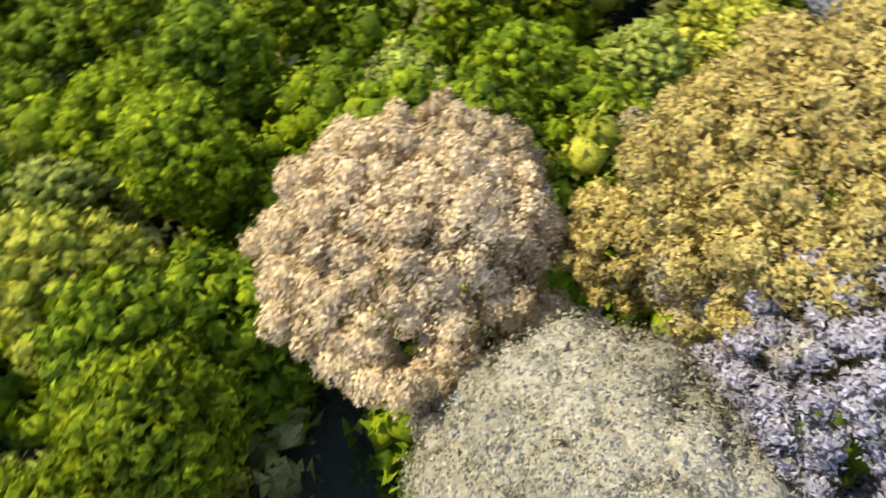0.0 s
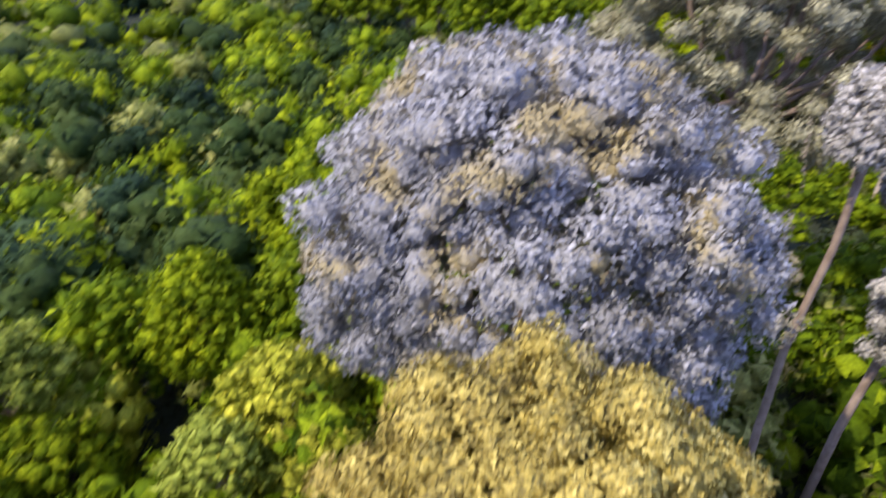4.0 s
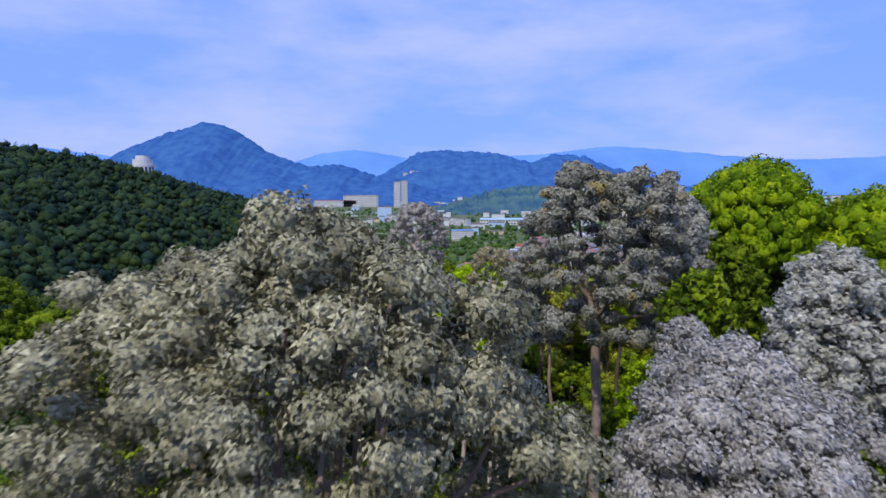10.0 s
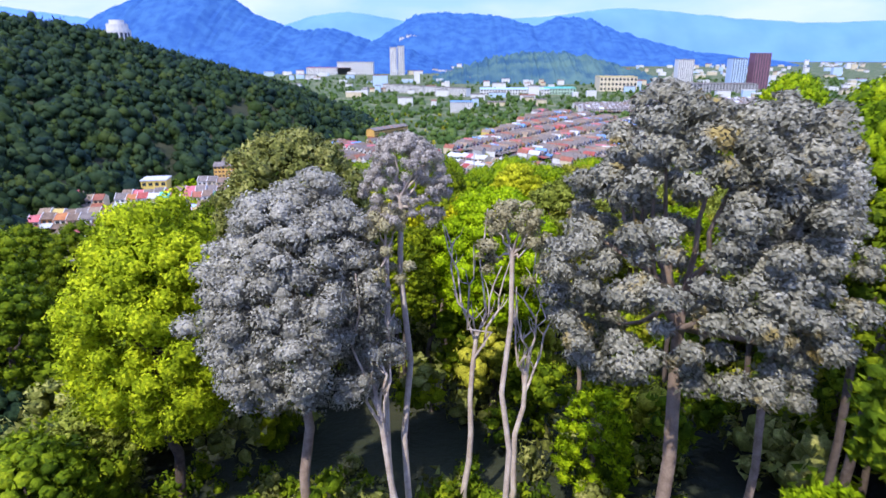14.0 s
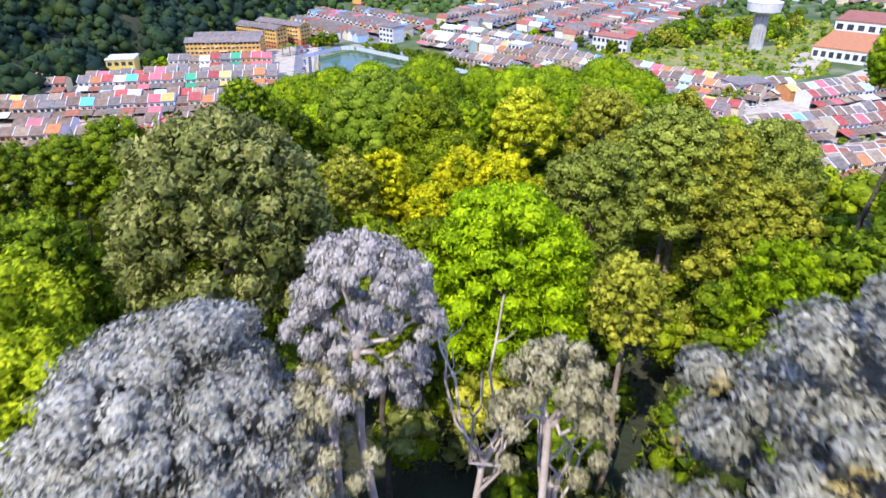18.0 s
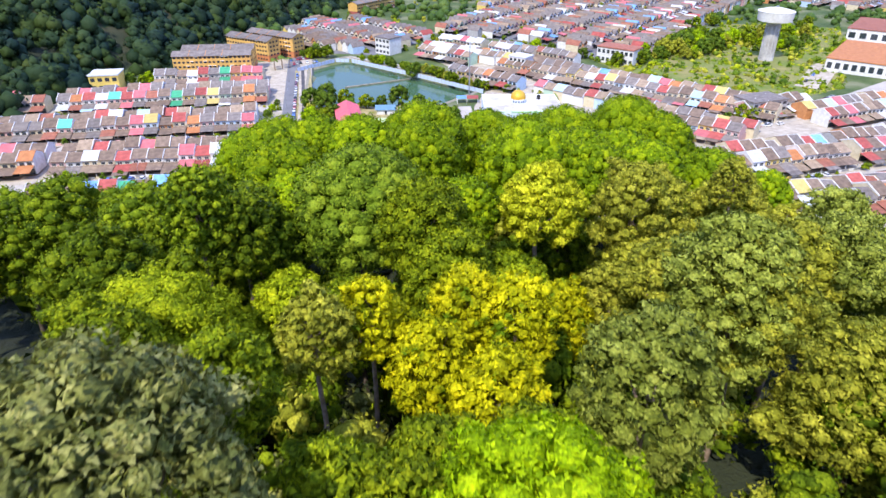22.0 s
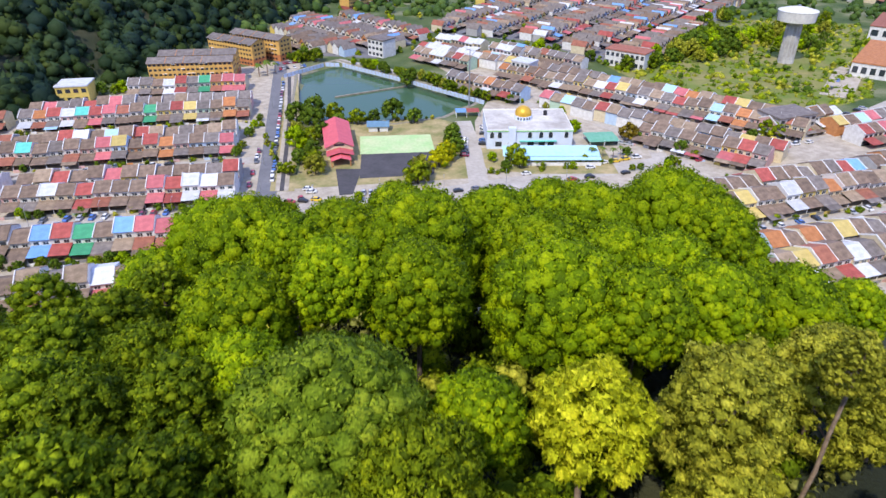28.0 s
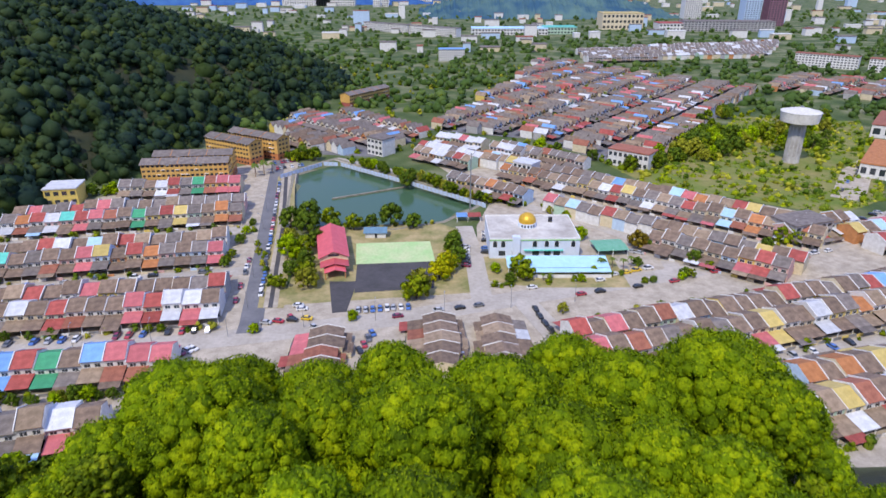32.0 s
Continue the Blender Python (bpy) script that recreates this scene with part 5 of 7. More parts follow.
def house(x, y, rz, roof=None, wall=None, porch=None, near=True, lift=0.0, mix=None, rear=False, tall=1.0, gabled=False):
    """A terraced house whose front line passes (x, y); at rz = 0 it faces -y."""
    r = TOWN_RNG
    roof = roof or (mix or ROOF_MIX)[r.randint(len(mix or ROOF_MIX))]
    wall = wall or WALL_MIX[r.randint(len(WALL_MIX))]
    porch = porch or (roof if r.rand() < 0.5 else ["brown", "white", "grey", "red", "tan", "grey", "brown", "rust", "brown", "pink"][r.randint(10)])
    if not near:
        d, c = r.uniform(-0.9, 0.9), radians(rz)
        m = pose(x - math.sin(c) * d, y + math.cos(c) * d, gz(x, y) + lift * 2.2 - 0.4, 0, 0, rz)
        for v, f, mat in (gable_parts if gabled else far_parts)(roof, wall, porch):
            JOIN.setdefault(mat, []).append((v @ np.array(m.to_3x3()).T + np.array(m.translation), f))
        return None
    h = root("terraced_house", x, y, gz(x, y), rz)
    h.scale = (1.0, r.uniform(0.93, 1.05), r.uniform(0.88, 1.14) if tall == 1.0 else tall)
    tagged(h, f"two-storey terraced house, {wall} walls, {ROOF_WORD[roof]} roof", "house", group="terraced houses")
    child("wall", cached(("wall", wall), lambda: body_mesh(WALL[wall])), h)
    child("roof", cached(("roof", roof), lambda: roof_mesh(ROOF[roof])), h)
    child("porch_roof", cached(("porch", porch), lambda: porch_mesh(ROOF[porch])), h)
    child("party_wall", cached(("party",), party_mesh), h)
    if rear:
        window_parts(h, 0.9, 5.0 + HD, 4.7, 1.5, 1.1, True)
        window_parts(h, -1.5, 5.0 + HD, 4.7, 1.5, 1.1, True)
        return h
    if r.rand() < 0.3:
        tint = ["paleblue", "pink", "red", "white", "brown", "tan", "grey", "brown"][r.randint(8)]
        child("awning", cached(("awning", tint), lambda: mesh_np("awning", *slab((-3.6, 2.35), (0.2, 2.8), -HW / 2 + 0.15, HW / 2 - 0.15, 0.08), [ROOF[tint]])), h)
    for px in (HW / 2 - 0.2,):
        child("porch_post", cached(("post",), lambda: box_mesh("porch_post", [(-0.11, -0.11, 0, 0.11, 0.11, 2.75)], TRIM)), h, pose(px, 0.1, 0))
    window_parts(h, -1.45, 5.0, 4.6, 1.8, 1.25)
    window_parts(h, 1.45, 5.0, 4.6, 1.8, 1.25)
    child("opening", cached(("open",), lambda: box_mesh("opening", [(-2.7, 4.95, 0.1, 2.7, 5.03, 2.5)], DARK)), h, None, "near-black panel painted as the shaded opening under the porch")
    child("front_wall", cached(("fwall", wall), lambda: box_mesh("front_wall", [(-HW / 2 + 0.05, -1.6, 0, -0.6, -1.45, 1.15)], WALL[wall])), h)
    if y < 352:
        child("gate", cached(("gate",), lambda: box_mesh("gate", [(-0.6, -1.56, 0.1, 2.7, -1.5, 1.2)], STEEL)), h)
    if r.rand() < 0.3:
        child("water_tank", cached(("tank",), lambda: mesh_np("water_tank", *tube([(0, 0, 0), (0, 0, 0.05), (0, 0, 0.9), (0, 0, 1.0)], [0.02, 0.55, 0.55, 0.02], 10), [STEEL])), h, pose(r.uniform(-2, 2), 5.0 + HD + 1.2, 3.3))
    return h


def row(x0, y0, x1, y1, roofs=(), near=True, flip=False, wall=None, mix=None, gaps=(), tall=1.0):
    """Houses side by side with their fronts on the line from (x0, y0) to (x1, y1); flip: the fronts look the other way."""
    L = math.hypot(x1 - x0, y1 - y0)
    a = math.degrees(math.atan2(y1 - y0, x1 - x0))
    n = int(L / HW)
    for k in range(n):
        if k in gaps:
            continue
        s = (k + 0.5) * HW / L
        roof = roofs[k] if k < len(roofs) else None
        house(x0 + (x1 - x0) * s, y0 + (y1 - y0) * s, a + (180 if flip else 0), roof, wall, None, near, TOWN_RNG.uniform(0, 0.45), mix, flip, tall)


def off(x0, y0, x1, y1, d):
    """The line moved d metres to its left."""
    L = math.hypot(x1 - x0, y1 - y0)
    nx, ny = -(y1 - y0) / L * d, (x1 - x0) / L * d
    return x0 + nx, y0 + ny, x1 + nx, y1 + ny


def block(poly, ang, gabled=False, mix=FAR_MIX, road=8.0, deep=15.5):
    """Fills a block with back-to-back rows running at ang degrees."""
    a = radians(ang)
    u, n = np.array([math.cos(a), math.sin(a)]), np.array([-math.sin(a), math.cos(a)])
    P = np.array(poly, float)
    s, t = P @ u, P @ n
    d, side = t.min() + 1, 0
    while d < t.max() - 4:
        for k in np.arange(s.min(), s.max(), HW):
            c = u * k + n * (d + 8)
            if in_poly(np.array([c[0]]), np.array([c[1]]), tuple(poly))[0] and TOWN_RNG.rand() > 0.04:
                p = u * k + n * (d if side == 0 else d + deep)
                house(p[0], p[1], ang + (180 if side else 0), None, None, None, False, TOWN_RNG.uniform(0, 0.4), mix, gabled=gabled)
        d += deep if side == 0 else deep + road
        side = 1 - side


# rows on the near side of the town
LINE_A = (-165.0, 327.5, -82.0, 339.0)
row(*LINE_A, ["brown", "brown", "white", "brown", "red", "brown", "brown", "brown", "pink", "red", "white", "white", "brown", "grey"])
row(*off(*LINE_A, 33.0), ["brown", "tan", "red", "brown", "brown", "pink", "brown", "brown", "brown", "brown", "brown", "grey", "red"], flip=True)
LINE_C = (-190.0, 369.5, -97.0, 386.5)
row(*LINE_C, ["brown", "teal", "brown", "grey", "brown", "brown", "pink", "yellow", "brown", "red", "orange", "grey", "brown", "grey", "pink"])
row(*off(*LINE_C, 33.0), ["brown", "brown", "brown", "red", "white", "brown", "paleblue", "brown", "red", "tan", "brown", "grey", "brown"], flip=True)
LINE_E = (-208.0, 416.0, -101.0, 434.5)
row(*LINE_E, ["grey", "orange", "red", "white", "teal", "red", "pink", "rust", "brown", "green", "grey", "red", "yellow", "grey", "brown"])
row(*off(*LINE_E, 33.0), flip=True)
row(-178, 469, -112, 478, ["grey", "grey", "brown", "white", "red", "grey", "green", "rust", "pink"])
LINE_Z = (-143.0, 294.5, -86.0, 303.0)
row(*LINE_Z, ["brown", "blue", "red", "green", "brown", "blue", "pink", "pink", "pink"], wall="white")
row(-129.0, 262.5, -91.5, 272.0, ["brown", "tan", "grey", "tan", "white", "brown"], wall="white")
LINE_R2 = (40.0, 302.0, 168.0, 341.5)
row(*LINE_R2, ["pink", "brown", "rust", "brown", "grey", "brown", "brown", "grey", "brown", "brown", "yellow", "brown", "brown", "white"])
row(*off(*LINE_R2, 32.5), ["red", "brown", "pink", "brown", "brown", "rust", "white", "brown", "brown", "brown", "brown", "brown", "brown", "red"], flip=True)
row(172, 343.5, 240, 366, ["red", "brown", "pink", "brown", "rust", "tan"])
row(*off(172, 343.5, 240, 366, 32.5), flip=True)
row(88, 273, 180, 302, ["brown", "tan", "yellow", "rust", "brown"])
row(*off(95, 276, 180, 302, 32.5)[:2], 205, 337, flip=True, gaps=(0,))
# short blocks across the road from the hall, and the rows behind them
row(-54.5, 328, -53.0, 300, ["brown", "brown", "rust", "brown"], wall="cream", tall=0.62)
row(-18.0, 337, -16.5, 305, ["brown", "brown", "tan", "brown", "brown"], wall="cream", tall=0.62)
row(20.5, 337, 22.0, 305, ["brown", "tan", "brown", "brown", "brown"], wall="cream", tall=0.62, flip=True)


# rows beyond the prayer hall and the pond
def diag(n, s0, s1, flip=False, near=False, roofs=()):
    u, m = np.array([0.777, -0.629]), np.array([0.629, 0.777])
    p, q = u * s0 + m * n, u * s1 + m * n
    row(*p, *q, roofs, near, flip, mix=ROOF_MIX)


diag(362, -190, -128, near=True)
diag(394, -250, -128, flip=True)
diag(375, -312, -258)
diag(410, -300, -128, near=True)
diag(443, -330, -140, flip=True)
diag(452, -330, -262)
row(150, 404, 196, 424, ["grey", "brown", "brown", "tan", "brown", "brown", "white"], near=True)
block([(-132, 640), (-113, 705), (-19, 612), (-52, 560), (-104, 570)], -47, True)
block([(-24, 545), (-5, 600), (40, 570), (60, 540), (30, 532), (5, 520)], -39, mix=["pink", "white", "brown", "red", "white", "grey", "tan"])
block([(-14, 632), (62, 606), (98, 548), (150, 566), (226, 690), (302, 796), (215, 900), (150, 1000), (120, 1000), (80, 868)], 52, True)
block([(183, 1000), (190, 1110), (541, 1231), (440, 1060)], 8, mix=["grey"] * 6 + ["white", "brown"])
block([(320, 800), (380, 880), (520, 800), (430, 720)], 40, True)

row(184, 392, 252, 418, ["red", "brown", "pink", "brown"], False)
row(*off(184, 392, 252, 418, 32.5), (), False, True)
row(258, 362, 330, 388, (), False)
row(*off(258, 362, 330, 388, 32.5), (), False, True)
# ends of the rows under the wooded hill
row(-195.9, 323.2, -165.0, 327.5, ["brown", "tan", "brown", "orange"], False)
row(*off(-195.9, 323.2, -165.0, 327.5, 33.0), ["brown", "pink", "brown", "brown"], False, True)
row(-227.2, 362.7, -190.0, 369.5, ["pink", "brown", "orange", "brown", "grey"], False)
row(*off(-227.2, 362.7, -190.0, 369.5, 33.0), (), False, True)
row(-232.8, 411.7, -208.0, 416.0, (), False)
row(-155.5, 292.6, -143.0, 294.5, ["brown", "brown"], False)
flush_join()


# ---- pieces of the town's floor ----
def drape(name, poly, dz, mat, label, category, kind="structure"):
    """A flat piece lying on the ground, cut where the ground's slope changes."""
    bm = bmesh.new()
    bm.faces.new([bm.verts.new((x, y, 0)) for x, y in poly])
    for yc in (262, 280, 340, 400, 460):
        bmesh.ops.bisect_plane(bm, geom=bm.verts[:] + bm.edges[:] + bm.faces[:], plane_co=(0, yc, 0), plane_no=(0, 1, 0))
    bmesh.ops.triangulate(bm, faces=bm.faces[:])
    for v in bm.verts:
        v.co.z = float(lerp(v.co.y, [240, 262, 280, 400, 900], [48, 29, 27, 25, 24])) + dz
    bmesh.ops.recalc_face_normals(bm, faces=bm.faces[:])
    ext = bmesh.ops.extrude_face_region(bm, geom=bm.faces[:])
    for v in ext["geom"]:
        if isinstance(v, bmesh.types.BMVert):
            v.co.z -= 0.5
    bmesh.ops.recalc_face_normals(bm, faces=bm.faces[:])
    me = bpy.data.meshes.new(name)
    bm.to_mesh(me)
    bm.free()
    me.materials.append(mat)
    return tagged(new(name, me), label, category, kind=kind)


def strip(name, line, width, dz, mat, label, category="road", step=6.0):
    """A road along a line, laid on the ground, with an edge of its own thickness."""
    P = [np.array(p, float) for p in line]
    pts = []
    for a, b in zip(P, P[1:]):
        n = max(1, int(np.linalg.norm(b - a) / step))
        pts += [a + (b - a) * k / n for k in range(n)]
    pts = np.array(pts + [P[-1]])
    t = np.gradient(pts, axis=0)
    t /= np.linalg.norm(t, axis=1)[:, None]
    nrm = np.stack([-t[:, 1], t[:, 0]], 1)
    l, r = pts + nrm * width / 2, pts - nrm * width / 2
    zl, zr = ground(l[:, 0], l[:, 1]) + dz, ground(r[:, 0], r[:, 1]) + dz
    n = len(pts)
    top = np.concatenate([np.column_stack([l, zl]), np.column_stack([r, zr])])
    bot = top - (0, 0, 0.5)
    i = np.arange(n - 1)
    f = np.concatenate([np.stack([i, i + n, i + n + 1, i + 1], 1), np.stack([i, i + 1, i + 1 + 2 * n, i + 2 * n], 1), np.stack([i + n, i + 3 * n, i + 3 * n + 1, i + n + 1], 1)])
    return tagged(new(name, mesh_np(name, np.concatenate([top, bot]), f, [mat])), label, category, kind="structure")


drape("pavement", [(-160, 296), (-132, 270), (110, 262), (252, 345), (262, 400), (228, 442), (190, 440), (110, 500), (40, 560), (-20, 560), (20, 470), (10, 432), (8, 366), (-66, 352), (-100, 560), (-176, 500), (-204, 452), (-234, 448), (-236, 408), (-228, 396), (-229, 362), (-200, 356), (-198, 316)], 0.05, CONC, "pale worn concrete aprons and yards between house rows", "pavement")
drape("pavement", [(-136, 640), (-115, 710), (-17, 616), (-50, 556), (-106, 566)], 0.04, ASPH, "worn grey lanes between far house rows", "pavement")
drape("pavement", [(-18, 634), (62, 602), (98, 544), (152, 562), (230, 690), (308, 796), (219, 904), (152, 1006), (118, 1006), (76, 868)], 0.04, ASPH, "worn grey lanes between far gabled houses", "pavement")
strip("road", [(-200, 314), (-160, 318), (-97, 325), (-72, 330), (-23, 342), (30, 360), (84, 377), (165, 409), (219, 445), (300, 505)], 11, 0.09, ASPHL, "wide sun-bleached grey street through the town")
strip("road", [(-113, 560), (-104, 512), (-92, 445), (-81, 385), (-73, 340), (-72, 332)], 8, 0.12, ASPH, "asphalt street beside the channel with parked cars")
strip("road", [(-196, 362), (-97, 380), (-82, 384)], 8, 0.10, ASPHL, "narrow grey lane between house rows")
strip("road", [(-214, 408), (-101, 428), (-90, 431)], 8, 0.10, ASPHL, "narrow grey lane between house rows")
strip("road", [(70, 306), (180, 336), (260, 352)], 9, 0.13, ASPHL, "pale grey street in front of house row")
strip("road", [(8, 356), (7, 400), (4, 432)], 8, 0.13, ASPHL, "grey lane beside the prayer hall")
strip("road", [(24, 353), (31, 330), (34, 300)], 9, 0.13, ASPHL, "short grey side street")
strip("road", [(210, 470), (245, 520), (330, 600), (420, 700)], 16, 0.10, CONC, "wide pale industrial road")
strip("road", [(-75, 552), (-20, 512), (60, 440), (90, 405), (88, 382)], 7, 0.10, ASPHL, "grey street behind the pond wall")
drape("grass_ground", [(8, 396), (66, 398), (66, 366), (30, 366), (12, 372)], 0.11, DIRT, "dry grassy yard in front of the prayer hall", "ground")
drape("grass_ground", [(-68, 432), (-8, 436), (6, 424), (5, 362), (-66, 352)], 0.07, DIRT, "dry grass around the sports court", "ground")
drape("grass_ground", [(95, 545), (110, 500), (190, 445), (230, 470), (285, 560), (330, 660), (240, 680), (160, 560)], 0.06, GRASS, "sunlit overgrown waste ground around the water tower", "ground")
drape("court_apron", [(-42, 388.5), (-8.5, 391.5), (-10, 366), (-40, 362)], 0.13, ASPHD, "dark asphalt parking apron", "pavement")
drape("driveway", [(-51, 372), (-40, 372), (-41, 347), (-46, 346)], 0.15, ASPHD, "dark asphalt driveway to the hall", "pavement")
COURT = surf("worn green court paint", (0.36, 0.56, 0.24), (0.52, 0.58, 0.32), 0.12, 0.85, bump=0.05)
drape("sports_court", [(-45, 411), (-12, 413.5), (-9.5, 391.5), (-42.5, 388.6)], 0.15, COURT, "worn pale green painted sports court", "court")
drape("verge", [(-103, 512), (-93, 512), (-77, 432), (-64, 350), (-73.5, 350), (-87.5, 432)], 0.16, DIRT, "dry yellow grass verge along the channel", "ground")
strip("channel_path", [(-100.0, 512), (-84.2, 432), (-70.6, 350)], 1.7, 0.26, CONC, "pale concrete channel bank beside the street", "path")
strip("channel_path", [(-96.2, 512), (-80.4, 432), (-67.2, 350)], 1.7, 0.26, CONC, "pale concrete channel bank beside the pond", "path")
strip("water_channel", [(-98.1, 512), (-82.3, 432), (-68.9, 350)], 2.0, 0.19, ASPHD, "dark shallow storm water channel", "channel")


# ---- pond ----
def pond():
    m, nt, b = base_mat("murky green water")
    n = nt.nodes.new("ShaderNodeTexNoise")
    co = nt.nodes.new("ShaderNodeTexCoord")
    n.inputs["Scale"].default_value, n.inputs["Detail"].default_value = 0.6, 4.0
    nt.links.new(co.outputs["Object"], n.inputs["Vector"])
    bp = nt.nodes.new("ShaderNodeBump")
    bp.inputs["Strength"].default_value, bp.inputs["Distance"].default_value = 0.08, 0.05
    nt.links.new(n.outputs["Fac"], bp.inputs["Height"])
    nt.links.new(bp.outputs[0], b.inputs["Normal"])
    b.inputs["Base Color"].default_value = (0.055, 0.115, 0.062, 1)
    b.inputs["Roughness"].default_value, b.inputs["Specular IOR Level"].default_value = 0.12, 0.25
    c = np.mean(POND, axis=0)
    V = np.array([(*(c + (np.array(p) - c) * 1.05), WATER_Z) for p in POND])
    me = bpy.data.meshes.new("water")
    me.from_pydata([tuple(v) for v in V], [], [tuple(range(len(V)))])
    me.materials.append(m)
    tagged(new("water", me), "still murky green pond with tree reflections", "water", kind="structure")
    bank = surf("stone pond bank", (0.30, 0.27, 0.21), (0.18, 0.17, 0.12), 0.4, 0.9, bump=0.4)
    n = len(POND)
    rings = []
    for k, z in ((0.985, 21.5), (1.0, WATER_Z + 0.1), (1.045, 25.15), (1.075, 25.2), (1.12, 24.2)):
        rings.append([(*(c + (np.array(p) - c) * k), z) for p in POND])
    V = np.array(rings).reshape(-1, 3)
    F = np.array([[a * n + i, a * n + (i + 1) % n, (a + 1) * n + (i + 1) % n, (a + 1) * n + i] for a in range(4) for i in range(n)])
    tagged(new("pond_bank", mesh_np("pond_bank", V, F, [bank])), "sloping stone bank round the pond", "bank", kind="structure")
    v, f = boxes([(-0.6, 0, 21.5, 0.6, 44, 23.3)])
    o = new("pond_dyke", mesh_np("pond_dyke", v, f, [bank]))
    o.matrix_basis = pose(-66, 478, 0, 0, 0, -62)
    tagged(o, "low stone dyke dividing the pond", "dyke", kind="structure")


pond()


def fence_wall(line, h, mat, label, step=3.0):
    """A wall of panels between posts, each panel and post a part."""
    f = root("boundary_wall", line[0][0], line[0][1], 0)
    tagged(f, label, "wall", group="boundary walls")
    pm = cached(("panel", mat.name, h), lambda: box_mesh("panel", [(0, -0.07, 0, step, 0.07, h)], mat))
    po = cached(("wallpost", h), lambda: box_mesh("post", [(-0.14, -0.14, 0, 0.14, 0.14, h + 0.25)], CONC))
    ox, oy = line[0]
    for (xa, ya), (xb, yb) in zip(line, line[1:]):
        L, a = math.hypot(xb - xa, yb - ya), math.atan2(yb - ya, xb - xa)
        for k in range(int(L / step)):
            x, y = xa + math.cos(a) * k * step, ya + math.sin(a) * k * step
            z = gz(x, y)
            child("panel", pm, f, pose(x - ox, y - oy, z, 0, 0, math.degrees(a)))
            child("post", po, f, pose(x - ox, y - oy, z, 0, 0, math.degrees(a)))


PALEBLUE = surf("pale blue painted wall", (0.50, 0.60, 0.76), (0.40, 0.49, 0.64), 0.5, 0.8, bump=0.1)
fence_wall([(-101, 509), (-80, 536), (-69, 535), (-23, 495), (17, 457)], 2.4, PALEBLUE, "long pale blue panel wall along the pond")


# ---- hall beside the court ----
def hall():
    h = root("community_hall", -50.6, 383.5, gz(-50, 383), 11)
    tagged(h, "cream community hall with pink-red gabled metal roof", "hall")
    w, d, e, r = 12.6, 31.0, 5.6, 8.4
    v = [(x, y, z) for y in (0, d) for x, z in ((-w / 2 + 0.5, 0), (w / 2 - 0.5, 0), (w / 2 - 0.5, e), (0, r - 0.3), (-w / 2 + 0.5, e))]
    f4 = np.array([[0, 4, 9, 5], [1, 6, 7, 2], [4, 3, 8, 9], [3, 2, 7, 8]])
    f3 = np.array([[0, 1, 2], [0, 2, 4], [4, 2, 3], [5, 7, 6], [5, 9, 7], [9, 8, 7]])
    child("wall", mesh_np("wall", *merge([(np.array(v, float), f4), (np.array(v, float), f3)]), [WALL["cream"]]), h)
    rm = roof_mat("pink-red hall roof sheeting", (0.66, 0.13, 0.15), (0.56, 0.10, 0.12), sheet=True)

    def gable(name, w, y0, y1, e, r, parent):
        parts = []
        for s in (-1, 1):
            q = [(0, y0, r), (s * w / 2, y0, e), (s * w / 2, y1, e), (0, y1, r)]
            vv = np.array(q + [(a, b, c - 0.15) for a, b, c in q], float)
            parts.append((vv, np.array([[0, 1, 2, 3], [4, 7, 6, 5], [0, 4, 5, 1], [1, 5, 6, 2], [2, 6, 7, 3]])))
        return child(name, mesh_np(name, *merge(parts), [rm]), parent)

    gable("roof", w, -0.8, d + 0.6, e, r, h)
    gable("porch_roof", 11.5, -6.0, 0.6, 3.9, 5.3, h)
    gable("porch_roof", 8.5, -9.5, -4.5, 3.1, 4.3, h)
    for x in (-3.9, 3.9):
        child("porch_post", cached(("hpost",), lambda: box_mesh("porch_post", [(-0.2, -0.2, 0, 0.2, 0.2, 3.1)], WALL["orange"])), h, pose(x, -9, 0))
    child("window", box_mesh("window", [(-2.2, -0.05, 5.9, 2.2, 0.02, 6.9)], GLASS), h)
    # A flat dark panel paints the shaded entrance on the wall.
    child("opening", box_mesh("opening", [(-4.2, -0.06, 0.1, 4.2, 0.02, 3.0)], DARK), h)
    for k in range(7):
        child("window", cached(("hwin",), lambda: box_mesh("window", [(-0.05, -1.2, 1.6, 0.05, 1.2, 3.6)], GLASS)), h, pose(w / 2 - 0.5, 2.5 + k * 4.2, 0))
    ch = root("court_hut", -37, 420, gz(-37, 420), 2)
    tagged(ch, "small white hut with blue-grey pitched roof", "hut")
    child("wall", box_mesh("wall", [(-4.6, -2.6, 0, 4.6, 2.6, 3.0)], WALL["white"]), ch)
    bl = roof_mat("slate blue sheeting", (0.14, 0.27, 0.38), (0.11, 0.21, 0.30), sheet=True)
    a, b = slab((-3.4, 2.8), (0, 4.6), -5.4, 5.4, 0.14), slab((0, 4.6), (3.4, 2.8), -5.4, 5.4, 0.14)
    child("roof", mesh_np("roof", *merge([a, b]), [bl]), ch)
    child("door", box_mesh("door", [(-0.3, -2.66, 0, 0.7, -2.58, 2.1)], DARK), ch)


hall()


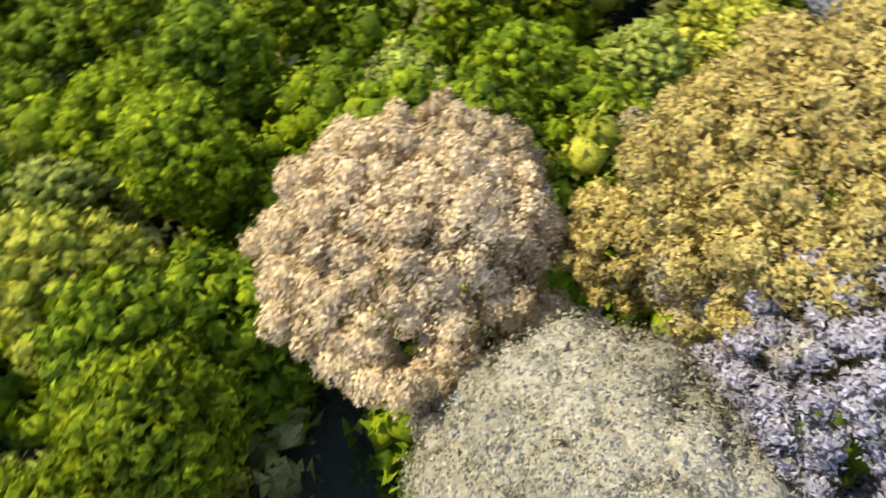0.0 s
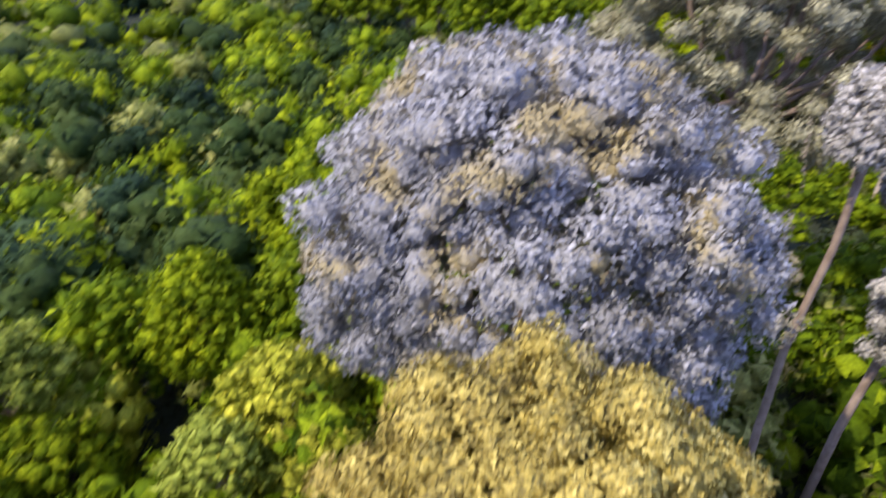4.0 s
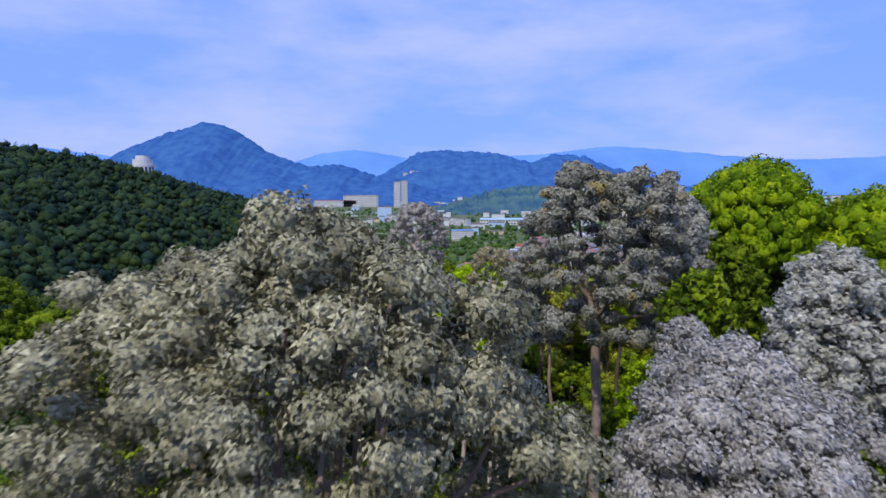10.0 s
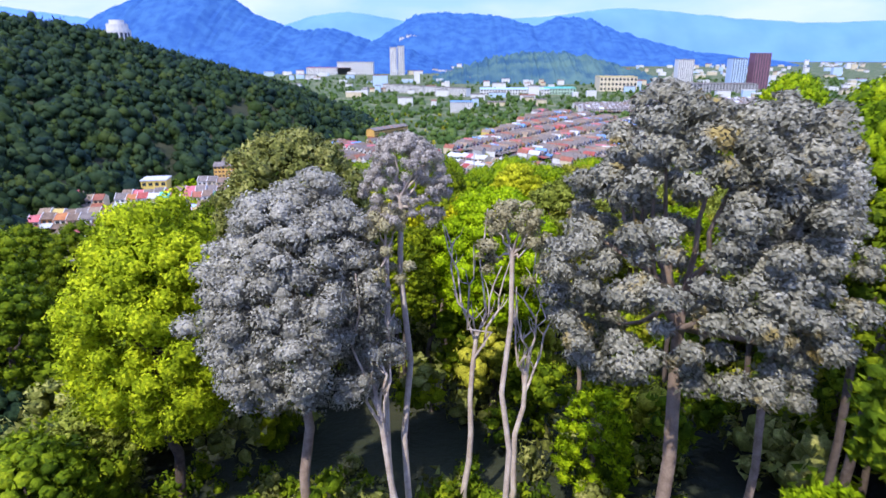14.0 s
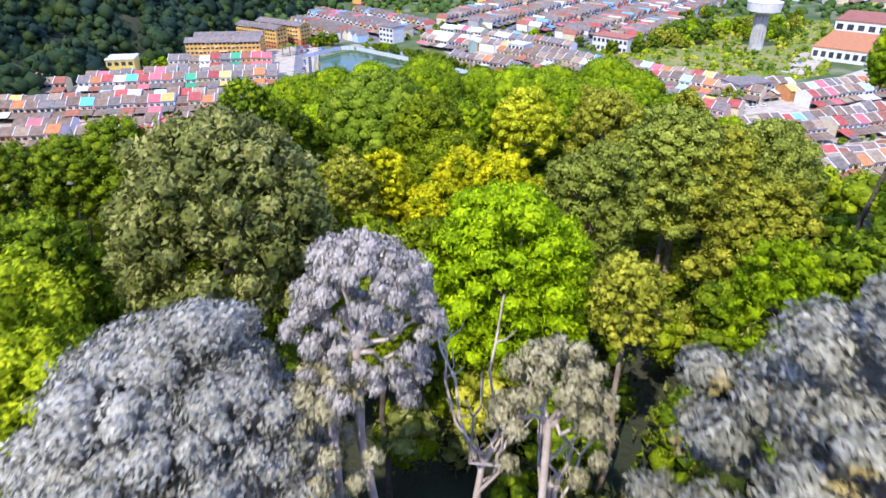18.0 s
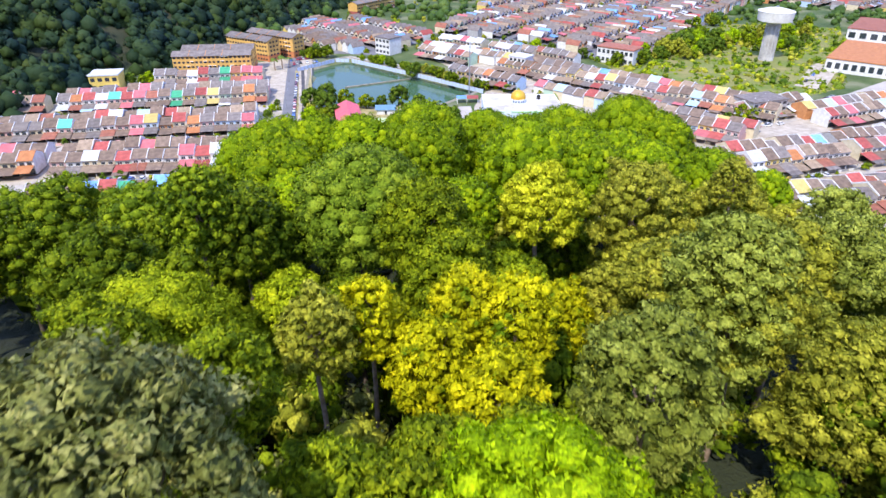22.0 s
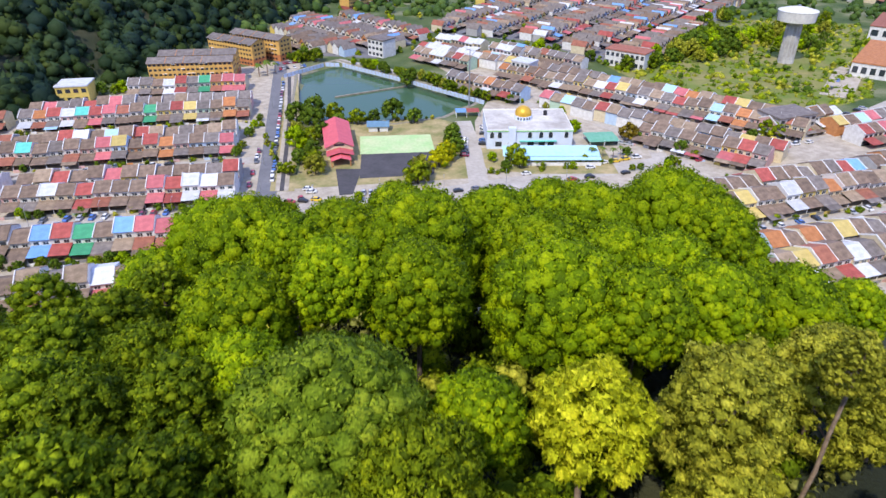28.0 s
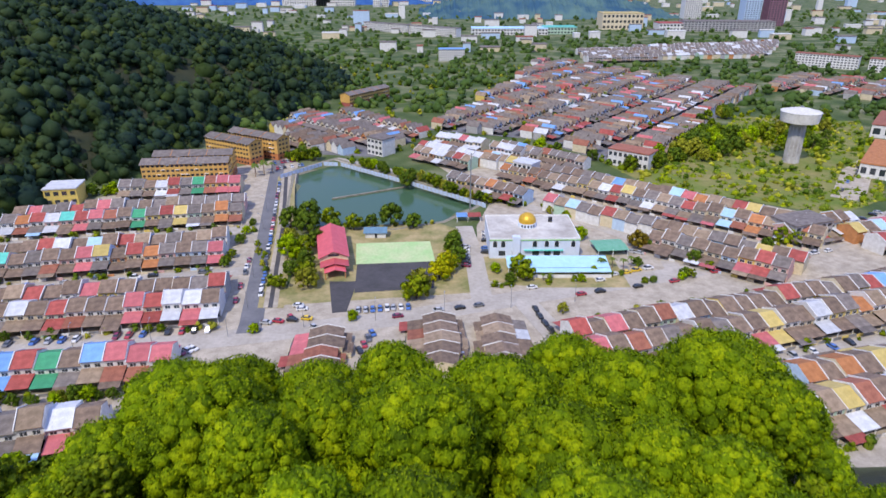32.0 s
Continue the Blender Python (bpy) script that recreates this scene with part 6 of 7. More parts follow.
# ---- prayer hall ----
def arch_window(w, h):
    """An arched frame and its pane."""
    pts = [(-w / 2, 0), (w / 2, 0)] + [(math.cos(a) * w / 2, h - w / 2 + math.sin(a) * w * 0.62) for a in np.linspace(0, math.pi, 9)]
    n = len(pts)
    v = np.array([(x, -0.06, z) for x, z in pts] + [(x * 1.18, -0.03, z * 1.05 - 0.08) for x, z in pts], float)
    f = [tuple(range(n))]
    fr = [tuple((i, (i + 1) % n, n + (i + 1) % n, n + i)) for i in range(n)]
    a = bpy.data.meshes.new("pane")
    a.from_pydata([tuple(p) for p in v[:n]], [], f)
    a.materials.append(GLASS)
    b = bpy.data.meshes.new("window_frame")
    b.from_pydata([tuple(p) for p in v], [], fr)
    b.materials.append(TRIM)
    return a, b


def prayer_hall():
    g = gz(32, 396)
    m = root("prayer_hall", 32.5, 394.5, g, 0.5)
    tagged(m, "pale blue-white prayer hall with gold dome and flat roof", "building")
    wm = surf("pale blue-white render", (0.66, 0.74, 0.84), (0.56, 0.64, 0.75), 0.3, 0.8, bump=0.05, stain=0.1)
    child("wall", box_mesh("wall", [(-19, 0, 0, 19, 28, 8.8)], wm), m)
    rc = surf("stained flat roof screed", (0.62, 0.60, 0.55), (0.38, 0.35, 0.31), 0.09, 0.9, bump=0.1)
    child("roof", box_mesh("roof", [(-18.8, 0.2, 8.8, 18.8, 27.8, 9.0)], rc), m)
    gr = surf("bright green painted band", (0.30, 0.62, 0.22), (0.25, 0.52, 0.18), 1, 0.7, bump=0)
    child("parapet", box_mesh("parapet", [(-19.1, -0.12, 8.7, 19.1, 0.2, 9.35), (-19.1, 27.8, 8.7, 19.1, 28.1, 9.35), (-19.1, 0.2, 8.7, -18.8, 27.8, 9.35), (18.8, 0.2, 8.7, 19.1, 27.8, 9.35)], TRIM), m)
    child("cornice", box_mesh("cornice", [(-19.3, -0.3, 8.3, 19.3, -0.02, 8.68)], gr), m)
    gold = surf("gold painted dome", (0.75, 0.46, 0.06), (0.62, 0.36, 0.04), 0.6, 0.38, metal=0.35, bump=0.05)
    z = np.linspace(0, 1, 12)
    prof = [(0, 0, 9.0), (0, 0, 9.02), (0, 0, 10.9), (0, 0, 10.95)]
    child("drum", mesh_np("drum", *tube(prof, [0.05, 4.0, 4.0, 3.8], 24), [wm]), m, pose(-1.5, 15, 0))
    a = np.linspace(-0.25, math.pi / 2, 14)
    child("dome", mesh_np("dome", *tube([(0, 0, 11.5 + 3.7 * math.sin(q)) for q in a] + [(0, 0, 15.9)], [3.8 * math.cos(q) + 0.02 for q in a] + [0.03], 28), [gold], smooth=True), m, pose(-1.5, 15, 0), "shining gold dome")
    dw = cached(("drumwin",), lambda: box_mesh("window", [(-0.35, -0.08, 9.5, 0.35, 0.1, 10.6)], GLASS))
    for k in range(5):
        q = radians(-130 + k * 20)
        child("window", dw, m, pose(-1.5 + 3.98 * math.cos(q), 15 + 3.98 * math.sin(q), 0, 0, 0, -40 + 20 * k))
    pa, pf = arch_window(1.7, 2.6)
    for x in (-16.8, -13.4, 0.0, 5.0, 9.2, 16.2):
        o = child("window", pf, m, pose(x, -0.02, 5.3))
        child("pane", pa, o)
    for x in (-13.8, -8.2, 0.5, 5.5, 9.5):
        child("window", cached(("mwin",), lambda: box_mesh("window", [(-1.4, -0.08, 1.4, 1.4, 0.05, 3.6)], GLASS)), m, pose(x, 0, 0))
    child("canopy", box_mesh("canopy", [(-4.5, -1.2, 3.9, 12, 0, 4.1)], ROOF["teal"]), m)
    child("stair_tower", box_mesh("stair_tower", [(-9.5, -1.0, 0, -6.3, 1.5, 10.2)], wm), m)
    child("roof_tank", mesh_np("roof_tank", *tube([(0, 0, 9), (0, 0, 9.02), (0, 0, 11), (0, 0, 11.3)], [0.02, 0.9, 0.9, 0.3], 12), [DARK]), m, pose(9.5, 20, 0))
    s = root("shelter", 39.0, 377.0, gz(39, 378), 0)
    tagged(s, "long shelter with pale blue metal roof before prayer hall", "shelter")
    pb = roof_mat("sky blue shelter roofing", (0.40, 0.66, 0.86), (0.33, 0.57, 0.78), sheet=True)
    child("roof", mesh_np("roof", *merge([slab((0.8, 3.3), (9.5, 4.6), -19.5, 21.5, 0.14), slab((-2.2, 2.7), (0.6, 3.1), -16, 21.5, 0.12)]), [pb]), s)
    for k in range(8):
        child("post", cached(("spost",), lambda: box_mesh("post", [(-0.12, -0.12, 0, 0.12, 0.12, 3.2)], TRIM)), s, pose(-19 + k * 5.7, 1.2, 0))
        child("post", CACHE[("spost",)], s, pose(-19 + k * 5.7, 9.0, 0))
    child("low_wall", box_mesh("low_wall", [(-16, -2.4, 0, 21.5, -2.2, 1.6)], WALL["white"]), s)
    c = root("carport", 66, 402, gz(66, 402), 5)
    tagged(c, "open car shade with green netting roof", "shelter")
    child("roof", mesh_np("roof", *merge([slab((-6, 3.0), (0, 3.4), -7, 7, 0.1), slab((0, 3.4), (6, 3.0), -7, 7, 0.1)]), [roof_mat("green shade netting", (0.14, 0.42, 0.27), (0.20, 0.48, 0.34))]), c)
    for x in (-6.5, 0, 6.5):
        for y in (-5.6, 5.6):
            child("post", CACHE[("spost",)], c, pose(x, y, 0))


prayer_hall()


# ---- blocks of flats ----
def flats(x, y, rz, L, storeys, label, low, high, deep=11.0, bay=5.2, lift=0.0):
    """A long slab of flats under a low gabled roof, with windows, canopies and balcony bands."""
    g = gz(x, y) + lift
    b = root("apartment_block", x, y, g, rz)
    tagged(b, label, "flats", group="blocks of flats")
    H = storeys * 2.75
    half = round(storeys / 2) * 2.75 - 1.2
    child("wall", box_mesh("wall", [(0, 0, half, L, deep, H)], high), b)
    child("base_wall", box_mesh("base_wall", [(0.02, 0.02, 0, L - 0.02, deep - 0.02, half)], low), b)
    a = slab((-0.8, H - 0.1), (deep / 2, H + 2.1), -0.5, L + 0.5, 0.16)
    c = slab((deep / 2, H + 2.1), (deep + 0.8, H - 0.1), -0.5, L + 0.5, 0.16)
    roof = child("roof", mesh_np("roof", *merge([a, c]), [ROOF["grey"]]), b)
    v = np.array([(0.01, 0, H), (0.01, deep, H), (0.01, deep / 2, H + 2), (L - 0.01, 0, H), (L - 0.01, deep, H), (L - 0.01, deep / 2, H + 2)], float)
    child("gable", mesh_np("gable", v, np.array([[0, 2, 1], [3, 4, 5]]), [high]), b)
    win = cached(("fwin",), lambda: box_mesh("window", [(-0.8, -0.05, 0.9, 0.8, 0.05, 2.1)], GLASS))
    hood = cached(("hood",), lambda: box_mesh("hood", [(-1.1, -0.9, 2.15, 1.1, 0, 2.25)], TRIM))
    r = TOWN_RNG
    for s in range(storeys):
        for k in range(int(L / bay * 2)):
            xx = (k + 0.5) * bay / 2
            if xx > L - 1:
                continue
            o = child("window", win, b, pose(xx, 0, s * 2.75))
            if r.rand() < 0.12:
                child("hood", hood, o, pose(0, 0, 0))
        for yy in (2.6, 5.4, 8.4):
            child("window", win, b, pose(L, yy, s * 2.75, 0, 0, 90))
    for k in range(1, int(L / 10)):
        child("fire_wall", cached(("fire", deep, H), lambda: mesh_np("fire_wall", *merge([slab((-0.9, H + 0.1), (deep / 2, H + 2.3), -0.12, 0.12, 0.3), slab((deep / 2, H + 2.3), (deep + 0.9, H + 0.1), -0.12, 0.12, 0.3)]), [WALL["orange"]])), roof, pose(k * 10.0, 0, 0))
    return b


FLOW, FHIGH = surf("brick-orange flats wall", (0.52, 0.20, 0.075), (0.42, 0.15, 0.06), 0.3, 0.85, bump=0.1, stain=0.2), surf("ochre flats wall", (0.66, 0.40, 0.12), (0.54, 0.32, 0.09), 0.3, 0.85, bump=0.1, stain=0.2)
flats(-173, 491, 6, 47, 5, "ochre and orange five-storey flats with grey roof", FLOW, FHIGH)
flats(-172, 506, 6, 44, 5, "ochre and orange five-storey flats behind another block", FLOW, FHIGH, lift=0.6)
flats(-159, 557, -32, 40, 5, "ochre and orange five-storey flats with patched roof", FLOW, FHIGH)
flats(-148, 571, -32, 44, 5, "ochre and orange flats beside the car park", FLOW, FHIGH)
FRED = surf("dull red flats wall", (0.36, 0.10, 0.08), (0.28, 0.08, 0.06), 0.3, 0.85, bump=0.1)
flats(-86, 716, 55, 55, 4, "red and ochre flats under the wooded hill", FRED, FHIGH)


# ---- water tower ----
def water_tower():
    x, y = 216, 543
    g = gz(x, y)
    t = root("water_tower", x, y, g)
    tagged(t, "grey concrete water tower with wide pale bowl", "water tower")
    tm = surf("weathered tower concrete", (0.50, 0.49, 0.47), (0.30, 0.29, 0.27), 0.12, 0.9, bump=0.2)
    tp = surf("pale painted tank", (0.66, 0.65, 0.60), (0.54, 0.53, 0.48), 0.1, 0.8, bump=0.1)
    child("shaft", mesh_np("shaft", *tube([(0, 0, -0.5), (0, 0, 6), (0, 0, 14), (0, 0, 23), (0, 0, 24.6)], [5.0, 4.5, 4.2, 4.3, 4.9], 24), [tm], smooth=False), t)
    child("bowl", mesh_np("bowl", *tube([(0, 0, 24.6), (0, 0, 26.0), (0, 0, 31.5), (0, 0, 32.0)], [4.9, 11.0, 11.6, 11.6], 40), [tp]), t)
    child("roof", mesh_np("roof", *tube([(0, 0, 31.8), (0, 0, 32.2), (0, 0, 33.6), (0, 0, 34.6), (0, 0, 34.9)], [11.8, 11.8, 6.5, 1.0, 0.05], 40), [tp]), t)
    child("vent", mesh_np("vent", *tube([(0, 0, 34.4), (0, 0, 35.4), (0, 0, 35.6)], [0.9, 0.9, 0.1], 12), [STEEL]), t)
    for k in range(12):
        a = k * math.pi / 6
        child("rib", cached(("trib",), lambda: box_mesh("rib", [(3.9, -0.3, 0, 4.75, 0.3, 23)], tm)), t, pose(0, 0, 0, 0, 0, math.degrees(a)))


water_tower()


def block_building(name, x, y, w, d, h, rz, wall, roof, label, floors=0, cols=0, lift=0.0):
    """A plain large building: walls, roof slab with an edge, and rows of windows in bands."""
    b = root(name, x, y, gz(x, y) + lift, rz)
    tagged(b, label, "building")
    child("wall", box_mesh("wall", [(-w / 2, 0, 0, w / 2, d, h)], wall), b)
    child("roof", box_mesh("roof", [(-w / 2 - 0.4, -0.4, h, w / 2 + 0.4, d + 0.4, h + 0.7)], roof), b)
    if floors * cols <= 24:
        me = cached(("one", w, h, floors, cols), lambda: box_mesh("window", [(-0.3 * w / cols, -0.08, -0.22 * h / floors, 0.3 * w / cols, 0.05, 0.25 * h / floors)], GLASS))
        for f in range(floors):
            for k in range(cols):
                child("window", me, b, pose(-w / 2 + (k + 0.5) * w / cols, 0, (f + 0.5) * h / floors))
        return b
    dw, dh = w / cols, h / floors
    bands = [(-w / 2 + (k + 0.2) * dw, -0.08, (f + 0.28) * dh, -w / 2 + (k + 0.8) * dw, 0.05, (f + 0.75) * dh) for f in range(floors) for k in range(cols)]
    tagged(child("window_grid", box_mesh("window_grid", bands, GLASS), b), kind="stuff")
    return b


block_building("office_block", 9, 1024, 34, 14, 15, 0, WALL["white"], ROOF["blue"], "white and blue office block among trees", 5, 12)
block_building("apartment_block", -110, 1440, 120, 14, 15, -42, WALL["white"], ROOF["grey"], "long row of white flats far off", 5, 30)
block_building("apartment_block", -20, 1365, 110, 14, 15, -40, WALL["white"], ROOF["grey"], "long row of white flats far off", 5, 30)
block_building("apartment_block", 467, 962, 70, 14, 15, -40, WALL["white"], ROOF["rust"], "white flats with red roof behind trees", 5, 18)
block_building("apartment_block", 523, 910, 60, 14, 15, -40, WALL["white"], ROOF["rust"], "white flats with red roof behind trees", 5, 16)
block_building("factory", 121, 1376, 138, 40, 11, 0, WALL["white"], ROOF["paleblue"], "long white and cyan factory hall", 2, 24)
block_building("factory", 215, 1390, 60, 40, 12, 0, WALL["green"], ROOF["teal"], "pale green factory with teal roof", 2, 10)
block_building("warehouse", 352, 1480, 80, 50, 30, 0, WALL["cream"], ROOF["yellow"], "large cream warehouse block", 3, 10)
block_building("factory", 455, 1450, 80, 40, 14, 0, WALL["white"], ROOF["red"], "white factory with red sign band", 2, 12)
block_building("unfinished_block", 545, 1440, 170, 40, 18, -4, WALL["grey"], ROOF["grey"], "grey unfinished concrete frame building", 5, 26)
block_building("tower_block", 640, 1560, 34, 30, 66, 0, WALL["blue"], ROOF["grey"], "tall pale blue residential tower", 16, 6)
block_building("tower_block", 690, 1560, 36, 30, 78, 0, surf("maroon tower wall", (0.24, 0.12, 0.16), (0.18, 0.09, 0.12), 0.2), ROOF["grey"], "tall maroon and white residential tower", 18, 6)
block_building("tower_block", 590, 1760, 40, 30, 60, 0, WALL["white"], ROOF["grey"], "tall white residential tower", 15, 8)
block_building("tower_block", -197, 2250, 21, 20, 88, 0, WALL["white"], ROOF["grey"], "far white tower block", 14, 3)
block_building("tower_block", -172, 2255, 21, 20, 92, 0, WALL["white"], ROOF["grey"], "far white tower block", 14, 3)
for ex, ew, eh, el in ((-250, 26, 48, 84), (-216, 26, 54, 88), (-182, 26, 50, 90), (-140, 44, 30, 84), (-92, 40, 26, 82), (-50, 30, 24, 80)):
    block_building("far_estate", ex, 3400, ew, 24, eh, 0, WALL["white"], ROOF["grey"], "far white estate of flats on the hillside", 6, 4, el)
block_building("far_estate", -330, 2300, 120, 40, 40, 0, WALL["white"], ROOF["grey"], "far white row of flats", 6, 16)
block_building("far_estate", -420, 2300, 150, 40, 22, 0, WALL["white"], ROOF["red"], "far white row of flats", 5, 20)
block_building("big_shed", 255, 500, 38, 70, 8, -38, WALL["white"], ROOF["orange"], "industrial shed with orange-red roof", 1, 8)
block_building("big_shed", 330, 590, 60, 60, 9, -38, WALL["white"], ROOF["rust"], "industrial shed with rusty roof", 1, 8)
block_building("corner_shop", 160, 412, 22, 14, 8.5, 20, WALL["grey"], ROOF["grey"], "three-storey corner shop with blue-grey front", 3, 6)
block_building("corner_house", -203, 462, 16, 14, 9, 10, WALL["yellow"], ROOF["white"], "yellow house with white flat roof", 2, 4)
block_building("corner_house", -50, 560, 14, 12, 11, -40, WALL["white"], ROOF["grey"], "white three-storey corner house", 3, 4)
block_building("corner_house", 40, 505, 12, 10, 10, -38, WALL["white"], ROOF["white"], "white three-storey corner house", 3, 4)
block_building("corner_house", 108, 530, 26, 14, 10, -38, WALL["white"], ROOF["rust"], "white terrace with balconies", 2, 8)


def hill_building():
    b = root("hill_building", -366, 775, 121.0, 30)
    tagged(b, "white fan-shaped building on the wooded hill", "building")
    child("drum", mesh_np("drum", *tube([(0, 0, -8), (0, 0, 0), (0, 0, 14), (0, 0, 14.2), (0, 0, 20), (0, 0, 20.2), (0, 0, 24), (0, 0, 24.3)], [13, 13, 13, 11, 11, 7.5, 7.5, 0.2], 20), [WALL["white"]]), b)
    for k in range(9):
        q = radians(-200 + k * 20)
        child("window", cached(("hillwin",), lambda: box_mesh("window", [(-1.3, -0.1, 3, 1.3, 0.15, 11)], GLASS)), b, pose(12.95 * math.cos(q), 12.95 * math.sin(q), 0, 0, 0, math.degrees(q) + 90))


hill_building()


# ---- cars ----
def paint(name, col, rough=0.3):
    if name in MATS:
        return MATS[name]
    m, nt, b = base_mat(name)
    b.inputs["Base Color"].default_value = (*col, 1)
    b.inputs["Roughness"].default_value = rough
    b.inputs["Coat Weight"].default_value = 0.5
    MATS[name] = m
    return m


PAINT = {"white": paint("white car paint", (0.72, 0.72, 0.72)), "silver": paint("silver car paint", (0.42, 0.43, 0.45)), "black": paint("black car paint", (0.02, 0.02, 0.022)), "red": paint("red car paint", (0.42, 0.03, 0.05)), "blue": paint("blue car paint", (0.06, 0.16, 0.45)), "yellow": paint("yellow car paint", (0.75, 0.50, 0.02)), "grey": paint("grey car paint", (0.14, 0.145, 0.16)), "maroon": paint("maroon car paint", (0.22, 0.02, 0.06))}
TYRE = surf("black tyre rubber", (0.02, 0.02, 0.02), (0.015, 0.015, 0.015), 2, 0.9, bump=0)


def hull(sections, mat, name):
    """A shell through cross-sections (y, half width, z low, z high, half width on top)."""
    V, F = [], []
    for y, w, z0, z1, wt in sections:
        V += [(-w, y, z0), (w, y, z0), (w * 1.02, y, (z0 + z1) / 2), (wt, y, z1), (-wt, y, z1), (-w * 1.02, y, (z0 + z1) / 2)]
    n = 6
    for k in range(len(sections) - 1):
        F += [(k * n + i, k * n + (i + 1) % n, (k + 1) * n + (i + 1) % n, (k + 1) * n + i) for i in range(n)]
    e = (len(sections) - 1) * n
    F += [(0, 5, 2, 1), (5, 4, 3, 2), (e, e + 1, e + 2, e + 5), (e + 5, e + 2, e + 3, e + 4)]
    return mesh_np(name, np.array(V, float), np.array(F), [mat])


def car(x, y, rz, colour, van=False):
    """A parked car: body, glazed cabin, roof, four wheels and lamps."""
    word = "van" if van else "hatchback car"
    c = root("car", x, y, gz(x, y) + 0.13, rz)
    tagged(c, f"{colour} {word} parked in the town", "car", group="parked cars")
    L = 2.2 if van else 2.05
    top = 1.75 if van else 1.42
    child("body", cached(("cbody", colour, van), lambda: hull([(-L, 0.70, 0.32, 0.62, 0.62), (-L + 0.15, 0.82, 0.25, 0.86, 0.76), (-0.9, 0.85, 0.22, 0.96, 0.80), (1.2, 0.85, 0.22, 0.98, 0.80), (L - 0.1, 0.82, 0.25, 0.92, 0.76), (L, 0.72, 0.34, 0.72, 0.66)], PAINT[colour], "body")), c)
    child("window", cached(("ccab", van), lambda: hull([(-1.25, 0.76, 0.9, 0.97, 0.74), (-0.55, 0.78, 0.9, top - 0.04, 0.62), (0.9, 0.78, 0.9, top - 0.03, 0.62), (L - 0.25, 0.76, 0.9, 1.02, 0.70)], GLASS, "window")), c)
    child("roof", cached(("croof", colour, van), lambda: hull([(-0.6, 0.60, top - 0.06, top - 0.01, 0.55), (-0.4, 0.63, top - 0.06, top + 0.02, 0.57), (0.8, 0.63, top - 0.06, top + 0.02, 0.57), (0.95, 0.58, top - 0.08, top - 0.02, 0.54)], PAINT[colour], "roof")), c)
    wheel = cached(("wheel",), lambda: mesh_np("wheel", *tube([(-0.10, 0, 0), (-0.1, 0, 0), (0.1, 0, 0), (0.1, 0, 0.0)], [0.02, 0.31, 0.31, 0.02], 12), [TYRE]))
    for wx in (-0.76, 0.76):
        for wy in (-1.3, 1.3):
            child("wheel", wheel, c, pose(wx, wy, 0.31))
    return c


def car_line(x0, y0, x1, y1, n, rz, seed, skip=0.2, colours=("white", "silver", "black", "grey", "red", "white", "silver", "blue", "maroon", "black")):
    r = np.random.RandomState(seed)
    for k in range(n):
        if r.rand() < skip:
            continue
        s = (k + 0.5) / n
        car(x0 + (x1 - x0) * s + r.uniform(-0.3, 0.3), y0 + (y1 - y0) * s + r.uniform(-0.3, 0.3), rz + r.uniform(-4, 4), colours[r.randint(len(colours))], r.rand() < 0.15)


car_line(-74.5, 358, -100, 505, 26, 10, 1, 0.08)
car_line(-82, 352, -88, 395, 7, 10, 2, 0.3)
car_line(-150, 324.5, -84, 334.0, 16, 2, 3, 0.2)
car_line(-92, 317, -86, 322, 4, 60, 4, 0.0, ("maroon", "white", "white", "red"))
car_line(-176, 366, -100, 381, 12, 95, 5, 0.45)
car_line(-38, 347, -18, 350, 8, 5, 6, 0.0, ("silver", "white", "silver", "white", "blue", "blue", "silver"))
car_line(-70, 338, -52, 342, 4, 80, 7, 0.0, ("silver", "yellow", "red", "black"))
car_line(3, 384, 4, 408, 7, 80, 8, 0.1)
car_line(14, 362.5, 60, 373, 5, 105, 9, 0.3, ("white", "silver", "white"))
car_line(60, 376, 80, 384, 4, 105, 10, 0.0, ("maroon", "white", "yellow", "white"))
car_line(95, 388, 150, 410, 7, 112, 11, 0.3, ("black", "silver", "white", "grey"))
car_line(92, 312, 160, 336, 9, 18, 12, 0.25)
car_line(105, 311, 150, 327, 4, 108, 13, 0.3, ("silver", "grey", "white"))
car_line(26, 350, 30, 330, 4, 15, 14, 0.0, ("black", "maroon", "white", "silver"))
car_line(-112, 540, -96, 548, 9, 20, 15, 0.1)
car_line(-108, 528, -92, 536, 8, 20, 16, 0.1)
car_line(-66, 347, -44, 330, 5, 30, 17, 0.3)
car_line(212, 480, 260, 540, 8, -40, 18, 0.3)
car_line(180, 425, 215, 450, 8, 50, 19, 0.2)
car_line(62, 408, 80, 398, 6, 60, 20, 0.1)


car_line(-40, 338, 10, 352, 7, 105, 21, 0.35)
car_line(34, 356, 88, 372, 7, 108, 22, 0.35)
car_line(100, 378, 165, 402, 9, 110, 23, 0.3, ("white", "silver", "black", "grey", "red", "maroon"))
car_line(-60, 352, -56, 347, 2, 100, 24, 0.0, ("silver", "white"))
car_line(12, 398, 14, 424, 6, 85, 25, 0.15)
car_line(176, 412, 232, 452, 9, 125, 26, 0.3)
car_line(-34, 318, -30, 333, 4, 20, 27, 0.2)


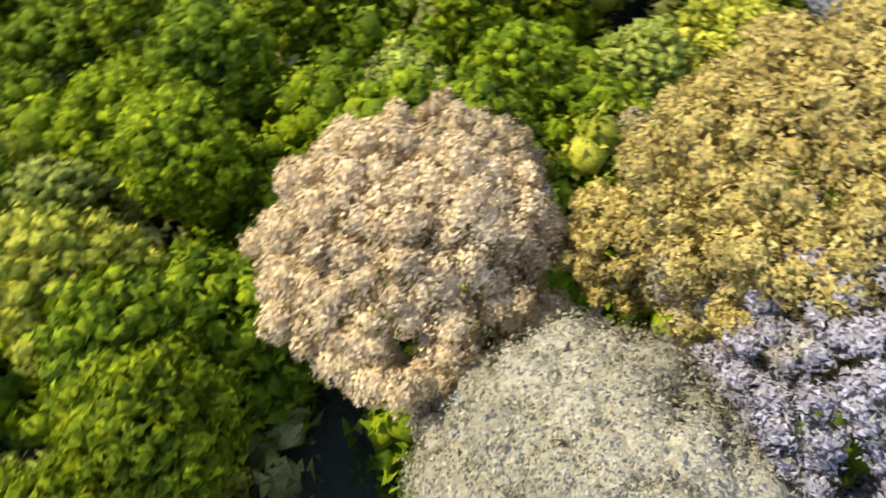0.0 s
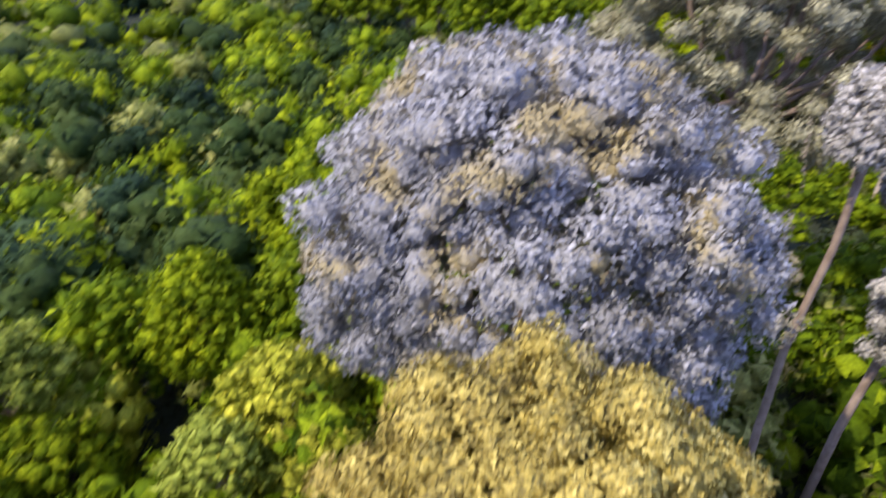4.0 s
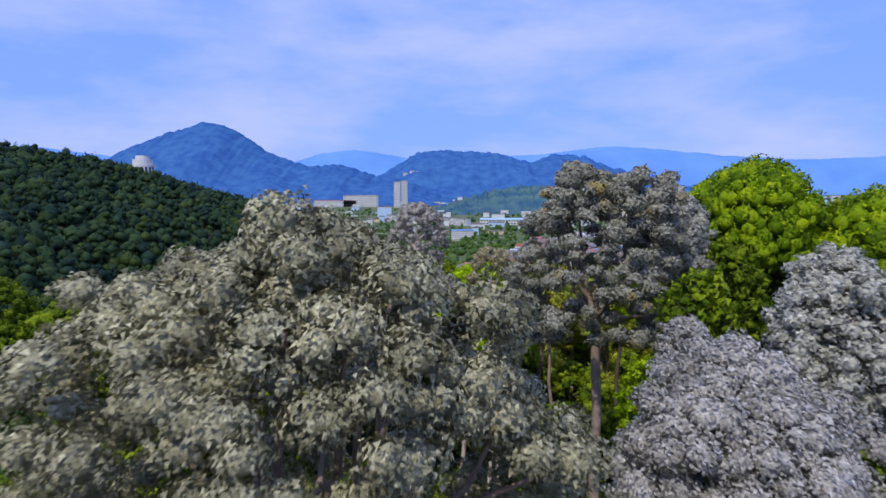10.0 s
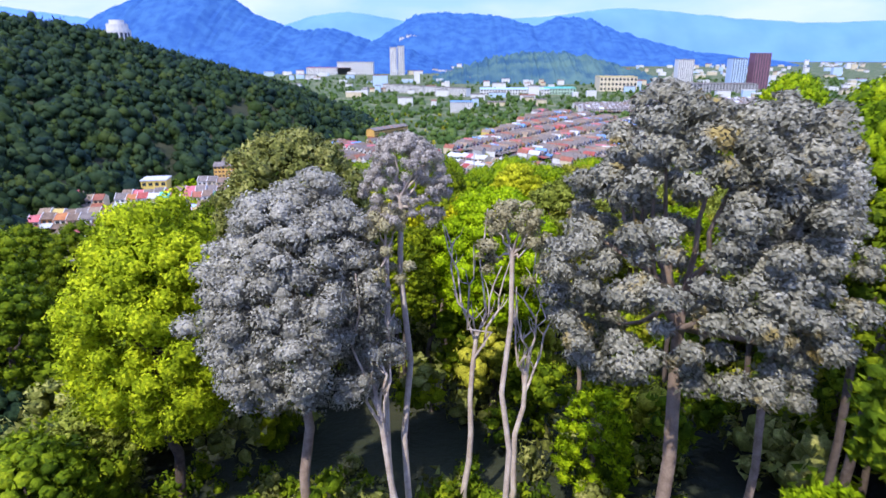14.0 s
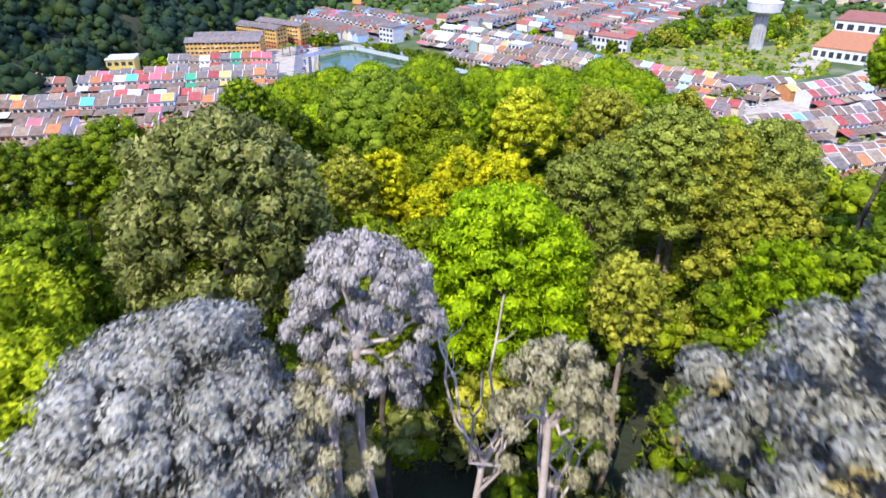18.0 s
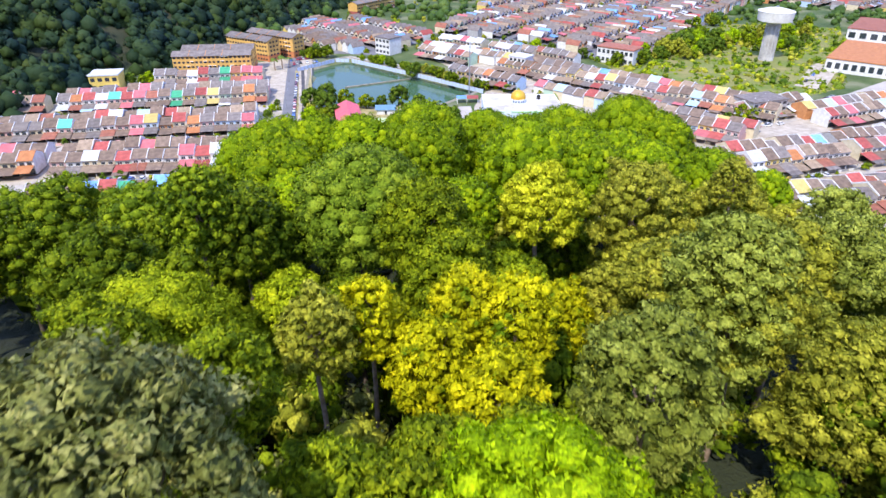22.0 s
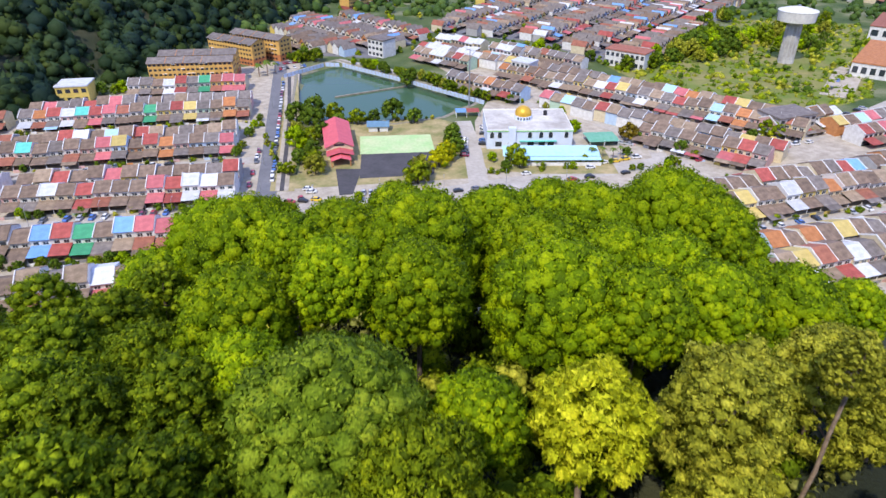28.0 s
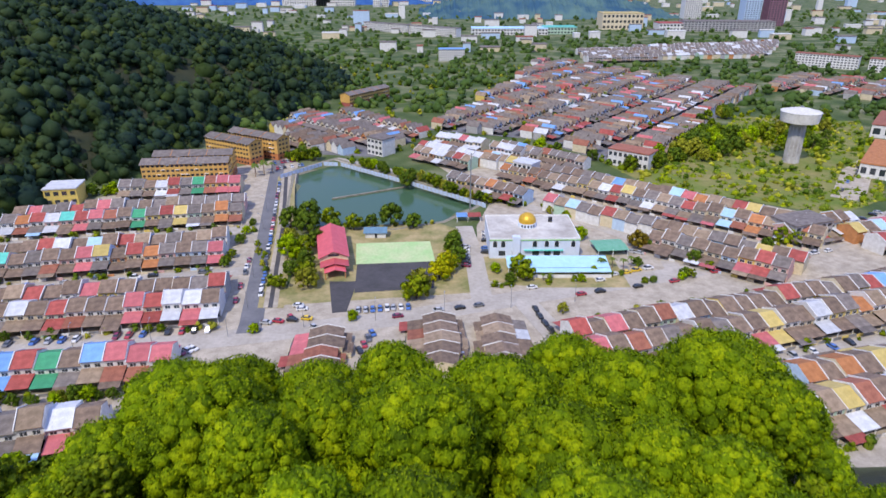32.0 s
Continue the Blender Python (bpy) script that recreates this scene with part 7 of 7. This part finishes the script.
# ---- trees and palms of the town ----
def tree_kind(seed, R, mat, lobes=16, leaf=0.55, n=700):
    rng = np.random.RandomState(seed)
    v, f, C, lr, nv = crown_arrays(rng, R, R * 1.3, lobes, leaf, n, 0.82, 0.8, fine=False, ragged=0.35)
    v[:, 2] += R * 1.75
    return mesh_np("crown", v, f, [mat], normals=nv), mesh_np("trunk", *tube(wobble(rng, (0, 0, -0.4), (0, 0, R * 1.1), 5, 0.03), np.linspace(0.06 * R + 0.1, 0.04 * R, 5), 7), [BARKD], smooth=True)


STREET = [tree_kind(k, 3.0, LEAF[m]) for k, m in enumerate(("town", "green", "town", "oliveyel", "dgreen", "lime"))]
YELLOWT = tree_kind(50, 3.0, LEAF["yellowg"])
STREET_WORDS = ["leafy green street tree", "bright green garden tree", "leafy green tree between houses", "yellowish garden tree", "dark green street tree", "fresh lime-green garden tree"]


def street_tree(x, y, R, k=0, special=None, words=None):
    t = root("street_tree", x, y, gz(x, y))
    tagged(t, (words or STREET_WORDS[k % 6]) + " in the town", "tree", group="street trees")
    cm, tm = special or STREET[k % 6]
    rz = (x * 37 + y * 11) % 360
    sc = Matrix.Diagonal((R / 3, R / 3, R / 3 * 1.05, 1))
    child("crown", cm, t, pose(0, 0, 0, 0, 0, rz) @ sc)
    child("trunk", tm, t, sc)


street_tree(-63, 386, 4.2, 2)
street_tree(-66, 398, 5.2, 1)
street_tree(-62, 408, 4.6, 0)
street_tree(-78, 430, 6.0, 0)
street_tree(-70, 436, 6.5, 2)
street_tree(-60, 434, 5.0, 1)
street_tree(-31, 434, 6.2, 0)
street_tree(-40, 432, 3.5, 2)
street_tree(-15.5, 360, 5.6, 3)
street_tree(-8, 374, 4.6, 0, YELLOWT, "pale yellow-green tree beside the court")
street_tree(-3, 382, 4.2, 1)
street_tree(0, 392, 3.8, 0)
street_tree(-2, 402, 3.6, 2)
street_tree(-1, 412, 3.4, 1)
street_tree(26, 373, 4.0, 1)
street_tree(15, 380, 2.4, 5)
street_tree(79.5, 405, 4.6, 0, tree_kind(51, 3.0, LEAF["gold"]), "round reddish-brown leaved tree")
street_tree(56, 415, 3.6, 5)
street_tree(104, 393, 3.4, 1)
street_tree(146, 411, 4.2, 1)
street_tree(-70, 332, 2.0, 5)


street_tree(-72, 396.5, 5.6, 5)
street_tree(-58.5, 367, 4.6, 3)
street_tree(-60, 374, 4.4, 1)
street_tree(-68.7, 424, 6.0, 0)
street_tree(-16.2, 357, 5.4, 1)
street_tree(-4.7, 381, 4.8, 0, YELLOWT, "pale yellow-green tree beside the court")
street_tree(-1.8, 404, 4.6, 2)
street_tree(-26.5, 496, 4.6, 2)
street_tree(-2.1, 479, 4.2, 4)
street_tree(-87, 548, 5.0, 4)
street_tree(-96, 552, 5.0, 2)


for tx, ty, tr, tk in ((20, 371, 2.4, 0), (24.5, 379, 4.6, 1), (48, 371, 1.9, 5), (54, 378, 2.2, 1), (74, 386, 2.2, 0), (98, 388, 3.6, 2), (112, 394, 2.6, 1), (124, 399, 2.4, 3), (136, 404, 3.0, 0), (150, 409, 3.8, 1), (-38, 341, 2.2, 5), (-8, 340, 2.0, 1), (36, 346, 2.2, 3), (84, 404, 2.6, 2), (92, 409, 2.4, 1), (46, 420, 3.2, 0), (34, 428, 3.0, 5), (-69, 366, 3.2, 1), (-67, 378, 3.6, 0), (-74, 410, 4.4, 3), (-56, 420, 4.6, 2), (-48, 428, 4.4, 1), (-20, 430, 4.2, 0), (-96, 396, 2.2, 1), (-94, 360, 2.4, 5), (-90, 345, 2.6, 2)):
    street_tree(tx, ty, tr, tk)


def scatter_trees():
    r = np.random.RandomState(41)
    zones = [
        (14, -75, 552, -18, 500, 3.2, 2.0), (14, -18, 505, 18, 462, 3.0, 1.5), (12, -118, 560, -95, 548, 3.4, 3), (10, -98, 436, -96, 340, 2.0, 1.0), (8, -160, 327, -85, 336, 1.6, 1.5),
        (9, -150, 312, -90, 316, 1.6, 1.5), (16, -145, 291, -88, 297, 2.2, 2.0), (16, -140, 258, -84, 263, 3.2, 3), (8, -212, 470, -180, 485, 3.5, 4), (10, 60, 440, 20, 470, 2.6, 3),
        (10, 98, 545, 40, 590, 3.4, 4), (10, 60, 500, 110, 470, 2.4, 4), (6, 60, 320, 150, 345, 1.6, 3), (10, 66, 366, 180, 415, 2.0, 2.5), (24, 110, 530, 165, 560, 4.2, 10), (34, 155, 555, 212, 610, 5.4, 16), (16, 225, 575, 260, 620, 5.4, 12),
        (20, 235, 570, 300, 680, 5.0, 14), (16, 150, 580, 240, 690, 4.6, 10),
    ]
    k = 0
    for n, xa, ya, xb, yb, R, jit in zones:
        for _ in range(n):
            s = r.rand()
            k += 1
            street_tree(xa + (xb - xa) * s + r.uniform(-jit, jit), ya + (yb - ya) * s + r.uniform(-jit, jit), R * r.uniform(0.65, 1.25), r.randint(6))


scatter_trees()


def palm_meshes():
    rng = np.random.RandomState(9)
    fr = []
    for k in range(16):
        a = k * 2.4
        el = rng.uniform(-0.1, 0.8)
        s = np.linspace(0, 1, 7)
        L = 2.6
        r = L * s * math.cos(el)
        z = L * s * math.sin(el) - 1.5 * s**2 * L * 0.45
        d = np.array([math.cos(a), math.sin(a)])
        nrm = np.array([-d[1], d[0]])
        w = 0.42 * np.sin(np.pi * np.clip(s * 0.9 + 0.1, 0, 1))
        c = np.column_stack([r[:, None] * d, z])
        l = np.column_stack([r[:, None] * d + nrm * w[:, None], z - w * 0.5])
        q = np.column_stack([r[:, None] * d - nrm * w[:, None], z - w * 0.5])
        v = np.concatenate([l, c, q])
        i = np.arange(6)
        f = np.concatenate([np.stack([i, i + 7, i + 8, i + 1], 1), np.stack([i + 7, i + 14, i + 15, i + 8], 1)])
        fr.append((v, f))
    return [mesh_np("frond", v, f, [LEAF["palm"]]) for v, f in fr[:10]], mesh_np("trunk", *tube([(0, 0, -0.3), (0.1, 0, 2), (0.15, 0.05, 4), (0.1, 0.1, 6)], [0.24, 0.18, 0.15, 0.14], 8), [BARK], smooth=True)


FROND, PTRUNK = palm_meshes()


def palm(x, y, s=1.0):
    t = root("palm_tree", x, y, gz(x, y))
    tagged(t, "small palm with arching green fronds", "palm", group="palms")
    sc = Matrix.Diagonal((s, s, s, 1))
    child("trunk", PTRUNK, t, sc)
    for m in FROND:
        child("frond", m, t, pose(0.1 * s, 0.1 * s, 6 * s) @ sc)


for px, py, ps in ((-116, 512, 1.2), (-112, 516, 1.3), (-108, 520, 1.1), (-114, 523, 1.2), (-118, 518, 1.1), (58, 382, 0.9), (63, 384, 0.8), (67, 382, 0.85), (71, 385, 0.8), (-20, 505, 1.0), (-14, 500, 1.1), (-8, 496, 1.0), (33, 372, 0.5), (36, 373, 0.5), (96, 316, 0.6), (-30, 512, 1.0)):
    palm(px, py, ps)


# ---- shrubs and small trees in yards and lanes ----
def garden_greenery():
    r = np.random.RandomState(83)
    spots = []
    lines = [(-165, 325, -82, 336), (-190, 367, -97, 384), (-208, 413, -101, 432), (-143, 292, -86, 300), (40, 299, 168, 338), (172, 341, 240, 363), (88, 270, 180, 299), (-172, 361, -90, 374), (-196, 404, -104, 421), (34, 336, 160, 374), (60, 440, 150, 400), (30, 466, 110, 404), (-5, 500, 90, 424), (-70, 552, 15, 480), (-98, 436, -68, 352), (8, 366, 66, 376), (-64, 432, -10, 434)]
    for xa, ya, xb, yb in lines:
        for _ in range(int(math.hypot(xb - xa, yb - ya) / 6)):
            q = r.rand()
            R = r.uniform(0.7, 2.0)
            x, y = xa + (xb - xa) * q + r.uniform(-1.5, 1.5), ya + (yb - ya) * q + r.uniform(-1.5, 1.5)
            spots.append((x, y, gz(x, y) + R * 1.3 + r.uniform(0, 1.6), R))
    for _ in range(420):
        a, d = r.rand(), r.rand()
        x, y = -130 + 430 * a + r.uniform(-20, 20), 560 + 420 * d
        if ground(x, y) < 26:
            R = r.uniform(1.2, 3.2)
            spots.append((x, y, gz(x, y) + R * 1.3 + r.uniform(0, 3), R))
    small_crowns("garden_greenery", spots, [LEAF["town"], LEAF["green"], LEAF["dgreen"], LEAF["oliveyel"], LEAF["town"]], "green shrubs and small trees in yards and lanes", leaf=1.4, per=60, category="shrubs", seed=17, lobes=6)


garden_greenery()


# ---- scrub and far woods ----
def scrub():
    r = np.random.RandomState(61)
    spots = []
    poly = ((95, 545), (110, 500), (190, 445), (230, 470), (285, 560), (330, 660), (240, 680), (160, 560))
    while len(spots) < 1000:
        x, y = r.uniform(90, 335), r.uniform(440, 690)
        if in_poly(np.array([x]), np.array([y]), poly)[0] and math.hypot(x - 216, y - 541) > 12:
            spots.append((x, y, gz(x, y) + r.uniform(1.0, 2.4) * (2.2 if r.rand() < 0.25 else 1), r.uniform(1.6, 4.2)))
    small_crowns("scrub", spots, [LEAF["green"], LEAF["oliveyel"], LEAF["town"], LEAF["dgreen"], LEAF["town"]], "bright green scrub on the waste ground", leaf=1.6, per=26, category="scrub", seed=14, lobes=4)
    far = []
    blocks = [((-140, 630), (-113, 715), (-10, 615), (-52, 545), (-104, 560)), ((-20, 632), (62, 600), (98, 540), (150, 560), (232, 690), (310, 796), (215, 910), (150, 1010), (115, 1010), (75, 868)), ((178, 990), (185, 1120), (550, 1240), (445, 1050)), ((312, 800), (380, 890), (530, 800), (430, 712))]
    while len(far) < 2300:
        y = 600 + 1500 * r.rand() ** 1.3
        x = r.uniform(-0.42 * y - 60, 0.72 * y + 30)
        if x < 330 and y < 690 and x > -60:
            continue
        if ground(x, y) > 29 or any(in_poly(np.array([x]), np.array([y]), b)[0] for b in blocks):
            continue
        if y > 1300 and r.rand() < 0.35:
            continue
        far.append((x, y, gz(x, y) + r.uniform(6, 11), r.uniform(4, 8)))
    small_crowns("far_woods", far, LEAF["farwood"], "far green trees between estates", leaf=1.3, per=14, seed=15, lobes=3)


scrub()


def far_city():
    """Small pale buildings of the far estates, past counting."""
    r = np.random.RandomState(71)
    V, F, M, o = [], [], [], 0
    mats = [WALL["white"], WALL["cream"], ROOF["rust"], ROOF["grey"], WALL["blue"]]
    for _ in range(380):
        y = 1100 + 2400 * r.rand()
        x = r.uniform(-0.35 * y, 0.7 * y)
        if ground(x, y) > 28 or 150 < x < 560 and y < 1260:
            continue
        w, d, h = r.uniform(8, 34), r.uniform(8, 16), r.uniform(5, 14) * (2.2 if r.rand() < 0.06 else 1)
        v, f = boxes([(x, y, 22, x + w, y + d, 24 + h), (x - 0.5, y - 0.5, 24 + h, x + w + 0.5, y + d + 0.5, 25.2 + h)])
        V.append(v)
        F.append(f + o)
        M += [r.choice([0, 0, 0, 1, 4])] * 6 + [r.choice([2, 3, 3, 0])] * 6
        o += len(v)
    tagged(new("far_city", mesh_np("far_city", np.concatenate(V), np.concatenate(F), mats, M)), "pale far buildings scattered over the plain", "buildings", kind="stuff")


far_city()


# ---- masts ----
def mast(x, y, h):
    m = root("mast", x, y, gz(x, y))
    tagged(m, "slender grey steel mast with antennas", "mast")
    child("pole", mesh_np("pole", *tube([(0, 0, -0.2), (0, 0, h * 0.6), (0, 0, h)], [0.45, 0.32, 0.2], 8), [STEEL]), m)
    for k in range(3):
        child("antenna", cached(("ant",), lambda: box_mesh("antenna", [(0.4, -0.15, -1.2, 0.65, 0.15, 1.2)], TRIM)), m, pose(0, 0, h - 2, 0, 0, k * 120))


mast(8, 455, 30)


def lamp_post(x, y, rz):
    p = root("street_lamp", x, y, gz(x, y), rz)
    tagged(p, "grey street lamp on a tall pole", "street lamp", group="street lamps")
    child("pole", cached(("lpole",), lambda: mesh_np("pole", *tube([(0, 0, -0.2), (0, 0, 5), (0, 0.2, 7.5), (0, 1.6, 8.2)], [0.11, 0.09, 0.07, 0.05], 6), [STEEL])), p)
    child("head", cached(("lhead",), lambda: box_mesh("head", [(-0.14, 1.4, 8.1, 0.14, 2.2, 8.25)], STEEL)), p)


for k in range(9):
    lamp_post(-150 + k * 24, 320 + k * 3.2 if k < 4 else 322 + (k - 1) * 4.6, 0)
for k in range(6):
    lamp_post(-77 - k * 4.6, 350 + k * 26, 80)


def flag_panels():
    """A blue and red canopy pair by the pond's corner."""
    c = root("canopy", 6, 440, gz(6, 440), 3)
    tagged(c, "blue and red cloth canopies beside the pond", "canopy")
    child("cover", mesh_np("cover", *slab((-2.5, 2.8), (2.5, 3.2), -5.5, -0.2, 0.08), [ROOF["blue"]]), c)
    child("cover", mesh_np("cover", *slab((-2.5, 2.8), (2.5, 3.2), 0.2, 6.5, 0.08), [ROOF["red"]]), c)
    for x in (-5.2, 0, 6.2):
        for y in (-2.3, 2.3):
            child("post", CACHE[("spost",)], c, pose(x, y, -0.4))


flag_panels()
